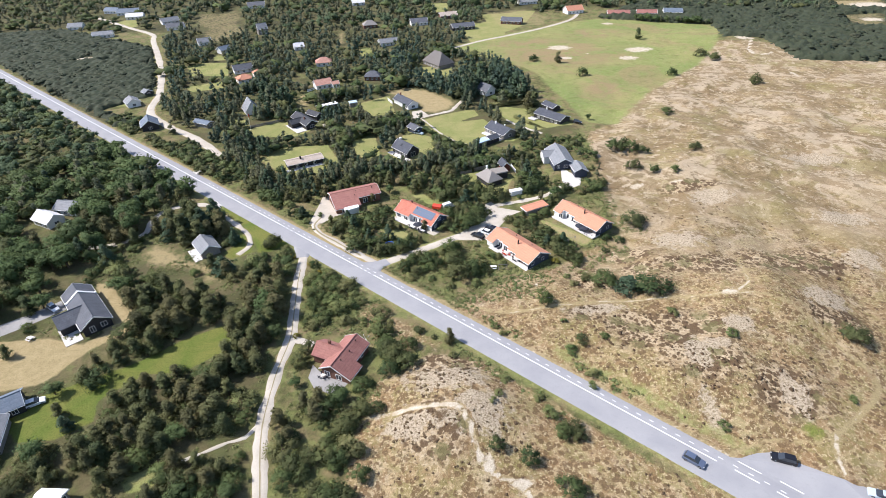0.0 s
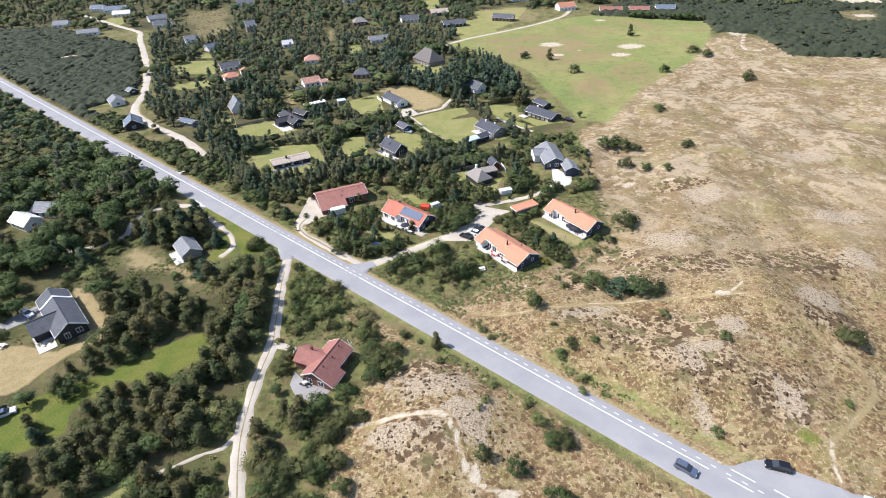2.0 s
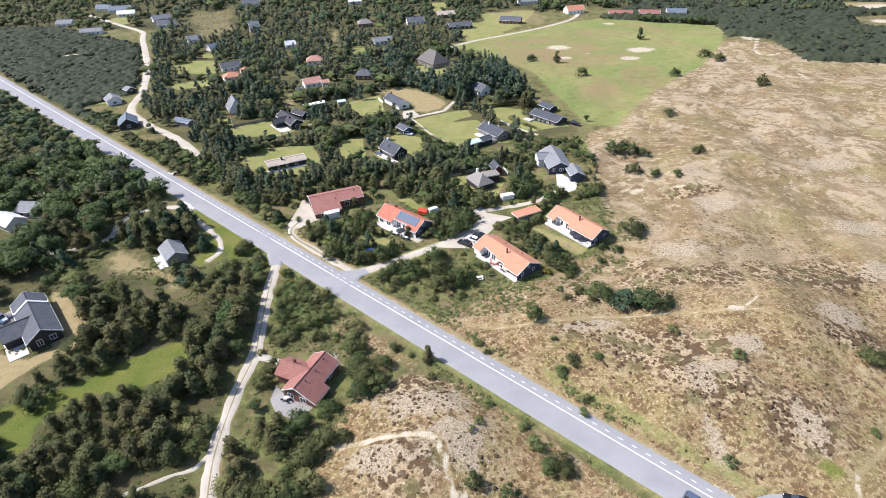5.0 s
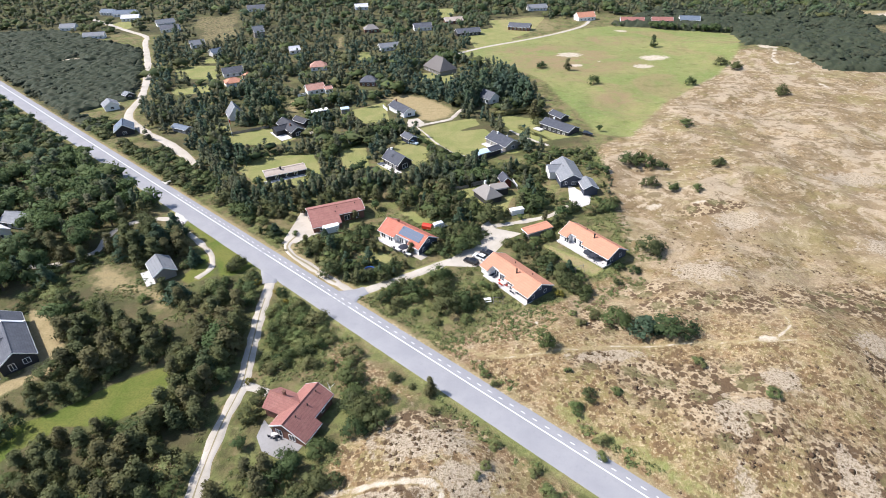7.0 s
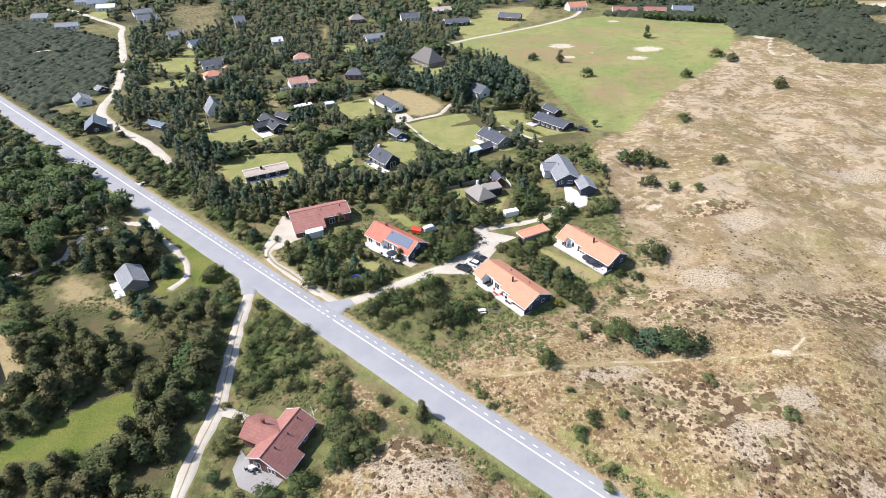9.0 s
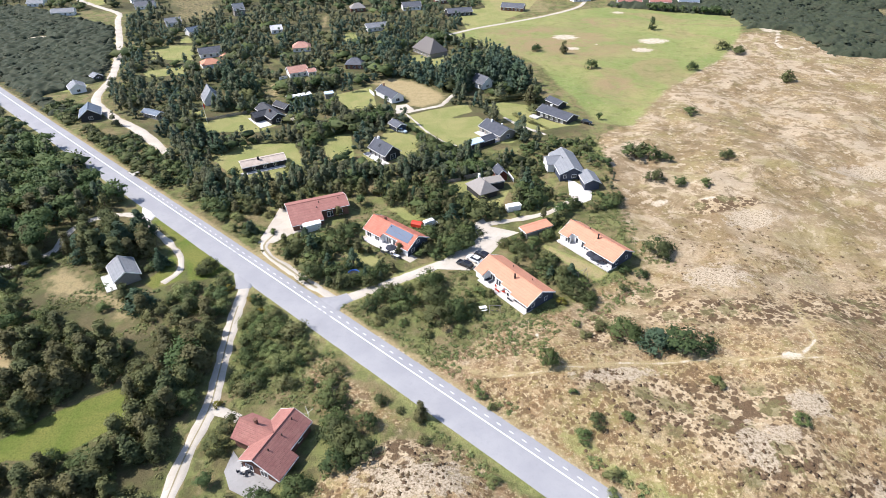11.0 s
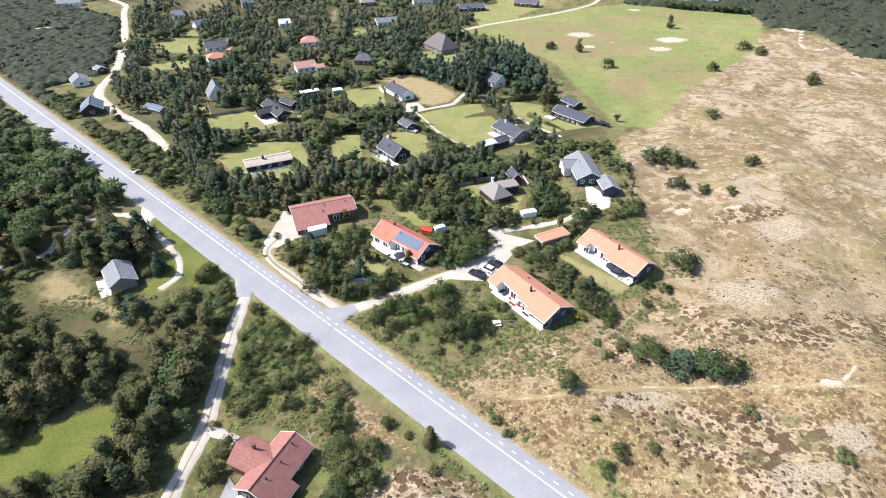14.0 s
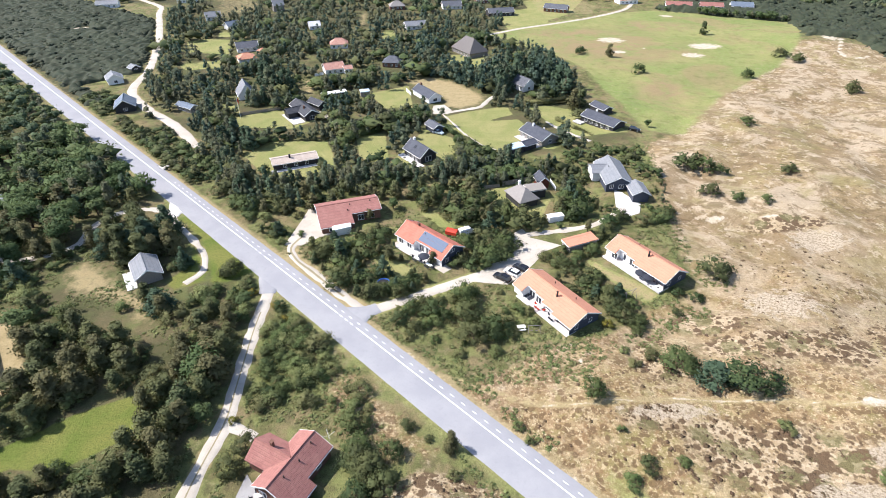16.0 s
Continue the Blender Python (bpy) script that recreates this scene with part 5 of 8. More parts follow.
# ---------------------------------------------------------------- vehicles and garden things
def loft(bm, rows):
    """Skins closed outlines of equal count, with caps."""
    rings = [[bm.verts.new(p) for p in r] for r in rows]
    for a, b in zip(rings, rings[1:]):
        for k in range(len(a)):
            bm.faces.new((a[k], a[(k + 1) % len(a)], b[(k + 1) % len(b)], b[k]))
    bm.faces.new(rings[0][::-1]), bm.faces.new(rings[-1])
    bmesh.ops.recalc_face_normals(bm, faces=bm.faces)
    return bm


def car(label, x, y, turn, paint, length=4.4, width=1.8, tall=1.5, name="car", van=False):
    """A car that stands with its nose along local x."""
    c = empty(name, label, "car", pose(x, y, ground_at(x, y) + 0.07, 0, 0, turn))
    SOLID.append((x, y, radians(turn), length / 2, width / 2))
    l, w = length / 2, width / 2
    side = [(-l, 0.35), (-l, 0.75), (-l * 0.93, 0.95), (l * 0.45, 0.92), (l * 0.93, 0.74), (l, 0.55), (l * 0.98, 0.3), (-l * 0.97, 0.26)]
    bm = loft(bmesh.new(), [[(px * k, yy, pz * (0.97 if k < 1 else 1)) for px, pz in side] for yy, k in ((-w, 0.96), (-w * 0.93, 1.0), (w * 0.93, 1.0), (w, 0.96))])
    body = part("body", bm, paint, c)
    top = [(-l * 0.92, 0.93), (-l * 0.80 if not van else -l * 0.9, tall), (l * 0.05 if not van else l * 0.35, tall), (l * 0.46 if not van else l * 0.72, 0.91)]
    bm = loft(bmesh.new(), [[(px, yy * (1 if pz < 1 else 0.84), pz - (0.03 if abs(yy) > w * 0.85 else 0)) for px, pz in top] for yy in (-w * 0.92, -w * 0.6, w * 0.6, w * 0.92)])
    part("cabin", bm, paint if van else GLASS, c, "" if van else "dark window glass")
    roof = [(-l * 0.78, tall + 0.005), (-l * 0.76, tall + 0.045), (0, tall + 0.05), (l * 0.04, tall + 0.005)]
    part("roof_panel", loft(bmesh.new(), [[(px, yy, pz) for px, pz in roof] for yy in (-w * 0.76, w * 0.76)]), paint, c)
    for sx in (-0.6, 0.62):
        for s in (-1, 1):
            wh = part("wheel", tube(bmesh.new(), [(l * sx, s * (w - 0.2), 0.32), (l * sx, s * (w + 0.01), 0.32)], [0.32, 0.32], 14), RUBBER, c)
            part("rim", tube(bmesh.new(), [(l * sx, s * (w + 0.012), 0.32), (l * sx, s * (w + 0.025), 0.32)], [0.2, 0.18], 10), STEEL, wh)
    for s in (-1, 1):
        part("headlight", boxes((l * 0.9, l * 0.975, s * w * 0.7 - 0.17, s * w * 0.7 + 0.17, 0.56, 0.71)), WHITE, c)
        part("rear_light", boxes((-l - 0.01, -l * 0.96, s * w * 0.75 - 0.13, s * w * 0.75 + 0.13, 0.6, 0.8)), RED_WOOD, c)
        part("mirror", boxes((l * 0.3, l * 0.36, s * (w + 0.08) - 0.08, s * (w + 0.08) + 0.08, 0.95, 1.08)), paint, c)
    return c


BLACK_PAINT = painted("black_car_paint", (0.012, 0.012, 0.015), 0.25, 0.1, 1.0, True, 0.0, 0.6)
BLUE_PAINT = painted("blue_grey_car_paint", (0.12, 0.15, 0.22), 0.3, 0.1, 1.0, True, 0.3, 0.6)
WHITE_PAINT = painted("white_car_paint", (0.75, 0.76, 0.78), 0.3, 0.08, 1.0, True, 0.0, 0.6)
PALE_PAINT = painted("pale_blue_car_paint", (0.42, 0.50, 0.56), 0.3, 0.08, 1.0, True, 0.0, 0.6)
RED_PAINT = painted("red_canvas", (0.55, 0.045, 0.02), 0.6, 0.15)
BLUE_CLOTH = painted("blue_canvas", (0.03, 0.10, 0.35), 0.7, 0.2)
car("black estate car parked in the lay-by", 67.0, 65.6, 157, BLACK_PAINT, 4.7, 1.85, 1.6)
car("pale blue car parked in the lay-by", 81.0, 57.2, 150, PALE_PAINT)
car("blue-grey car on the asphalt road", *on_road(133.8, -1.6), -41.5, BLUE_PAINT)
car("dark car far away on the asphalt road", *on_road(-330, -1.5), 138.5, BLACK_PAINT)
car("black estate car parked beside an orange-roofed house", 11.6, 151.9, 143, BLACK_PAINT, 4.7)
car("black car parked in the gravel yard", 16.5, 156.0, 140, BLACK_PAINT)
car("white car parked between two black cars", 14.2, 154.1, 141, WHITE_PAINT)
car("white car parked on a paved drive", -111.8, 121.2, -35, WHITE_PAINT)
car("white van parked behind the solar house", 2.4, 171.8, 33, WHITE_PAINT, 5.2, 1.95, 2.1, "van", True)
car("pale blue car parked beside a dark shed", -9.6, 241.8, -30, PALE_PAINT)
car("dark car parked beside a black house", 65.3, 245.2, -25, BLACK_PAINT)
car("white car parked beside a blue-roofed house", -96.2, 86.6, 30, WHITE_PAINT)


def trailer(x, y, turn):
    t = empty("trailer", "covered trailer with a bright red tarpaulin", "trailer", pose(x, y, 0.07, 0, 0, turn))
    SOLID.append((x, y, radians(turn), 1.9, 1.1))
    prof = [(-1.0, 0.5), (1.0, 0.5), (1.0, 1.55), (0.45, 2.0), (-0.45, 2.0), (-1.0, 1.55)]
    part("tarpaulin", loft(bmesh.new(), [[(px, yy, zz) for yy, zz in prof] for px in (-1.6, 0, 1.6)]), RED_PAINT, t)
    part("chassis", boxes((-1.65, 1.65, -0.95, 0.95, 0.36, 0.49), (1.65, 2.6, -0.05, 0.05, 0.38, 0.47)), STEEL, t)
    for s in (-1, 1):
        part("wheel", tube(bmesh.new(), [(0, s * 0.98, 0.3), (0, s * 1.16, 0.3)], [0.3, 0.3], 12), RUBBER, t)


trailer(-1.6, 171.0, -22)


def parasol(x, y, z):
    p = empty("parasol", "open dark parasol on a wooden terrace", "parasol", pose(x, y, z), "terrace furniture")
    part("pole", tube(bmesh.new(), [(0, 0, 0), (0, 0, 2.5)], [0.03, 0.025], 8), STEEL, p)
    part("foot", tube(bmesh.new(), [(0, 0, 0), (0, 0, 0.1)], [0.3, 0.26], 12), STEEL, p)
    bm = bmesh.new()
    top = bm.verts.new((0, 0, 2.55))
    rim = [bm.verts.new((1.5 * math.cos(k * math.tau / 8), 1.5 * math.sin(k * math.tau / 8), 2.1)) for k in range(8)]
    low = [bm.verts.new((1.5 * math.cos(k * math.tau / 8), 1.5 * math.sin(k * math.tau / 8), 1.95)) for k in range(8)]
    for k in range(8):
        bm.faces.new((rim[k], rim[(k + 1) % 8], top))
        bm.faces.new((low[k], low[(k + 1) % 8], rim[(k + 1) % 8], rim[k]))
    part("canopy", bm, CLOTH, p)


def lounger(x, y, z, turn):
    s = empty("sun_lounger", "dark cushioned sun lounger on a wooden terrace", "sun lounger", pose(x, y, z, 0, 0, turn), "terrace furniture")
    part("frame", boxes((-0.95, 0.55, -0.33, 0.33, 0.26, 0.32)), STEEL, s)
    part("mattress", boxes((-0.93, 0.42, -0.31, 0.31, 0.323, 0.42)), CLOTH, s)
    part("backrest", box(bmesh.new(), 0, 0.75, -0.31, 0.31, 0, 0.09, pose(0.42, 0, 0.33, 0, -35)), CLOTH, s)
    for px in (-0.85, 0.45):
        for py in (-0.28, 0.28):
            part("leg", boxes((px - 0.025, px + 0.025, py - 0.025, py + 0.025, 0, 0.26)), STEEL, s)


def table_set(x, y, z, turn, top_mat, seat_mat):
    t = empty("garden_table", "garden table on a terrace", "table", pose(x, y, z, 0, 0, turn), "terrace furniture")
    part("tabletop", boxes((-0.9, 0.9, -0.45, 0.45, 0.7, 0.75)), top_mat, t)
    for px in (-0.8, 0.8):
        for py in (-0.37, 0.37):
            part("leg", boxes((px - 0.03, px + 0.03, py - 0.03, py + 0.03, 0, 0.7)), STEEL, t)
    ca, sa = math.cos(radians(turn)), math.sin(radians(turn))
    for dx, dy, r in ((-0.45, -0.85, 0), (0.45, -0.85, 0), (-0.45, 0.85, 180), (0.45, 0.85, 180), (-1.35, 0, -90), (1.35, 0, 90)):
        c = empty("garden_chair", "garden chair drawn up to a terrace table", "chair", pose(x + dx * ca - dy * sa, y + dx * sa + dy * ca, z, 0, 0, turn + r), "terrace furniture")
        part("seat", boxes((-0.24, 0.24, -0.24, 0.24, 0.42, 0.47)), seat_mat, c)
        part("backrest", boxes((-0.24, 0.24, -0.28, -0.243, 0.47, 0.95)), seat_mat, c)
        for px in (-0.2, 0.2):
            for py in (-0.2, 0.2):
                part("leg", boxes((px - 0.02, px + 0.02, py - 0.02, py + 0.02, 0, 0.42)), STEEL, c)


DECK = 0.16
for x, y, r in ((16.6, 146.6, 40), (17.4, 145.4, 40), (18.1, 144.4, 40), (17.9, 146.4, 120), (43.0, 161.6, 40), (42.3, 160.6, 40), (43.9, 160.4, 40), (45.0, 158.3, 130)):
    lounger(x, y, DECK + ground_at(x, y) * 0.0, r)
table_set(19.9, 141.2, DECK, -53, PLANK, RED_PAINT)
table_set(22.6, 137.6, DECK, -53, PLANK, CLOTH)
parasol(45.6, 153.3, DECK), parasol(46.9, 151.8, DECK)
table_set(47.9, 150.6, DECK, -53, PLANK, CLOTH)
table_set(-10.2, 158.6, 0.16, -41, WHITE, CLOTH), table_set(-6.9, 155.9, 0.16, -41, WHITE, CLOTH)
parasol(-8.3, 157.6, 0.16)
table_set(-29.6, 92.2, 0.1, 20, PLANK, CLOTH)


def bars_frame(name, label, category, x, y, turn, bars, mat, z=None):
    """A thing of straight round bars: each bar a part."""
    f = empty(name, label, category, pose(x, y, ground_at(x, y) if z is None else z, 0, 0, turn))
    for nm, a, b, r in bars:
        part(nm, tube(bmesh.new(), [a, b], [r, r], 7), mat, f)
    return f


SWING = [("post", (-1.6, -0.8, 0), (-1.5, 0, 2.3), 0.05), ("post", (-1.6, 0.8, 0), (-1.5, 0, 2.3), 0.05), ("post", (1.6, -0.8, 0), (1.5, 0, 2.3), 0.05), ("post", (1.6, 0.8, 0), (1.5, 0, 2.3), 0.05), ("beam", (-1.9, 0, 2.3), (1.9, 0, 2.3), 0.06),
         ("rope", (-0.9, 0, 0.5), (-0.9, 0, 2.3), 0.012), ("rope", (-0.45, 0, 0.5), (-0.45, 0, 2.3), 0.012), ("rope", (0.45, 0, 0.5), (0.45, 0, 2.3), 0.012), ("rope", (0.9, 0, 0.5), (0.9, 0, 2.3), 0.012), ("seat", (-0.95, 0, 0.5), (-0.4, 0, 0.5), 0.06), ("seat", (0.4, 0, 0.5), (0.95, 0, 0.5), 0.06)]
bars_frame("swing", "wooden garden swing frame on a lawn", "swing", 41.4, 145.9, 32, SWING, GREY_WOOD)
bars_frame("swing", "low wooden garden swing in dry grass", "swing", 17.9, 133.2, 0, [(n, tuple(v * 0.8 for v in a), tuple(v * 0.8 for v in b), r) for n, a, b, r in SWING], GREY_WOOD)
bars_frame("drying_rack", "white rotary clothes airer in heath", "clothes airer", -20.8, 103.4, 0, [("pole", (0, 0, 0), (0, 0, 2.0), 0.035)] + [("arm", (0, 0, 1.3), (1.2 * math.cos(k * 1.571 + 0.5), 1.2 * math.sin(k * 1.571 + 0.5), 2.0), 0.03) for k in range(4)], WHITE)
flag = bars_frame("flagpole", "white flagpole with a hanging red flag", "flagpole", -91.5, 253.6, 0, [("pole", (0, 0, 0), (0, 0, 9), 0.07)], WHITE)
part("flag", loft(bmesh.new(), [[(0.1 + u * 0.55, 0.12 * math.sin(u * 3), 8.6 - u * 0.9), (0.1 + u * 0.55, 0.12 * math.sin(u * 3) + 0.02, 8.6 - u * 0.9), (0.1 + u * 0.5, 0.12 * math.sin(u * 3) + 0.02, 7.1 - u * 1.2), (0.1 + u * 0.5, 0.12 * math.sin(u * 3), 7.1 - u * 1.2)] for u in (0, 0.35, 0.7, 1.0)]), RED_PAINT, flag)


def picnic(x, y, turn, mat):
    p = empty("picnic_table", "wooden picnic table with benches on dry ground", "picnic table", pose(x, y, ground_at(x, y), 0, 0, turn))
    part("tabletop", boxes((-0.9, 0.9, -0.38, 0.38, 0.70, 0.75)), mat, p)
    for s in (-1, 1):
        part("bench", boxes((-0.9, 0.9, s * 0.75 - 0.14, s * 0.75 + 0.14, 0.42, 0.46)), mat, p)
        part("trestle", boxes((s * 0.6 - 0.04, s * 0.6 + 0.04, -0.75, 0.75, 0.34, 0.41), (s * 0.6 - 0.04, s * 0.6 + 0.04, -0.5, -0.42, 0, 0.7), (s * 0.6 - 0.04, s * 0.6 + 0.04, 0.42, 0.5, 0, 0.7)), mat, p)


picnic(-111.0, 108.8, -23, PLANK)
picnic(15.2, 134.0, 10, WHITE)
picnic(24.5, 205.5, 20, GREY_WOOD)


def trampoline(x, y):
    t = empty("trampoline", "round trampoline with a blue rim among bushes", "trampoline", pose(x, y, 0))
    part("mat", tube(bmesh.new(), [(0, 0, 0.8), (0, 0, 0.83)], [1.4, 1.4], 20), RUBBER, t)
    ring = [(1.6 * math.cos(k * math.tau / 20), 1.6 * math.sin(k * math.tau / 20), 0.82) for k in range(21)]
    part("rim", tube(bmesh.new(), ring, [0.2] * 21, 6), BLUE_CLOTH, t)
    for k in range(4):
        a = k * math.tau / 4
        part("leg", tube(bmesh.new(), [(1.55 * math.cos(a), 1.55 * math.sin(a), 0), (1.55 * math.cos(a), 1.55 * math.sin(a), 0.8)], [0.04, 0.04], 6), STEEL, t)
    SOLID.append((x, y, 0, 1.6, 1.6))


trampoline(-17.4, 147.9)


def fence(label, a, b, mat, tall=1.5, gap=1.8, boards=4):
    """Posts and rails between two places."""
    n = max(1, round(math.dist(a, b) / gap))
    f = empty("fence", label, "fence", pose(a[0], a[1], ground_at(*a), 0, 0, math.degrees(math.atan2(b[1] - a[1], b[0] - a[0]))))
    l = math.dist(a, b)
    for k in range(n + 1):
        x = l * k / n
        part("post", boxes((x - 0.05, x + 0.05, -0.05, 0.05, -0.3, tall)), mat, f)
    for k in range(boards):
        z = tall * (k + 0.5) / boards
        part("board", boxes((0, l, -0.085, -0.053, z - tall / boards * 0.42, z + tall / boards * 0.42)), mat, f)


fence("white board fence beside a red shed", (29.0, 203.9), (30.2, 198.4), WHITE)
fence("weathered board fence behind a thatched cottage", (4.5, 197.5), (12.5, 199.8), GREY_WOOD, 1.2)
fence("weathered board fence behind a lawn", (13.5, 200.5), (22.5, 204.5), GREY_WOOD, 1.6)
fence("white board fence at a white house", (-27.2, 290.0), (-24.5, 284.5), WHITE, 1.6)
fence("pale board fence round a terrace", (-71.0, 312.5), (-74.5, 309.5), WHITE, 1.4)
fence("pale wooden fence along a lawn", (-92.5, 256.5), (-78.0, 264.5), GREY_WOOD, 1.2)


def hedge(label, a, b, tall, wide, seed, kind="thicket"):
    """A clipped hedge of leaf clumps."""
    rng = np.random.default_rng(seed)
    l = math.dist(a, b)
    h = empty("hedge", label, "hedge", pose(a[0], a[1], ground_at(*a), 0, 0, math.degrees(math.atan2(b[1] - a[1], b[0] - a[0]))))
    clumps = [(x + rng.uniform(-0.2, 0.2), s * wide * 0.22 + rng.uniform(-0.1, 0.1), z, wide * rng.uniform(0.36, 0.5)) for x in np.arange(0, l, wide * 0.55) for s in (-1, 1) for z in (tall * 0.35, tall * 0.75)]
    v, f, soft = clump_mesh(clumps, 22, 0.26, rng, 0.8)
    ob = new("foliage", mesh_of("foliage", v, f, LEAF[kind], None, soft))
    ob.parent = h
    bm = bmesh.new()
    for k in range(3):
        tube(bm, [(l * (k + 0.5) / 3, 0, -0.1), (l * (k + 0.5) / 3, 0, tall * 0.6)], [0.06, 0.03], 5)
    part("stem", bm, BARK, h)


HEDGES = [((-59.2, 272.0), (-48.5, 272.8), 2.0, 2.4, "shrub"), ((-43.5, 235.5), (-32.5, 242.8), 1.6, 1.8, "shrub"), ((26.5, 274.2), (45.5, 280.2), 2.2, 2.4, "thicket"), ((-8.0, 248.2), (0.5, 235.2), 1.5, 1.8, "shrub"), ((0.5, 235.0), (6.0, 226.5), 2.2, 2.4, "shrub"), ((37.5, 258.0), (49.0, 240.0), 1.2, 1.6, "thicket"), ((-20, 254.5), (-12, 252), 2.0, 2.0, "shrub")]


# ---------------------------------------------------------------- plants
OCT_V = np.array([(1, 0, 0), (-1, 0, 0), (0, 1, 0), (0, -1, 0), (0, 0, 1), (0, 0, -1)], float)
OCT_F = np.array([(0, 2, 4), (2, 1, 4), (1, 3, 4), (3, 0, 4), (2, 0, 5), (1, 2, 5), (3, 1, 5), (0, 3, 5)])


def clump_mesh(clumps, sprays, size, rng, core=0.62):
    """Leaf clumps: for each (x, y, z, r) a rough core and a fuzzy shell of small sprays. Gives vertices, triangles and soft normals."""
    vs, fs, ns, n = [], [], [], 0
    mid = np.mean([c[:3] for c in clumps], axis=0) - (0, 0, 0.12)
    for x, y, z, r in clumps:
        out = (np.array((x, y, z)) - mid) / (np.linalg.norm(np.array((x, y, z)) - mid) + 0.15)
        if core:
            v = OCT_V * (core * r * rng.uniform(0.75, 1.2, (6, 1)))
            vs.append(v * (1, 1, 0.85) + (x, y, z))
            fs.append(OCT_F + n)
            ns.append(OCT_V * 0.6 + out * 0.7 + (0, 0, 0.15))
            n += 6
        d = rng.normal(size=(sprays, 3))
        d[:, 2] = d[:, 2] * 0.85 + 0.3
        d /= np.linalg.norm(d, axis=1, keepdims=True)
        at = d * r * rng.uniform(0.55, 1.35, (sprays, 1)) * (1, 1, 0.85) + (x, y, z)
        u = np.cross(d, rng.normal(size=(sprays, 3)))
        u /= np.linalg.norm(u, axis=1, keepdims=True)
        w = np.cross(d, u) + d * rng.uniform(-0.25, 0.6, (sprays, 1)) + u * rng.uniform(-0.5, 0.5, (sprays, 1))
        s = size * rng.uniform(0.65, 1.4, (sprays, 1))
        tri = np.stack([at - u * s * 0.55, at + u * s * 0.55, at + w * s * 1.2], 1)
        back = (np.cross(tri[:, 1] - tri[:, 0], tri[:, 2] - tri[:, 0]) * d).sum(1) < 0
        tri[back] = tri[back][:, ::-1]
        vs.append(tri.reshape(-1, 3))
        ns.append(np.repeat(d * 0.6 + out * 0.75 + (0, 0, 0.15) + rng.normal(size=d.shape) * 0.16, 3, axis=0))
        fs.append(n + np.arange(3 * sprays).reshape(-1, 3))
        n += 3 * sprays
    ns = np.concatenate(ns)
    return np.concatenate(vs), np.concatenate(fs), ns / np.linalg.norm(ns, axis=1, keepdims=True)


def crown_clumps(kind, rng, many):
    """Clumps of a crown one metre high (about); kind gives the habit."""
    out = []
    if kind == "shrub":         # mountain pine: a low uneven dome
        for _ in range(many):
            a, rr = rng.uniform(0, math.tau), 0.62 * math.sqrt(rng.uniform(0, 1))
            r = rng.uniform(0.2, 0.32)
            out.append((rr * math.cos(a), rr * math.sin(a), max(0.12, (0.86 - 1.0 * rr * rr) * rng.uniform(0.4, 1.0)), r))
    elif kind == "pine":        # an upright pine with a broad open crown
        for _ in range(many):
            z = 0.12 + 0.82 * rng.uniform(0, 1) ** 1.15
            w = 0.34 * (1 - z) ** 0.65 * (0.75 + 0.25 * math.sin(9 * z + many))
            a, rr = rng.uniform(0, math.tau), w * rng.uniform(0.3, 1.1)
            out.append((rr * math.cos(a), rr * math.sin(a), z, (0.165 - 0.075 * z) * rng.uniform(0.75, 1.15)))
    elif kind == "spruce":      # tiers that widen downwards
        for _ in range(many):
            z = 0.06 + 0.9 * rng.uniform(0, 1) ** 1.3
            a, rr = rng.uniform(0, math.tau), (1.0 - z) * 0.30 * rng.uniform(0.5, 1.1)
            out.append((rr * math.cos(a), rr * math.sin(a), z, 0.045 + 0.10 * (1 - z) * rng.uniform(0.7, 1.1)))
        out.append((0, 0, 0.95, 0.05))
    else:                       # broadleaf: several rounded heads
        for _ in range(many):
            d = rng.normal(size=3)
            d /= np.linalg.norm(d)
            k = rng.uniform(0.3, 1.0)
            out.append((0.36 * d[0] * k, 0.36 * d[1] * k, 0.58 + 0.34 * d[2] * k, rng.uniform(0.12, 0.2)))
    return out


def mesh_of(name, v, f, material, tint=None, soft=None):
    me = bpy.data.meshes.new(name)
    me.vertices.add(len(v))
    me.vertices.foreach_set("co", np.ascontiguousarray(v, dtype=np.float32).ravel())
    me.loops.add(f.size)
    me.loops.foreach_set("vertex_index", np.ascontiguousarray(f, dtype=np.int32).ravel())
    me.polygons.add(len(f))
    me.polygons.foreach_set("loop_start", np.arange(0, f.size, 3, dtype=np.int32))
    me.update(calc_edges=True)
    if tint is not None:
        a = me.attributes.new("tint", "FLOAT", "POINT")
        a.data.foreach_set("value", np.ascontiguousarray(tint, dtype=np.float32))
    if soft is not None:
        a = me.attributes.new("custom_normal", "FLOAT_VECTOR", "POINT")
        a.data.foreach_set("vector", np.ascontiguousarray(soft, dtype=np.float32).ravel())
    me.materials.append(material)
    return me


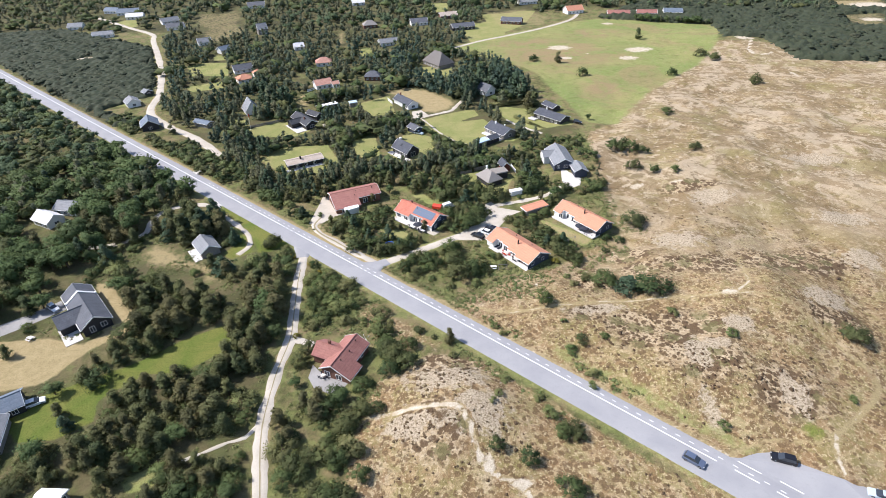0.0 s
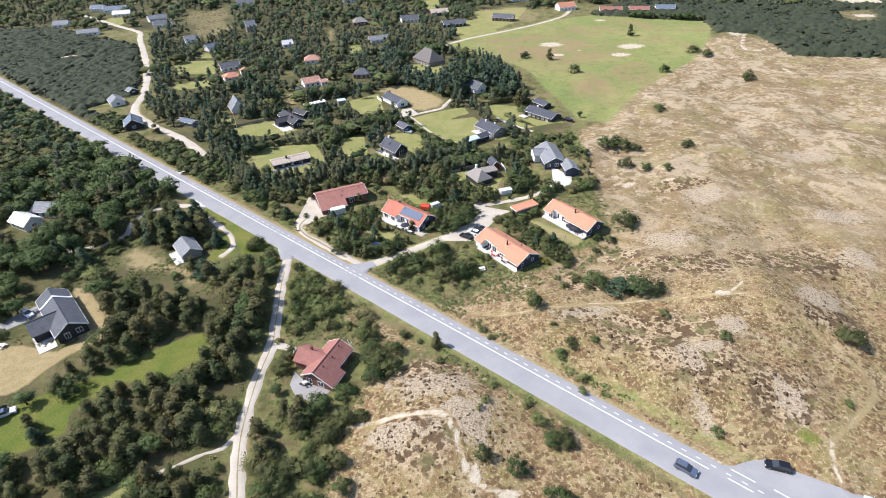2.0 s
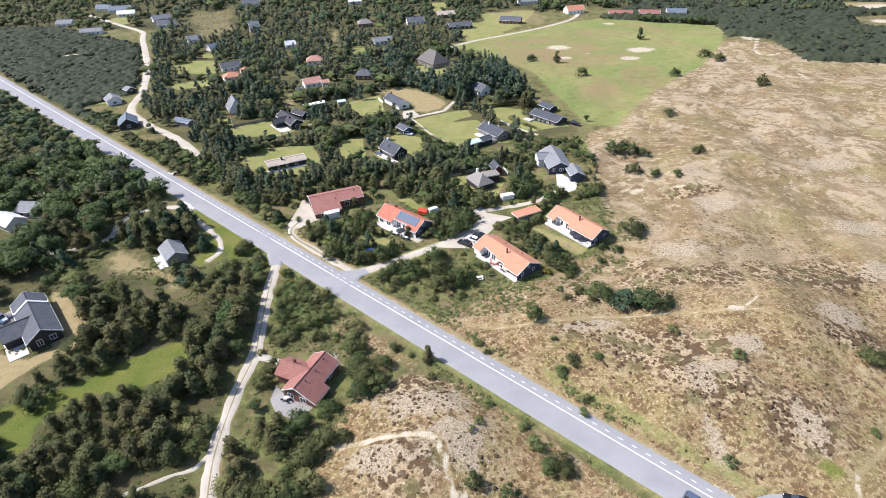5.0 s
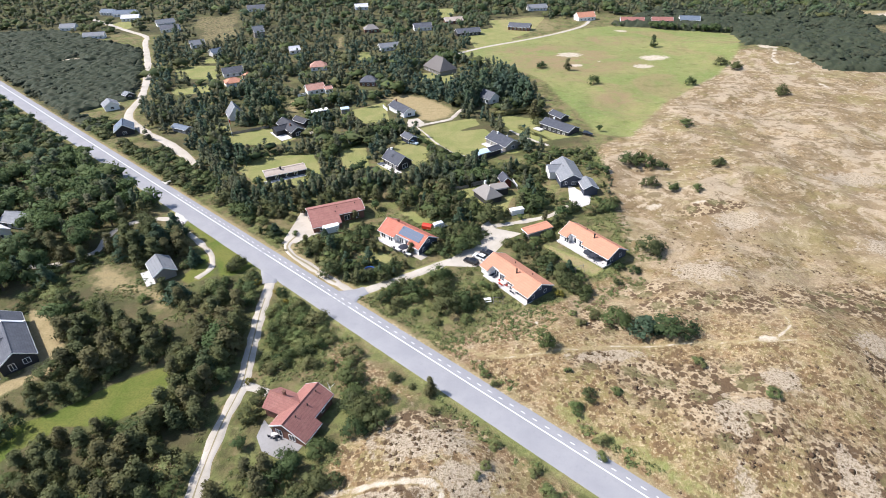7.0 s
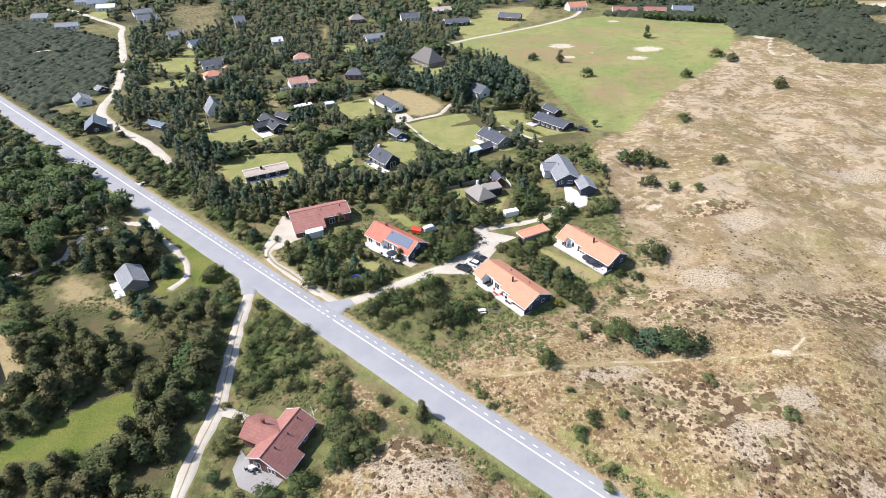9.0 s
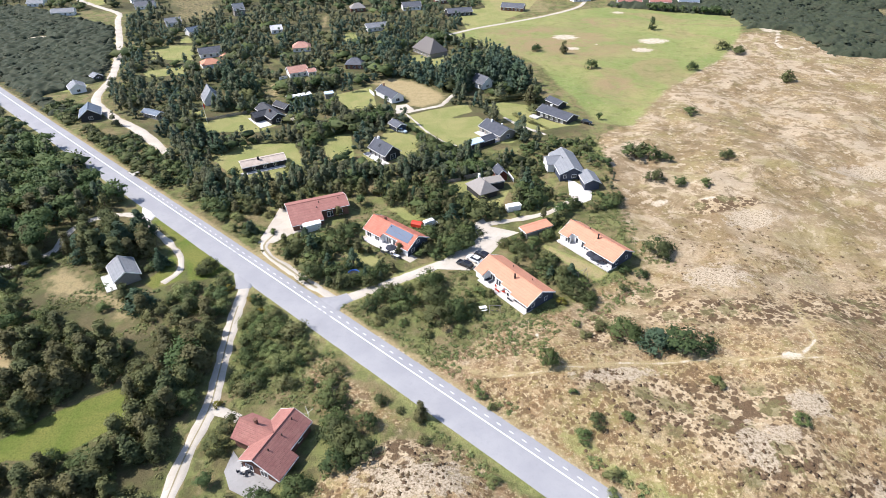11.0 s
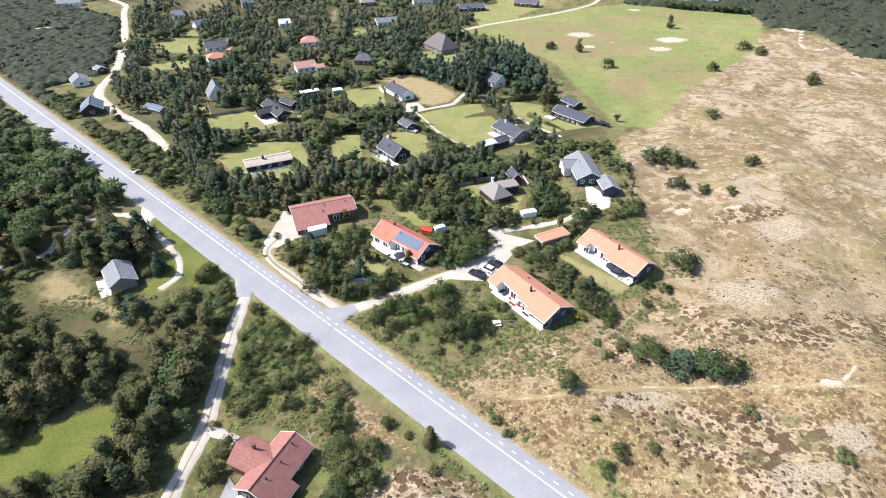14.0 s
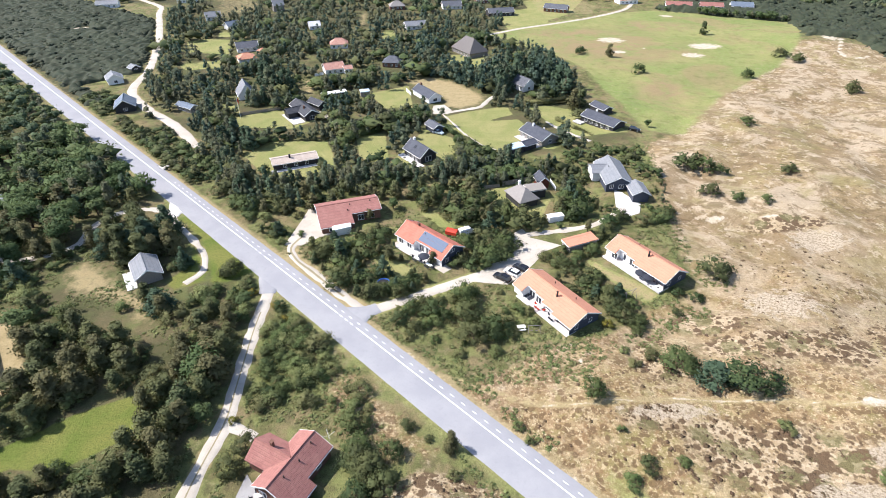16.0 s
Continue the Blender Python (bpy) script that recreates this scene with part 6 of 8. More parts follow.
#        dark, light, tip
TONES = {
    "shrub": ((0.056, 0.084, 0.034), (0.108, 0.136, 0.048), (0.142, 0.180, 0.064), (0.140, 0.118, 0.056)),
    "pine": ((0.074, 0.098, 0.045), (0.155, 0.160, 0.066), (0.190, 0.205, 0.085), (0.165, 0.125, 0.066)),
    "spruce": ((0.060, 0.098, 0.058), (0.088, 0.130, 0.078), (0.125, 0.178, 0.100), (0.076, 0.100, 0.058)),
    "broadleaf": ((0.070, 0.112, 0.042), (0.115, 0.158, 0.058), (0.165, 0.215, 0.085), (0.100, 0.125, 0.055)),
    "thicket": ((0.110, 0.155, 0.054), (0.210, 0.228, 0.088), (0.255, 0.285, 0.115), (0.225, 0.170, 0.088)),
    "moor": ((0.076, 0.090, 0.052), (0.112, 0.118, 0.066), (0.125, 0.142, 0.082), (0.125, 0.098, 0.062)),
    "gorse": ((0.130, 0.150, 0.040), (0.320, 0.240, 0.035), (0.420, 0.300, 0.030), (0.180, 0.150, 0.055)),
    "heather": ((0.115, 0.074, 0.045), (0.165, 0.108, 0.066), (0.185, 0.130, 0.078), (0.140, 0.112, 0.058)),
}
LEAF = {k: leaves(k + "_leaves", *v) for k, v in TONES.items()}
# joined woods: aerial haze put into the leaf colours as added blue
HAZE_TONES = {
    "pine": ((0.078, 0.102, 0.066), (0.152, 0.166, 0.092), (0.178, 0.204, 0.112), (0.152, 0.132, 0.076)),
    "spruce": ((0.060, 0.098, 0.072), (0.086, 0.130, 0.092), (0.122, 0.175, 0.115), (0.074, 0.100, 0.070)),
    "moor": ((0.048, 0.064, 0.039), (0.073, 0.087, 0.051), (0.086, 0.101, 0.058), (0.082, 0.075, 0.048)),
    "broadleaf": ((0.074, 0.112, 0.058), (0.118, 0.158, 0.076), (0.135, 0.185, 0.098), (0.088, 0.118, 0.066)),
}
LEAF_WOOD = {k: leaves("far_" + k + "_leaves", *HAZE_TONES.get(k, v), True) for k, v in TONES.items()}
SHAPE = {"shrub": "shrub", "pine": "pine", "spruce": "spruce", "broadleaf": "broadleaf", "thicket": "shrub", "gorse": "shrub", "heather": "shrub", "moor": "shrub"}


def make_tree(kind, seed, name, label, category, coarse=False):
    rng = np.random.default_rng(seed)
    shape = SHAPE[kind]
    tree = empty(name, label, category, Matrix())
    many = {"shrub": 16, "pine": 24, "spruce": 32, "broadleaf": 20}[shape]
    clumps = crown_clumps(shape, rng, many)
    bm = bmesh.new()
    lean = rng.uniform(-0.04, 0.04, 2)
    top = {"shrub": 0.5, "pine": 0.9, "spruce": 0.95, "broadleaf": 0.7}[shape]
    tube(bm, [(0, 0, -0.06), (lean[0] * 0.4, lean[1] * 0.4, top * 0.35), (lean[0], lean[1], top * 0.7), (lean[0] * 1.2, lean[1] * 1.2, top)], [0.034, 0.026, 0.016, 0.006], 6)
    for x, y, z, r in clumps[: 6 if shape != "spruce" else 4]:
        tube(bm, [(lean[0] * 0.5, lean[1] * 0.5, z * 0.45), (x * 0.5, y * 0.5, z * 0.75), (x, y, z)], [0.014, 0.010, 0.004], 4)
    part("trunk", bm, BARK, tree)
    sprays, size = {"shrub": (74, 0.056), "pine": (68, 0.039), "spruce": (56, 0.037), "broadleaf": (72, 0.041)}[shape]
    if coarse:              # for gardens far off: fewer and larger sprays
        sprays, size = int(sprays * 0.3), size * 1.65
    v, f, soft = clump_mesh(clumps, sprays, size, rng)
    crown = new("crown", mesh_of("crown", v, f, LEAF[kind], None, soft))
    crown.parent = tree
    return tree


LABELS = {
    "shrub": ("pine_shrub", "low dark olive mountain pine with an uneven dome", "shrub"),
    "pine": ("pine_tree", "dark green pine with an open ragged crown", "tree"),
    "spruce": ("spruce_tree", "blue-green conical spruce with drooping tiers", "tree"),
    "broadleaf": ("leafy_tree", "bright green rounded broadleaf tree", "tree"),
    "thicket": ("bush", "yellow-green low bush among dry grass", "bush"),
    "gorse": ("gorse_bush", "low green bush with yellow-orange blossom", "bush"),
}
GROUPS = {"shrub": "mountain pines in the scrub", "pine": "pines near the houses", "spruce": "spruces in the gardens", "broadleaf": "leafy trees", "thicket": "bushes beside the road", "gorse": "flowering bushes"}
KINDS = {k: [make_tree(k, 10 * n + 7 * j + 1, *LABELS[k]) for j in range(4 if k in ("shrub", "pine") else 3)] for n, k in enumerate(LABELS)}
COARSE = {k: [make_tree(k, 100 + 10 * n + 7 * j, *LABELS[k], True) for j in range(3)] for n, k in enumerate(LABELS) if k not in ("thicket", "gorse")}
USED = {}
for models in (KINDS, COARSE):
    for k, some in models.items():
        for tree in some:
            tagged(tree, group=GROUPS[k])
PLANT = random.Random(5)


def plant(kind, x, y, tall, wide=1.0):
    """Sets one tree: the first of a habit are the models themselves."""
    far = y > 172 and kind in COARSE
    n = USED.get((kind, far), 0)
    USED[kind, far] = n + 1
    some = COARSE[kind] if far else KINDS[kind]
    tree = some[n % len(some)]
    m = pose(x, y, ground_at(x, y), 0, 0, PLANT.uniform(0, 360)) @ Matrix.Diagonal((tall * wide, tall * wide, tall, 1))
    if n < len(some):
        tree.matrix_world = m
    else:
        t = copy_thing(tree, Matrix())
        t.matrix_basis = m


LINES = [(TRACK, 3.4), (SIDE_ROAD, 2.4), (LANE, 2.0), (FAR_TRACK, 3.0), (FIELD_TRACK, 3.0), (CABIN_TRACK, 1.5), (FOREST_DRIVE, 1.6), (TRACK_BRANCH, 2.0), (BACK_LANE, 2.2), (SAND_DRIVE, 2.6), (HOUSE_DRIVE, 4.5)]
BARE_LOW = list(LAWNS.values()) + [WORN["grey_house"]] + list(YARDS.values()) + [MEADOW, FIELD]
BARE = list(LAWNS.values()) + list(WORN.values()) + list(YARDS.values()) + [MEADOW, FIELD]


def blocked(x, y, room=1.0, low=False):
    """Where no tree may stand; low: where not even low growth does."""
    bad = np.abs(off_road(x, y)) < 5.6 + 0.6 * room
    for line, half in LINES:
        bad |= to_line(x, y, line) < half * 0.75 + room * 0.7
    for poly in (BARE_LOW if low else BARE):
        bad |= to_edge(x, y, poly) > -0.25 * room
        if not low:         # sunny edges are kept free of tall growth
            bad |= to_edge(x, y + np.where(y < 170, 3.0, np.where(y < 215, 5.0, 8.0)), poly) > 0
            if poly is MEADOW or poly is WORN["grey_house"]:
                bad |= to_edge(x * 1.045, y * 1.045 - 0.5, poly) > 0
    for cx, cy, t, hl, hw in SOLID:
        u, v = (x - cx) * math.cos(t) + (y - cy) * math.sin(t), -(x - cx) * math.sin(t) + (y - cy) * math.cos(t)
        bad |= (np.abs(u) < hl + room) & (np.abs(v) < hw + room)
    return bad


def scatter(poly, gap, seed, room=1.0, keep=1.0, patch=0.0, low=False):
    """Jittered places in a plan outline. patch: how far clearings of their own thin them out."""
    rng = np.random.default_rng(seed)
    p = np.array(poly)
    gx, gy = np.meshgrid(np.arange(p[:, 0].min(), p[:, 0].max(), gap), np.arange(p[:, 1].min(), p[:, 1].max(), gap))
    x, y = (g.ravel() + rng.uniform(-0.6, 0.6, g.size) * gap for g in (gx, gy))
    ok = inside(x, y, poly) & ~blocked(x, y, room, low) & (rng.uniform(0, 1, x.size) < keep)
    if patch:
        ok &= np.array([noise.noise((a * 0.055, b * 0.055, seed)) for a, b in zip(x, y)]) > -1 + patch
    return x[ok], y[ok], rng


WOODS = [
    ([(-150, 240), (-108, 201), (-87, 178), (-84, 171), (-100, 166), (-112, 150), (-122, 138), (-125, 45), (-190, 150)], 5.2, (5.5, 9.5), (("broadleaf", 0.45), ("pine", 0.42), ("shrub", 0.05), ("spruce", 0.08)), 0.95, 0.35),
    ([(-84, 171), (-47, 139), (-43, 108), (-45, 81), (-40, 45), (-125, 45), (-122, 138), (-112, 150), (-100, 166)], 4.6, (1.4, 3.6), (("shrub", 0.75), ("thicket", 0.25)), 0.8, 0.75),
    ([(-43, 141), (-39, 142), (-21, 125), (-29, 110), (-38, 110), (-41, 123)], 2.3, (1.2, 3.0), (("thicket", 0.6), ("shrub", 0.4)), 0.92, 0.4),
    ([(-56, 147), (-48, 150), (-46.8, 140), (-48, 131), (-57, 136), (-61, 142)], 2.4, (1.2, 3.0), (("thicket", 0.55), ("shrub", 0.45)), 0.92, 0.3),
    ([(-21, 125), (1, 101), (-7, 102), (-21, 107), (-29, 110)], 3.0, (0.9, 2.8), (("thicket", 0.5), ("shrub", 0.5)), 0.75, 0.7),
]
WOODS += [
    ([(-39, 93), (-33, 88), (-20, 86), (-18, 73), (-20, 45), (-36, 45)], 3.4, (1.8, 4.0), (("shrub", 0.8), ("thicket", 0.2)), 0.8, 0.7),
    ([(-41, 162), (-37, 168), (-25, 177), (-17, 165), (-11, 155), (-5, 150), (-17, 140), (-22, 140), (-33, 150)], 2.9, (2.0, 4.4), (("pine", 0.4), ("shrub", 0.5), ("spruce", 0.1)), 0.85, 0.3),
    ([(-1, 162), (3, 175), (15, 169), (16, 165), (5, 155), (-5, 150), (-1, 157)], 3.0, (2.8, 4.6), (("shrub", 0.6), ("pine", 0.4)), 0.95, 0.0),
    ([(-19, 134), (-4, 146), (12, 150), (24, 134), (17, 128), (5, 124), (-8, 126)], 3.4, (0.8, 2.0), (("thicket", 0.75), ("shrub", 0.25)), 0.6, 0.85),
]
WOODS += [
    ([(24, 165), (32, 168), (38, 165), (35, 160), (43, 141), (42, 136), (35, 137), (26, 157)], 2.7, (2.0, 3.3), (("shrub", 0.9), ("pine", 0.1)), 0.9, 0.0),
    ([(3, 176), (18, 176), (24, 172), (40, 170), (48, 178), (38, 186), (34, 222), (28, 225), (0, 215), (3, 190)], 3.3, (2.6, 5.6), (("pine", 0.5), ("shrub", 0.32), ("spruce", 0.18)), 0.9, 0.4),
    ([(-60, 180), (-49, 177), (-24, 194), (3, 177), (18, 174), (30, 180), (30, 225), (-100, 225)], 3.9, (3.4, 6.6), (("pine", 0.62), ("shrub", 0.22), ("spruce", 0.16)), 0.9, 0.6),
]
WOODS += [
    ([(-127, 250), (-93, 219), (-60, 180), (-47, 165), (-52, 165), (-84, 202), (-112, 228)], 3.2, (2.4, 4.6), (("shrub", 0.7), ("pine", 0.3)), 0.85, 0.6),
    ([(39, 183), (28, 186), (34, 222), (61, 234), (66, 205), (60, 180), (48, 176)], 3.3, (1.8, 3.6), (("shrub", 0.8), ("pine", 0.2)), 0.85, 0.6),
]
MOORS = [
    [(-370, 492), (-314, 494), (-214, 425), (-180, 357), (-164, 312), (-183, 290), (-150, 262), (-180, 272), (-254, 345), (-340, 425)],
    [(212, 438), (135, 478), (210, 560), (520, 560), (480, 330), (290, 330), (222, 338), (220, 380), (197, 386)],
]
FAR_WOODS = [
    ([(-129, 250), (-148, 285), (-157, 316), (-178, 372), (-208, 436), (-178, 410), (6, 407), (33, 379), (48, 297), (57, 274), (64, 236), (30, 225), (-100, 225)], 4.5, (4.0, 8.8), (("pine", 0.60), ("shrub", 0.10), ("spruce", 0.30)), 0.92, 0.70),
    ([(-30, 372), (-26, 332), (-15, 308), (-3, 290), (8, 284), (16, 284), (20, 297), (16, 328), (6, 334), (-6, 338), (-14, 345), (-16, 365)], 3.6, (6.0, 10.0), (("spruce", 0.8), ("pine", 0.2)), 0.95, 0.0),
    ([(26, 316), (34, 336), (44, 322), (50, 296), (44, 286), (38, 294), (30, 300)], 3.6, (8.0, 11.0), (("spruce", 0.9), ("pine", 0.1)), 0.95, 0.0),
]
FAR_WOODS += [
    (MOORS[0], 3.9, (1.5, 2.5), (("moor", 1.0),), 0.8, 0.3),
    ([(-560, 680), (-260, 660), (-232, 470), (-314, 494), (-420, 480), (-560, 560)], 8.0, (4.0, 8.0), (("pine", 0.7), ("shrub", 0.3)), 0.9, 0.6),
    ([(-260, 660), (400, 640), (396, 511), (330, 470), (116, 525), (13, 450), (-60, 440), (-218, 471)], 7.5, (5.0, 9.0), (("pine", 0.7), ("broadleaf", 0.2), ("shrub", 0.1)), 0.95, 0.55),
]
FAR_WOODS += [
    ([(-218, 471), (-60, 440), (13, 450), (30, 425), (10, 398), (6, 407), (-178, 410), (-200, 420)], 5.6, (4.5, 8.5), (("pine", 0.8), ("spruce", 0.2)), 0.95, 0.5),
    (MOORS[1], 5.4, (2.0, 3.8), (("moor", 1.0),), 0.85, 0.3),
    ([on_road(-430, -7), on_road(-130, -7), (-150, 228), (-190, 150), (-330, 250)], 4.6, (3.0, 7.0), (("shrub", 0.35), ("broadleaf", 0.40), ("pine", 0.25)), 0.95, 0.3),
    ([(20, 452), (60, 482), (100, 500), (120, 515), (10, 500)], 6.0, (4.0, 7.0), (("pine", 0.6), ("broadleaf", 0.4)), 0.8, 0.5),
]


def moor_canopy(poly, step, tall, label):
    """Low scrub that closes over the ground: one billowing sheet of crowns with ragged edges and gaps."""
    p = np.array(poly)
    gx, gy = np.meshgrid(np.arange(p[:, 0].min(), p[:, 0].max(), step), np.arange(p[:, 1].min(), p[:, 1].max(), step))
    x, y = gx.ravel(), gy.ravel()
    rng = np.random.default_rng(17)
    x, y = x + rng.uniform(-0.35, 0.35, x.size) * step, y + rng.uniform(-0.35, 0.35, x.size) * step
    clear = to_edge(x, y, poly)
    for q in (WORN["far_dune"], WORN["dune_slack"], YARDS["moor_sand"], YARDS["moor_hollow"]):
        clear = np.minimum(clear, -to_edge(x, y, q))
    clear = np.minimum(np.minimum(clear, to_line(x, y, FAR_TRACK) - 3.0), np.abs(off_road(x, y)) - 8.5)
    bumps = np.array([1 - 1.5 * abs(noise.noise((a / 6.5, b / 6.5, 1))) + 1.1 * noise.noise((a / 2.9, b / 2.9, 5)) + 0.8 * noise.noise((a / 22, b / 22, 8)) for a, b in zip(x, y)])
    rim = np.clip((clear + 2.5 * bumps - 1) / 4, 0, 1)
    z = height(x, y) + np.where(rim > 0.02, tall * (0.35 + 0.65 * bumps) * np.sqrt(rim), -0.6)
    ny, nx = gx.shape
    i = (np.arange(ny - 1)[:, None] * nx + np.arange(nx - 1)).ravel()
    tri = np.concatenate([np.stack([i, i + 1, i + nx + 1], -1), np.stack([i, i + nx + 1, i + nx], -1)])
    tri = tri[(rim[tri] > 0.02).any(1)]
    used, tri = np.unique(tri, return_inverse=True)
    tint = np.array([0.5 + 0.9 * noise.noise((a / 4.0, b / 4.0, 3)) for a, b in zip(x[used], y[used])]).clip(0, 1)
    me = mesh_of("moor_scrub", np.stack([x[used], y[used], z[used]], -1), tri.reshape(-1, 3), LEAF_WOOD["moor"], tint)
    me.polygons.foreach_set("use_smooth", np.ones(len(me.polygons), bool))
    tagged(new("moor_scrub", me), label, "scrub", kind="stuff")


moor_canopy(MOORS[0], 1.0, 1.9, "dense dark green scrub covering flat moorland")
moor_canopy(MOORS[1], 1.7, 2.6, "dense dark green scrub behind pale dunes")


def grow_woods():
    chosen, rest = list(LATER), []
    for n, (poly, gap, sizes, habits, keep, patch) in enumerate(WOODS + FAR_WOODS):
        x, y, rng = scatter(poly, gap, 40 + n, 1.3, keep, patch)
        names, share = [h[0] for h in habits], np.array([h[1] for h in habits])
        pick = rng.choice(len(names), x.size, p=share / share.sum())
        tall = rng.uniform(*sizes, x.size) * np.where(np.array(names)[pick] == "shrub", 0.85, 1.0)
        (rest if n >= len(WOODS) else chosen).extend((names[k], a, b, t) for k, a, b, t in zip(pick, x, y, tall))
    count = {k: USED.get((k, False), 0) + USED.get((k, True), 0) for k in LABELS}
    for kind, x, y, tall in sorted(chosen, key=lambda q: q[2] + 0.25 * abs(q[1])):
        wide = {"shrub": 1.0, "pine": 1.0, "spruce": 1.0, "broadleaf": 1.0, "thicket": 1.1}[kind] * (PLANT.uniform(1.0, 1.35) if kind != "spruce" else PLANT.uniform(0.85, 1.1))
        count[kind] = count.get(kind, 0) + 1
        if count[kind] <= 298:
            plant(kind, x, y, tall, wide)
        else:
            rest.append((kind, x, y, tall))
    for kind in ("shrub", "pine", "spruce", "broadleaf", "thicket", "moor"):
        mine = [q for q in rest if q[0] == kind]
        if not mine:
            continue
        rng = np.random.default_rng(91)
        near, mid, far = [], [], []
        for j in range(7):
            shape = SHAPE[kind]
            c = crown_clumps(shape, rng, {"shrub": 8, "pine": 11, "spruce": 13, "broadleaf": 9}[shape])
            near.append(clump_mesh([(x, y, z, r * 1.15) for x, y, z, r in c], 44, {"shrub": 0.075, "pine": 0.058, "spruce": 0.055, "broadleaf": 0.06}[shape], rng, 0.75))
            mid.append(clump_mesh([(x, y, z, r * 1.2) for x, y, z, r in c], 19, {"shrub": 0.085, "pine": 0.066, "spruce": 0.064, "broadleaf": 0.07}[shape], rng, 0.85))
            c = crown_clumps(shape, rng, {"shrub": 4, "pine": 5, "spruce": 6, "broadleaf": 5}[shape])
            c = [(x, y, z, r * 1.45) for x, y, z, r in c]
            far.append(clump_mesh(c, 9 if kind == "moor" else 15, 0.07 if kind == "moor" else 0.09, rng, 0.9))
        vs, fs, ns, tint, n = [], [], [], [], 0
        for k, (_, x, y, tall) in enumerate(mine):
            v, f, soft = (far if y > 300 or kind == "moor" else near if y < 205 else mid)[k % 7]
            a, w = rng.uniform(0, math.tau), tall * (rng.uniform(1.2, 1.9) if kind == "moor" else rng.uniform(1.2, 1.7) if kind == "shrub" else rng.uniform(1.0, 1.4) if kind == "broadleaf" else rng.uniform(0.75, 1.05))
            ca, sa = math.cos(a) * w, math.sin(a) * w
            vs.append(np.stack([x + v[:, 0] * ca - v[:, 1] * sa, y + v[:, 0] * sa + v[:, 1] * ca, ground_at(x, y) + v[:, 2] * tall], -1))
            ns.append(np.stack([(soft[:, 0] * ca - soft[:, 1] * sa) / w, (soft[:, 0] * sa + soft[:, 1] * ca) / w, soft[:, 2]], -1))
            fs.append(f + n)
            tint.append(np.full(len(v), rng.uniform(0, 1)))
            n += len(v)
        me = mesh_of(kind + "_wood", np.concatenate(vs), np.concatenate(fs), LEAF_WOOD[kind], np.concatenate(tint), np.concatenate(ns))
        what = {"shrub": "dense wood of low dark mountain pines", "pine": "wood of dark green pines between summer houses", "spruce": "dense stand of dark spruces", "broadleaf": "leafy green wood", "thicket": "low yellow-green scrub", "moor": "dark even scrub covering flat moorland"}[kind]
        tagged(new(kind + "_wood", me), what, "wood", kind="stuff")


# trees that stand by themselves
LONE_TREES = [
    ("shrub", -12.7, 97, 4.2, 1.1),
    ("shrub", -13.7, 92, 3.6, 1.1),
    ("shrub", -9.6, 101, 3.2, 1.0),
    ("shrub", 9.7, 69.5, 2.6, 1.0),
    ("shrub", 16.2, 67, 3.0, 1.0),
    ("shrub", 24.8, 73, 3.2, 1.0),
    ("shrub", 22.8, 60, 3.8, 1.1),
    ("shrub", 27.5, 72.4, 2.4, 1.0),
    ("pine", 0.9, 103, 4.6, 1.1),
    ("shrub", 41.5, 126.5, 2.0, 1.1),
    ("shrub", 46.0, 123, 4.0, 1.45),
    ("spruce", 51.5, 119.6, 4.6, 2.9),
    ("shrub", 58.2, 119, 4.2, 1.6),
    ("shrub", 64.3, 155, 5.2, 1.1),
    ("shrub", 57.2, 146.3, 2.0, 1.3),
    ("shrub", 100.6, 97, 4.0, 1.2),
    ("shrub", 26.8, 115, 4.4, 0.85),
    ("shrub", 74.5, 211, 6.0, 1.1),
    ("shrub", 79.0, 210, 5.0, 1.1),
    ("shrub", 84.5, 209, 3.5, 1.0),
    ("shrub", 105.8, 208, 3.0, 1.5),
    ("shrub", 109.3, 250.5, 3.0, 1.7),
]
LONE_TREES += [
    ("shrub", 176.5, 300, 5.5, 1.1),
    ("shrub", 171.5, 345, 5.0, 1.3),
    ("shrub", 167, 352, 4.5, 1.3),
    ("shrub", 76, 194.5, 4.0, 1.1),
    ("shrub", 82.5, 191, 3.0, 1.1),
    ("shrub", 90, 188, 2.4, 1.3),
    ("shrub", 137, 319, 5.0, 0.9),
    ("shrub", 62.5, 357, 4.2, 1.2),
    ("pine", 76.4, 351, 7.0, 1.1),
    ("shrub", 86, 323.6, 4.8, 1.1),
    ("pine", 143, 402, 8.0, 1.1),
    ("pine", -72.1, 138.8, 5.6, 1.2),
    ("gorse", -41.6, 138.6, 1.3, 1.3),
    ("gorse", -39.3, 106.5, 1.2, 1.2),
    ("gorse", -48.3, 142.8, 1.5, 1.2),
    ("gorse", 34.4, 136.0, 1.5, 1.4),
    ("gorse", -38.0, 134.5, 1.1, 1.3),
    ("broadleaf", -44.6, 106.5, 4.3, 1.1),
    ("shrub", 2.7, 143.6, 4.8, 0.95),
    ("shrub", 4.6, 130.5, 4.8, 1.1),
    ("shrub", 8.0, 131.8, 4.2, 1.1),
    ("shrub", -8.1, 132, 2.6, 1.2),
]
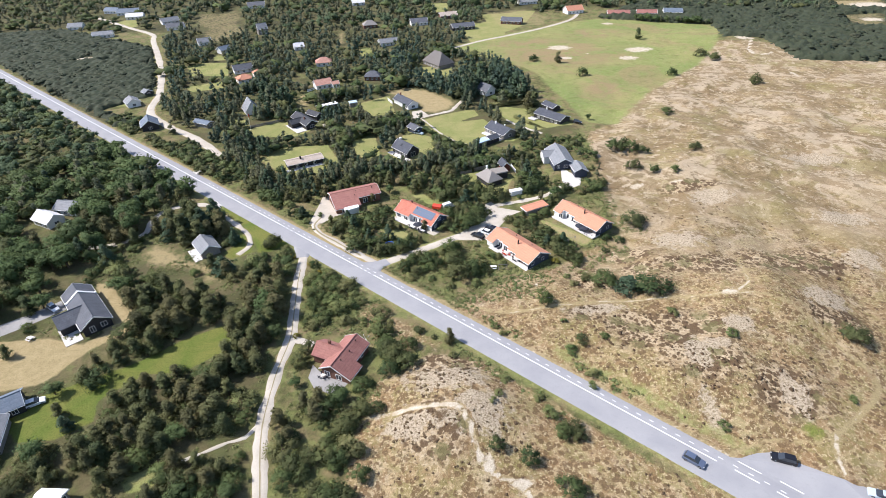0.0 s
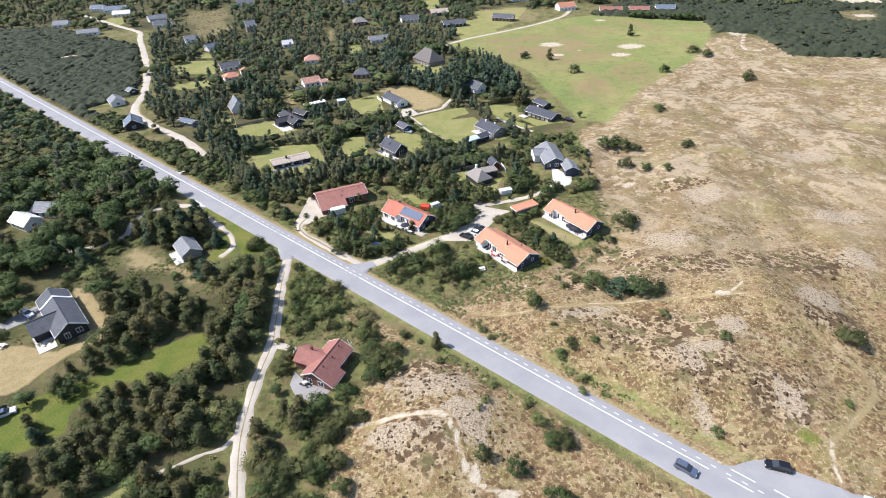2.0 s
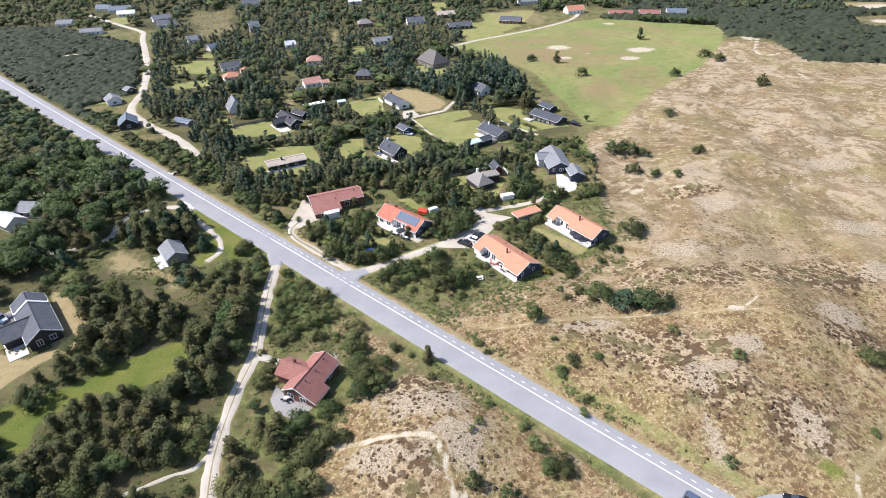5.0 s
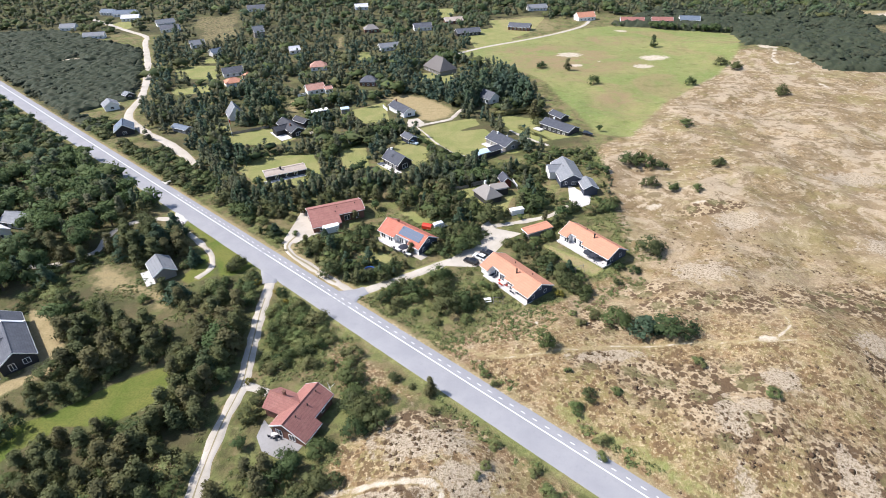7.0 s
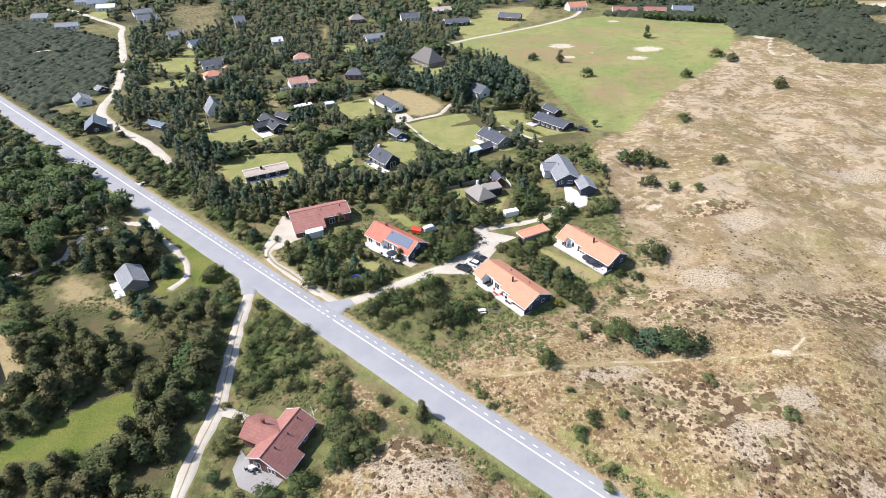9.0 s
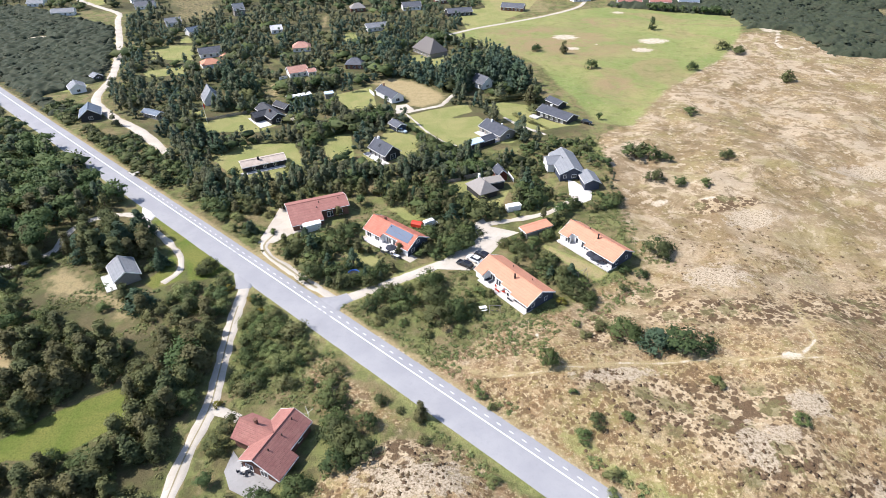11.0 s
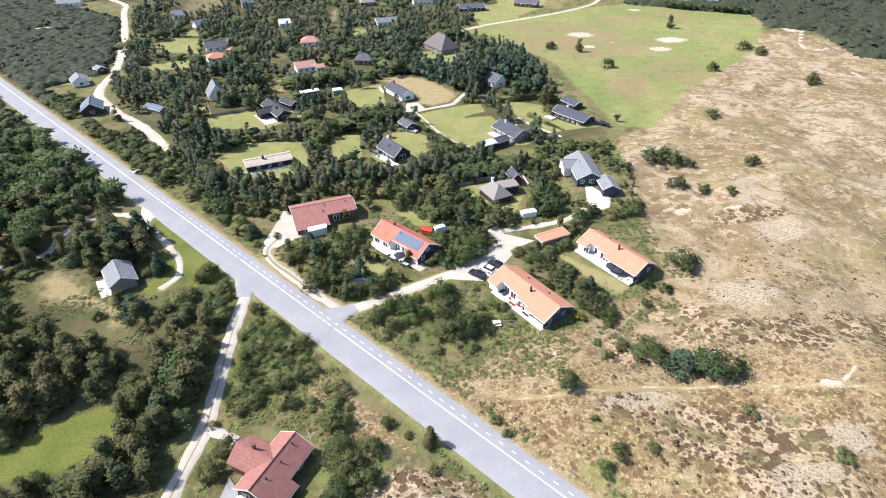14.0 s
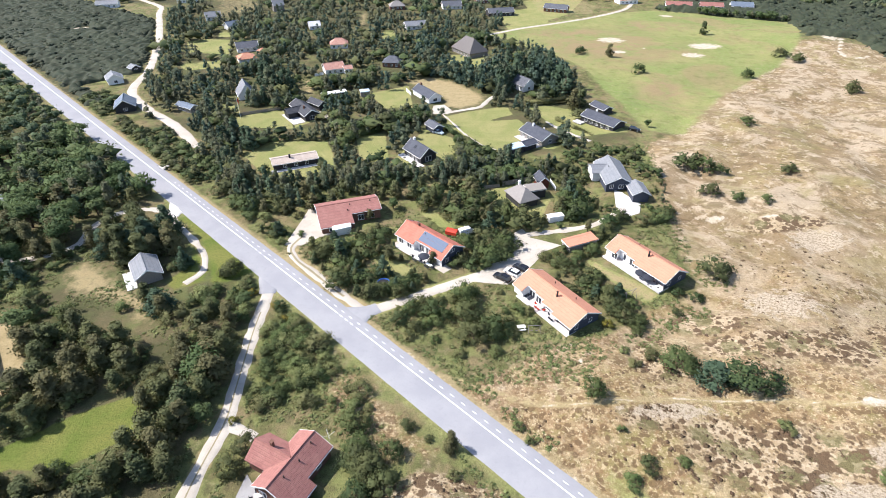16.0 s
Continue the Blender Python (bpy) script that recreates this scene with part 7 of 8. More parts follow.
LONE_TREES += [
    ("shrub", -4.6, 138.5, 3.4, 1.2),
    ("shrub", -7.5, 140.5, 2.8, 1.3),
    ("shrub", -7.1, 107.2, 1.9, 1.2),
    ("shrub", -16.6, 107, 3.6, 1.1),
    ("shrub", -15, 99, 3.8, 1.1),
    ("shrub", -55.6, 150.6, 4.2, 0.85),
    ("shrub", 38.0, 139.5, 3.4, 1.1),
    ("spruce", 38.5, 146, 4.2, 1.5),
    ("spruce", 33.6, 193, 8.0, 1.2),
    ("pine", 8.6, 178, 6.0, 1.1),
    ("spruce", 16.1, 213, 9.0, 0.9),
    ("spruce", -30, 158, 6.5, 1.1),
    ("spruce", -18, 152, 6.0, 1.2),
    ("spruce", -11, 189, 5.0, 1.2),
    ("shrub", -4.6, 183.5, 2.2, 1.5),
    ("spruce", -69.0, 152.5, 6.5, 0.9),
    ("pine", -76, 160, 9.0, 1.2),
    ("spruce", -82, 160, 10.0, 1.35),
    ("pine", -86, 165, 10.0, 1.2),
    ("spruce", -80, 167, 9.5, 1.3),
    ("pine", -88, 158, 9.0, 1.2),
    ("pine", -91, 170, 8.0, 1.2),
]
LONE_TREES += [
    ("spruce", -67.8, 136.5, 6.0, 1.9),
    ("shrub", 47, 258, 4.6, 1.3),
    ("pine", 46, 273, 9, 1.1),
    ("broadleaf", 72, 252, 3.4, 1.1),
    ("spruce", -66, 190, 6.0, 1.2),
    ("spruce", -62, 196, 7.0, 1.0),
    ("spruce", -45, 207, 4.5, 1.3),
    ("shrub", -47.5, 209, 3.0, 1.1),
    ("shrub", -66, 206, 3.2, 1.0),
    ("spruce", -85, 231, 9.0, 1.1),
    ("spruce", -79, 226, 8.0, 1.2),
    ("shrub", 34.5, 100, 2.0, 1.3),
    ("thicket", *on_road(107, 6.8), 1.4, 1.6),
    ("thicket", *on_road(92, -8), 1.3, 1.6),
]
# the trees of the near woods and gardens, one by one
STANDING = [
    ("pine", -85.5, 103.4, 5.5), ("shrub", -85.4, 109.5, 4.0), ("pine", -82.2, 110.7, 7.5), ("pine", -75.7, 104.0, 7.5),
    ("pine", -74.9, 109.4, 8.0), ("pine", -71.7, 111.5, 8.0), ("pine", -79.3, 102.0, 6.5), ("pine", -81.9, 98.7, 5.0),
    ("pine", -87.5, 98.4, 5.0), ("pine", -87.6, 93.6, 6.0), ("shrub", -84.4, 92.7, 4.5), ("pine", -75.0, 123.1, 8.0),
    ("pine", -81.0, 127.0, 8.0), ("pine", -70.3, 124.6, 8.0), ("pine", -86.5, 124.0, 7.5), ("pine", -89.3, 121.9, 7.0),
    ("broadleaf", -95.5, 128.6, 7.0), ("pine", -83.5, 118.3, 7.0), ("pine", -70.5, 117.7, 7.0), ("pine", -66.0, 118.2, 7.0),
    ("pine", -74.8, 115.2, 7.5), ("broadleaf", -119.6, 128.3, 8.0), ("broadleaf", -124.4, 124.8, 7.0), ("pine", -117.9, 120.1, 7.0),
    ("broadleaf", -115.0, 121.8, 7.0), ("pine", -112.7, 102.3, 5.0),
]
STANDING += [
    ("pine", -72.1, 91.4, 5.0), ("pine", -68.0, 91.2, 5.0), ("pine", -65.2, 92.7, 5.5), ("pine", -73.8, 89.2, 5.0),
    ("pine", -55.7, 89.2, 7.0), ("pine", -55.0, 92.8, 7.0), ("broadleaf", -93.2, 89.3, 5.0), ("pine", -87.7, 82.3, 6.0),
    ("spruce", -84.9, 79.3, 5.0), ("pine", -76.4, 85.3, 6.0), ("pine", -73.2, 86.5, 6.0), ("pine", -68.5, 84.8, 6.5),
    ("pine", -66.5, 89.3, 6.0), ("pine", -68.9, 80.7, 6.5), ("pine", -64.2, 77.4, 7.0), ("pine", -62.6, 81.9, 6.0),
    ("pine", -71.0, 78.7, 6.0), ("pine", -73.8, 77.2, 6.0), ("pine", -76.0, 75.8, 5.5), ("pine", -77.2, 72.6, 7.0),
    ("pine", -78.2, 70.6, 7.0), ("pine", -74.3, 69.0, 7.0), ("pine", -73.2, 71.3, 6.0), ("pine", -70.6, 73.3, 6.0),
    ("pine", -67.8, 74.7, 6.0), ("pine", -63.7, 73.2, 7.0), ("pine", -60.9, 73.5, 6.0), ("broadleaf", -87.0, 71.5, 6.0),
]
STANDING += [
    ("pine", -84.0, 68.3, 6.0), ("pine", -80.9, 65.9, 6.0), ("pine", -69.5, 65.0, 6.0), ("pine", -67.1, 67.7, 6.0),
    ("shrub", -65.0, 70.5, 4.0), ("pine", -56.1, 77.9, 8.0), ("pine", -52.8, 78.8, 8.0), ("pine", -56.7, 83.2, 7.5),
    ("pine", -52.2, 82.1, 7.0), ("pine", -60.8, 86.1, 7.0), ("pine", -56.9, 87.8, 7.0), ("pine", -51.2, 87.4, 6.0),
    ("pine", -48.8, 77.4, 7.0), ("broadleaf", -58.5, 76.0, 5.0), ("pine", -56.7, 69.1, 5.0), ("pine", -51.9, 68.9, 5.0),
    ("pine", -51.8, 65.2, 5.0), ("pine", -48.4, 64.9, 5.5), ("pine", -46.3, 67.3, 5.0), ("shrub", -55.9, 64.1, 4.0),
    ("shrub", -52.6, 63.0, 4.0), ("pine", -58.8, 61.8, 5.0), ("shrub", -43.4, 63.8, 3.5), ("broadleaf", -43.6, 61.4, 4.0),
    ("shrub", -88.5, 64.3, 4.0), ("shrub", -86.6, 67.4, 4.0), ("pine", -66.8, 135.7, 6.5), ("pine", -55.2, 135.4, 6.0),
]
STANDING += [
    ("pine", -49.9, 132.7, 6.5), ("broadleaf", -48.6, 138.9, 4.0), ("pine", -50.6, 124.4, 8.0), ("pine", -47.1, 123.0, 7.0),
    ("pine", -53.4, 118.7, 8.0), ("broadleaf", -49.6, 116.7, 8.0), ("pine", -46.2, 115.6, 8.0), ("pine", -56.7, 124.1, 6.0),
    ("pine", -53.7, 111.9, 7.0), ("pine", -49.3, 108.9, 8.0), ("pine", -46.7, 112.1, 6.0), ("pine", -56.2, 108.2, 7.0),
    ("pine", -53.0, 102.3, 7.0), ("pine", -49.7, 104.5, 7.0), ("pine", -49.8, 99.6, 7.0), ("pine", -54.9, 99.2, 7.0),
    ("pine", -54.4, 94.6, 7.0), ("pine", -50.8, 95.0, 7.0), ("pine", -47.2, 97.2, 6.5), ("pine", -64.0, 121.0, 5.0),
    ("shrub", -35.1, 101.0, 3.5), ("shrub", -36.3, 96.9, 4.0), ("shrub", -15.3, 101.1, 4.5), ("shrub", -12.2, 96.8, 5.0),
    ("shrub", -9.8, 94.4, 4.0), ("pine", -37.4, 78.7, 5.5), ("pine", -34.5, 74.8, 5.0), ("pine", -35.9, 73.2, 4.5),
]
STANDING += [
    ("pine", -32.4, 83.0, 6.0), ("pine", -29.5, 84.0, 6.0), ("shrub", -26.8, 81.7, 4.5), ("broadleaf", -24.8, 83.9, 5.0),
    ("shrub", -22.8, 77.4, 4.5), ("pine", -29.7, 80.2, 6.0), ("shrub", -31.2, 67.7, 3.5), ("shrub", -25.3, 69.7, 3.5),
    ("shrub", -28.9, 69.3, 3.5), ("broadleaf", -36.1, 89.5, 3.0), ("shrub", -19.8, 88.0, 3.0), ("shrub", -16.1, 80.8, 2.5),
    ("shrub", -17.8, 64.8, 3.0), ("broadleaf", -159.9, 189.6, 9.0), ("broadleaf", -155.8, 192.6, 9.0), ("broadleaf", -146.5, 190.5, 9.0),
    ("broadleaf", -163.0, 209.4, 8.0), ("broadleaf", -158.6, 212.9, 8.0), ("broadleaf", -149.4, 213.4, 7.0), ("broadleaf", -144.4, 222.8, 7.0),
    ("broadleaf", -132.0, 208.3, 7.0), ("pine", -120.1, 195.8, 8.0), ("pine", -112.8, 198.2, 8.0), ("pine", -118.1, 179.1, 9.0),
    ("pine", -113.5, 181.0, 8.0), ("broadleaf", -131.7, 184.2, 8.0), ("pine", -134.1, 179.8, 8.0), ("broadleaf", -137.6, 205.6, 7.0),
]
STANDING += [
    ("pine", -112.6, 187.2, 8.0), ("shrub", -106.2, 191.9, 5.0), ("pine", -99.2, 183.6, 6.0), ("pine", -91.1, 157.3, 9.0),
    ("pine", -83.9, 164.0, 8.0), ("pine", -118.9, 158.5, 7.0), ("pine", -112.2, 158.8, 6.0), ("pine", -103.2, 154.8, 6.0),
    ("pine", -127.5, 156.8, 8.0), ("spruce", -117.6, 148.3, 8.0), ("spruce", -107.5, 144.2, 8.0), ("broadleaf", -145.7, 160.3, 7.0),
    ("broadleaf", -154.5, 171.1, 7.0), ("pine", -133.3, 149.1, 7.0), ("pine", -125.5, 147.3, 7.0), ("broadleaf", -132.6, 141.6, 7.0),
    ("pine", -93.4, 205.7, 6.0), ("pine", -87.2, 200.8, 5.5), ("pine", -104.6, 218.0, 4.0), ("pine", -114.4, 226.8, 4.0),
    ("spruce", -87.4, 227.3, 9.0), ("spruce", -77.0, 224.8, 9.0), ("spruce", -68.0, 190.0, 7.0), ("spruce", -62.9, 186.1, 6.0),
    ("spruce", -58.4, 190.0, 7.0), ("spruce", -51.8, 186.1, 6.0), ("pine", -47.9, 190.0, 6.0), ("pine", -81.1, 214.6, 5.0),
]
STANDING += [
    ("pine", -73.4, 202.9, 5.0), ("spruce", -49.4, 169.3, 5.0), ("spruce", -87.2, 159.0, 9.0), ("spruce", -92.7, 157.7, 9.0),
    ("spruce", -82.2, 161.5, 9.0), ("spruce", -78.3, 161.4, 7.0), ("spruce", -69.4, 153.2, 5.0), ("shrub", -56.6, 150.7, 4.0),
    ("pine", -103.2, 155.3, 6.0), ("pine", -109.2, 155.3, 6.0), ("shrub", 23.1, 160.6, 3.0), ("shrub", 26.9, 157.9, 3.0),
    ("shrub", 31.7, 162.3, 2.8), ("shrub", 36.0, 164.1, 3.0), ("pine", 25.0, 151.2, 3.5), ("shrub", 27.4, 147.0, 3.5),
    ("shrub", 32.0, 151.9, 3.0), ("spruce", 33.4, 146.0, 4.0), ("shrub", 36.7, 141.3, 3.5), ("shrub", 39.3, 138.4, 3.5),
    ("broadleaf", 42.1, 175.4, 5.0), ("shrub", 53.2, 147.8, 2.2), ("shrub", 51.2, 140.7, 1.8), ("shrub", 40.6, 134.0, 1.8),
    ("shrub", 9.1, 132.6, 4.5), ("pine", 8.9, 164.4, 4.5), ("shrub", 12.2, 166.8, 4.5), ("spruce", -33.2, 165.3, 5.0),
]
STANDING += [
    ("shrub", -35.6, 159.7, 4.0), ("pine", -25.9, 157.4, 5.0), ("spruce", -24.4, 151.2, 5.5), ("shrub", -28.5, 147.3, 4.0),
    ("pine", -20.2, 143.1, 5.0), ("shrub", -13.0, 144.5, 3.5), ("spruce", -10.3, 146.3, 3.0), ("pine", -17.4, 158.5, 5.0),
    ("pine", -5.9, 157.9, 4.5), ("shrub", 5.8, 165.9, 4.5), ("shrub", 0.8, 158.8, 4.0), ("shrub", 8.8, 160.4, 4.5),
    ("shrub", -9.6, 138.9, 3.5), ("shrub", 3.9, 138.5, 4.5), ("shrub", -2.3, 136.3, 3.0), ("shrub", -11.9, 135.1, 3.0),
    ("thicket", -3.2, 180.3, 2.5), ("spruce", -1.1, 188.1, 4.5), ("pine", 3.7, 179.2, 5.0), ("spruce", 8.7, 174.7, 6.0),
    ("pine", -10.2, 185.0, 6.0), ("broadleaf", -19.7, 184.8, 4.0), ("pine", -25.6, 177.6, 4.0), ("pine", 13.9, 182.7, 6.0),
    ("shrub", 18.2, 178.4, 4.0), ("spruce", -50.1, 169.0, 5.0), ("thicket", -56.0, 176.9, 2.5), ("pine", -50.1, 181.0, 5.0),
]
STANDING += [
    ("pine", -43.5, 182.5, 6.0), ("pine", -38.1, 185.0, 6.0),
]
STANDING += [
    ("thicket", -47.6, 164.8, 2.0), ("shrub", -51.8, 172.1, 2.5), ("thicket", -47.1, 178.6, 2.0), ("thicket", -43.4, 168.9, 1.5),
    ("pine", -66.1, 134.9, 6.5), ("pine", -96.3, 133.2, 6.0), ("pine", -85.0, 124.1, 7.0), ("pine", -77.3, 119.5, 7.0),
    ("pine", -72.5, 121.2, 7.0), ("pine", -65.5, 118.7, 6.0), ("pine", -80.3, 113.5, 7.0), ("pine", -70.9, 112.5, 6.5),
    ("pine", -64.6, 112.9, 6.0), ("pine", -76.5, 106.0, 6.0), ("shrub", -87.9, 133.1, 4.0), ("thicket", -76.7, 136.0, 2.5),
    ("pine", -55.6, 130.6, 6.0), ("pine", -48.1, 127.3, 6.0), ("pine", -56.2, 123.7, 6.0), ("pine", -48.8, 120.3, 7.0),
    ("pine", -53.6, 115.6, 7.0), ("pine", -48.0, 113.0, 7.0), ("pine", -54.3, 110.1, 7.0), ("pine", -47.8, 105.1, 7.0),
    ("pine", -51.0, 100.7, 6.0), ("pine", -53.6, 96.3, 6.0), ("pine", -46.5, 95.4, 6.0), ("shrub", -65.7, 94.5, 3.0),
    ("shrub", -19.6, 146.6, 3.0), ("shrub", -15.4, 146.0, 2.8), ("shrub", -17.2, 145.2, 2.6), ("shrub", 23.8, 178.2, 3.2), ("shrub", 32.0, 180.6, 3.4), ("broadleaf", 28.5, 176.4, 2.4),
]
STANDING += [
    ("thicket", 1.6, 97.2, 1.6), ("thicket", 22.8, 78.6, 2.4), ("thicket", 20.6, 83.2, 1.6), ("thicket", 11.4, 83.0, 1.3),
    ("thicket", 9.9, 80.4, 1.3), ("thicket", 59.5, 108.6, 1.6), ("thicket", 70.1, 97.6, 1.7), ("thicket", 33.9, 86.4, 1.5),
    ("thicket", 40.3, 100.6, 1.3), ("thicket", 58.9, 73.9, 1.6), ("thicket", 88.8, 78.4, 1.4), ("shrub", 26.0, 74.6, 3.2),
    ("thicket", 31.2, 97.4, 2.2), ("thicket", 39.9, 100.8, 1.3), ("thicket", 59.7, 107.2, 1.7), ("thicket", 37.5, 124.1, 1.8),
    ("thicket", 36.3, 128.2, 1.3), ("thicket", 30.9, 106.7, 1.3), ("thicket", 14.9, 105.0, 1.4), ("thicket", 13.1, 108.0, 1.4),
]
STANDING += [
    ("pine", -97.8, 160.8, 8.0), ("pine", -93.3, 162.9, 9.0), ("pine", -87.0, 164.3, 9.0), ("pine", -78.9, 156.9, 8.0),
    ("pine", -85.9, 153.0, 8.0), ("pine", -81.8, 155.2, 8.5), ("pine", -78.7, 164.5, 7.0),
]
# tall dark spruces sheltering the houses by the field
STANDING += [
    ("spruce", 15.5, 290, 12), ("spruce", 29.9, 303.5, 14), ("spruce", 37.9, 300, 13), ("spruce", 44.5, 287, 13), ("spruce", 41.8, 294, 14),
    ("spruce", 20.8, 326.6, 13), ("spruce", 34.1, 324, 14), ("spruce", 19.5, 298, 12), ("spruce", 7.2, 301, 11), ("spruce", 39.6, 312, 14),
    ("spruce", 27, 319.5, 13), ("pine", 49.5, 275.9, 9), ("spruce", 24, 309, 13), ("spruce", 1, 310, 11), ("spruce", 13, 306, 12),
]
for kind, x, y, tall in STANDING:
    LONE_TREES.append((kind, x, y, tall * PLANT.uniform(0.80, 0.98), {"shrub": 1.15, "pine": 1.25, "spruce": 1.25, "broadleaf": 1.25, "thicket": 1.3}[kind] * PLANT.uniform(0.9, 1.2)))
for kind, x, y, tall, wide in LONE_TREES:
    plant(kind, x, y, tall, wide)
ROWS = [((-97, 236), (-47, 243.5), 2.0, (3.4, 4.8), "pine"), ((-62, 196), (-22, 205), 2.1, (4.2, 6.4), "pine"), ((-22, 205), (16, 213), 2.1, (4.4, 6.6), "pine"), ((-27, 254), (-9, 266), 3.0, (4.0, 5.5), "broadleaf"), ((-31, 250), (-12, 257), 3.0, (3.5, 5.0), "broadleaf"),
        ((-40, 196), (-24, 190), 2.6, (3.0, 4.4), "pine"), ((0, 226), (22, 217), 2.6, (3.6, 5.2), "pine"), ((30, 233), (62, 238), 2.2, (1.5, 2.6), "shrub"), ((-150, 250), (-98, 205), 2.8, (1.8, 2.7), "shrub"), ((-178, 292), (-150, 264), 3.0, (2.6, 4.0), "shrub"), ((136, 471), (208, 467), 4.5, (2.5, 5.0), "broadleaf"), ((-143, 322), (-100, 333), 2.6, (5.0, 8.0), "pine")]
rowed = random.Random(12)
LATER = []
BELTS = [
    ([on_road(-165, 9.5), on_road(-110, 9.5), on_road(-58, 9.0)], 2.2, (2.0, 3.4), ("shrub", "shrub", "pine")),
    ([(148, 470), (165, 460), (190, 448), (214, 437)], 4.0, (3.5, 6.5), ("broadleaf", "broadleaf", "pine")),
    ([(-95, 227), (-84, 230), (-65, 231), (-51, 237), (-41, 242)], 2.3, (3.6, 5.6), ("pine", "pine", "shrub")),
    ([(-70, 191.5), (-60, 193.5), (-41, 197.7), (-28, 200.7), (-15, 203.8), (0.7, 209)], 2.3, (4.0, 6.6), ("pine", "spruce", "pine")),
    ([(-95, 230), (-82, 213), (-68, 193)], 2.5, (4.2, 7.2), ("spruce", "pine", "pine")),
    ([(-107, 251), (-98, 257), (-93, 268), (-84, 272)], 2.5, (5.0, 8.5), ("pine", "pine", "spruce")),
    ([(-98, 305), (-93, 294), (-86, 284), (-80, 288)], 2.3, (7.0, 11.0), ("spruce", "pine", "spruce")),
    ([(-3, 233), (3.6, 222), (9.6, 210), (20, 206)], 2.4, (3.0, 4.6), ("pine", "shrub", "broadleaf")),
]
BELTS += [
    ([(-72, 304), (-56, 296), (-44, 312), (-34, 321)], 2.4, (4.5, 7.0), ("pine", "pine", "broadleaf")),
    ([(-124, 292), (-116, 302), (-108, 311), (-100, 322)], 2.5, (5.0, 8.0), ("pine", "spruce", "pine")),
    ([(-40, 245), (-28, 251), (-16, 254)], 2.4, (4.0, 5.6), ("broadleaf", "broadleaf", "pine")),
    ([(-43, 234), (-36, 237), (-33, 227), (-30, 217)], 2.6, (3.0, 5.0), ("pine", "broadleaf", "shrub")),
    ([(12, 284), (20, 294), (9, 312), (24, 300), (30, 306)], 2.6, (6.0, 10.0), ("spruce", "pine", "spruce")),
]
for line, gap, sizes, some in BELTS:
    path = smooth_line(line, gap)
    for n, (x, y) in enumerate(path):
        for side in (-1.1, 1.1):
            x2, y2 = x + rowed.uniform(-0.8, 0.8), y + side + rowed.uniform(-0.8, 0.8)
            if rowed.random() < 0.88 and not blocked(np.array([x2]), np.array([y2]), 0.2, True)[0]:
                LATER.append((some[rowed.randrange(3)], x2, y2, rowed.uniform(*sizes)))
for a, b, gap, sizes, kind in ROWS:
    n = int(math.dist(a, b) / gap)
    for k in range(n + 1):
        x, y = a[0] + (b[0] - a[0]) * k / n + rowed.uniform(-1, 1), a[1] + (b[1] - a[1]) * k / n + rowed.uniform(-1, 1)
        if not blocked(np.array([x]), np.array([y]), 0.4)[0]:
            LATER.append((kind, x, y, rowed.uniform(*sizes)))
grow_woods()
for n, (a, b, tall, wide, kind) in enumerate(HEDGES):
    hedge("trimmed garden hedge beside a lawn", a, b, tall, wide, 200 + n, kind)


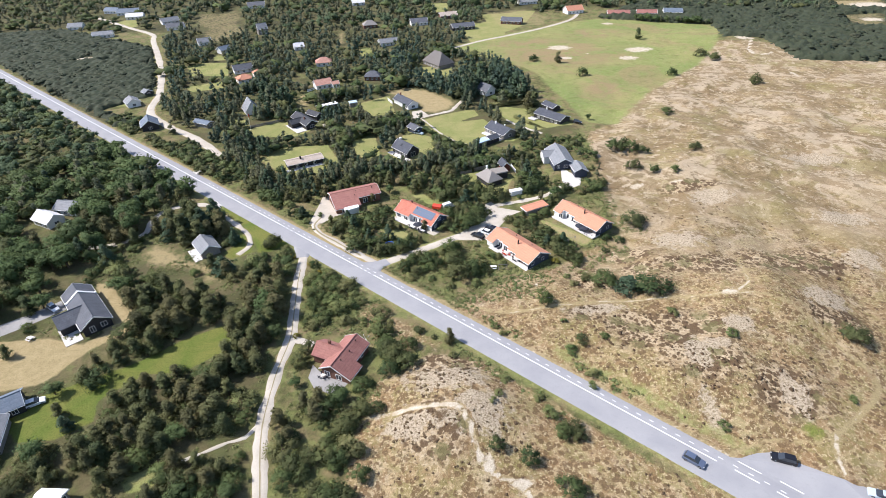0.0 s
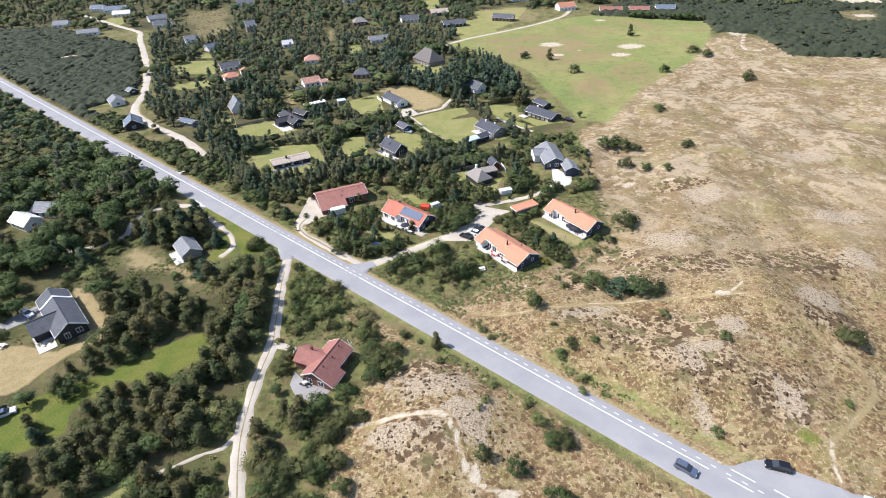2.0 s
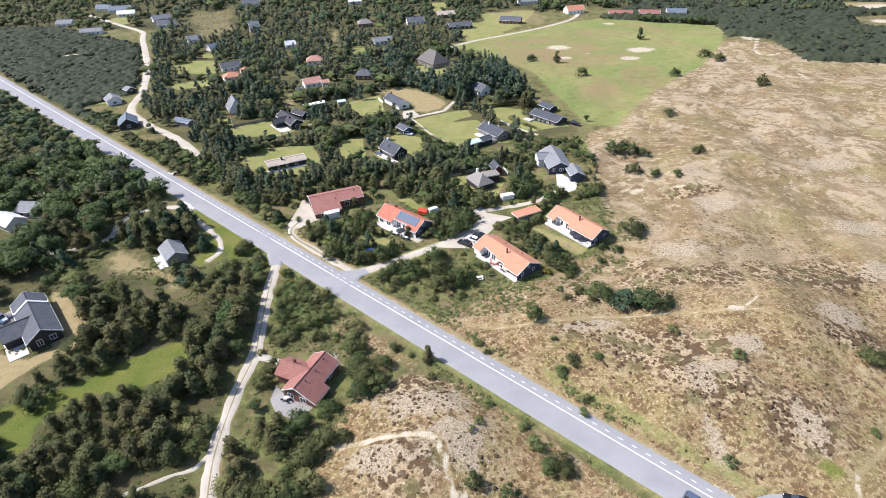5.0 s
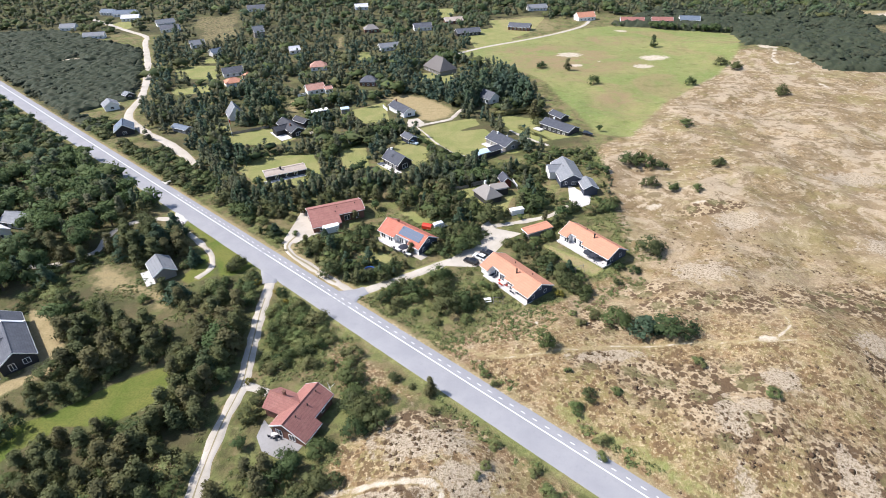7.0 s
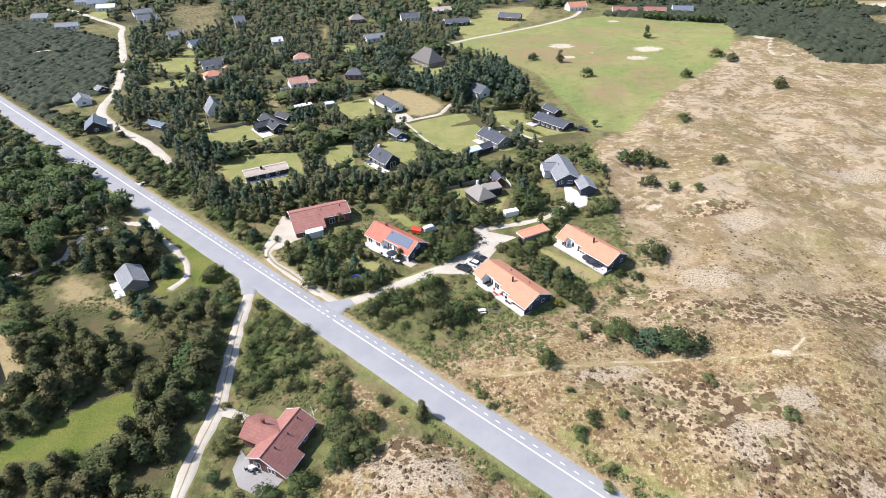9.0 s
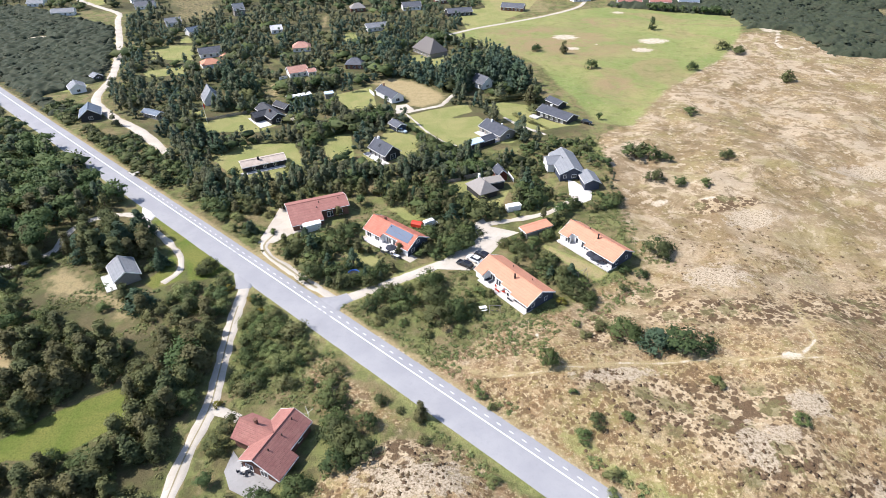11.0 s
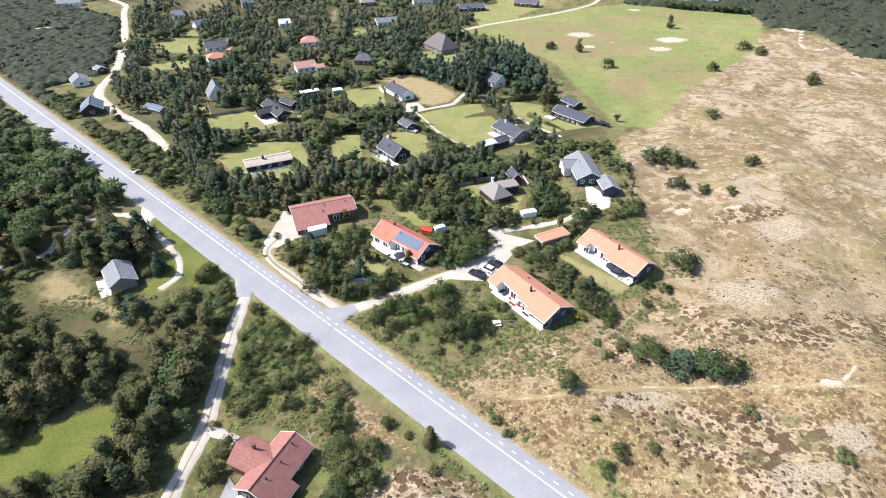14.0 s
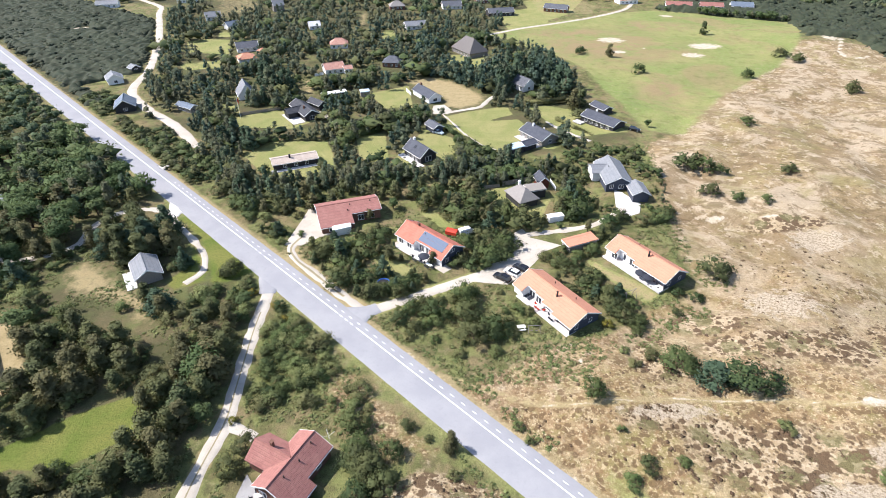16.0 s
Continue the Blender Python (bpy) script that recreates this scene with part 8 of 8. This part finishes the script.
def low_growth(name, label, category, zones, kind, sizes, seed, dense=0.0, flat_=0.8):
    """Tufts and tussocks too many to count, joined. zones: outline, gap, smallest patch value."""
    rng = np.random.default_rng(seed)
    if name == "heather":
        protos = [clump_mesh([(0, 0, 0.12, rng.uniform(0.42, 0.6))], 9, 0.26, rng, 0.9) for _ in range(9)]
    else:
        protos = [clump_mesh([(rng.uniform(-0.3, 0.3), rng.uniform(-0.3, 0.3), rng.uniform(0.05, 0.3), rng.uniform(0.35, 0.55)) for _ in range(2)], 13, 0.36, rng, 0) for _ in range(9)]
    vs, fs, tint, n = [], [], [], 0
    for k, (poly, gap, least) in enumerate(zones):
        x, y, r = scatter(poly, gap, seed + k, 0.0, 0.85, 0.0, True)
        if name == "heather":
            x, y = x[y > 46], y[y > 46]
            x, y = x + r.uniform(-0.8, 0.8, x.size), y + r.uniform(-0.8, 0.8, x.size)
            paths = np.minimum(to_line(x, y, DUNE_PATHS[0]), to_line(x, y, DUNE_PATHS[2]))
            thick = np.max([np.clip(1.3 - np.hypot((x - hx) / ha, (y - hy) / hb), 0, 1) for hx, hy, ha, hb in HEATHER], axis=0)
            ok = (paths > 1.3) & (np.maximum(thick, 0.28) > r.uniform(0.1, 0.75, x.size))
            x, y = x[ok], y[ok]
        for a, b in zip(x, y):
            q = noise.noise((a * 0.065, b * 0.065, 2 + seed)) + 0.5 * noise.noise((a * 0.3, b * 0.3, 7))
            if q < least:
                continue
            v, f, _ = protos[int(r.integers(9))]
            s, t = (sizes[0] + (sizes[1] - sizes[0]) * r.uniform() ** (2.2 if name == "heather" else 1)) * (1 + 0.5 * min(0.8, max(0, q))), r.uniform(0, math.tau)
            vs.append(np.stack([a + s * (v[:, 0] * math.cos(t) - v[:, 1] * math.sin(t)), b + s * (v[:, 0] * math.sin(t) + v[:, 1] * math.cos(t)), ground_at(a, b) + v[:, 2] * s * flat_ - 0.04], -1))
            fs.append(f + n)
            tint.append(np.full(len(v), np.clip(0.5 + 0.8 * noise.noise((a * 0.12, b * 0.12, 9)) + r.uniform(-0.3, 0.3), 0, 1)))
            n += len(v)
    me = mesh_of(name, np.concatenate(vs), np.concatenate(fs), LEAF_WOOD[kind], np.concatenate(tint))
    tagged(new(name, me), label, category, kind="stuff")


low_growth("heather", "brown heather tussocks on pale dune sand", "heather", [(HEATH_NEAR, 0.85, -0.3), ([(10, 112), (40, 84), (60, 66), (100, 70), (125, 100), (120, 160), (70, 175), (64, 140), (40, 125)], 0.9, -0.3), ([(70, 175), (120, 160), (170, 200), (220, 330), (160, 330), (110, 280), (68, 225)], 2.2, 0.3)], "heather", (0.3, 1.1), 3, 0.0, 0.30)
SCRUB = [
    ([(-43, 141), (-39, 142), (1, 101), (-7, 100), (-21, 105), (-27, 106), (-35, 104), (-39, 108), (-40, 123)], 1.0, -0.1),
    ([(-20, 136), (-4, 147), (12, 150), (24, 132), (34, 128), (26, 118), (4, 118), (-8, 127)], 0.9, -0.35),
    ([(-38, 100), (-34, 88), (-20, 88), (-14, 96), (-18, 72), (-20, 50), (-36, 50)], 1.1, -0.08),
    ([(34, 170), (62, 176), (68, 150), (60, 140), (52, 138), (44, 130), (30, 126), (26, 132), (46, 146)], 1.0, -0.08),
]
SCRUB += [
    ([(-60, 182), (-48, 170), (-24, 190), (3, 177), (-17, 140), (-45, 165), (-100, 222)], 1.3, -0.2),
    ([(-108, 201), (-81, 166), (-47, 139), (-43, 108), (-45, 81), (-40, 50), (-100, 60), (-120, 140)], 1.7, -0.1),
    ([(-103, 149), (-96, 158), (-80, 147), (-68, 143), (-60, 122), (-72, 128), (-82, 136), (-96, 137)], 1.0, -0.15),
    ([(28, 176), (62, 176), (68, 232), (34, 225)], 1.5, -0.15),
]
SCRUB += [
    ([on_road(-140, 6), on_road(30, 6), on_road(28, 10), on_road(0, 14), on_road(-140, 14)], 1.2, -0.1),
    ([on_road(38, 5.5), on_road(120, 5.5), on_road(120, 8.5), on_road(38, 9)], 1.0, 0.0),
    ([on_road(14, -5.5), on_road(120, -5.5), on_road(120, -9), on_road(14, -9)], 1.0, 0.0),
]
low_growth("scrub", "low green and yellow scrub and tall grass", "scrub", SCRUB, "thicket", (0.35, 1.0), 21, 0.0, 0.5)
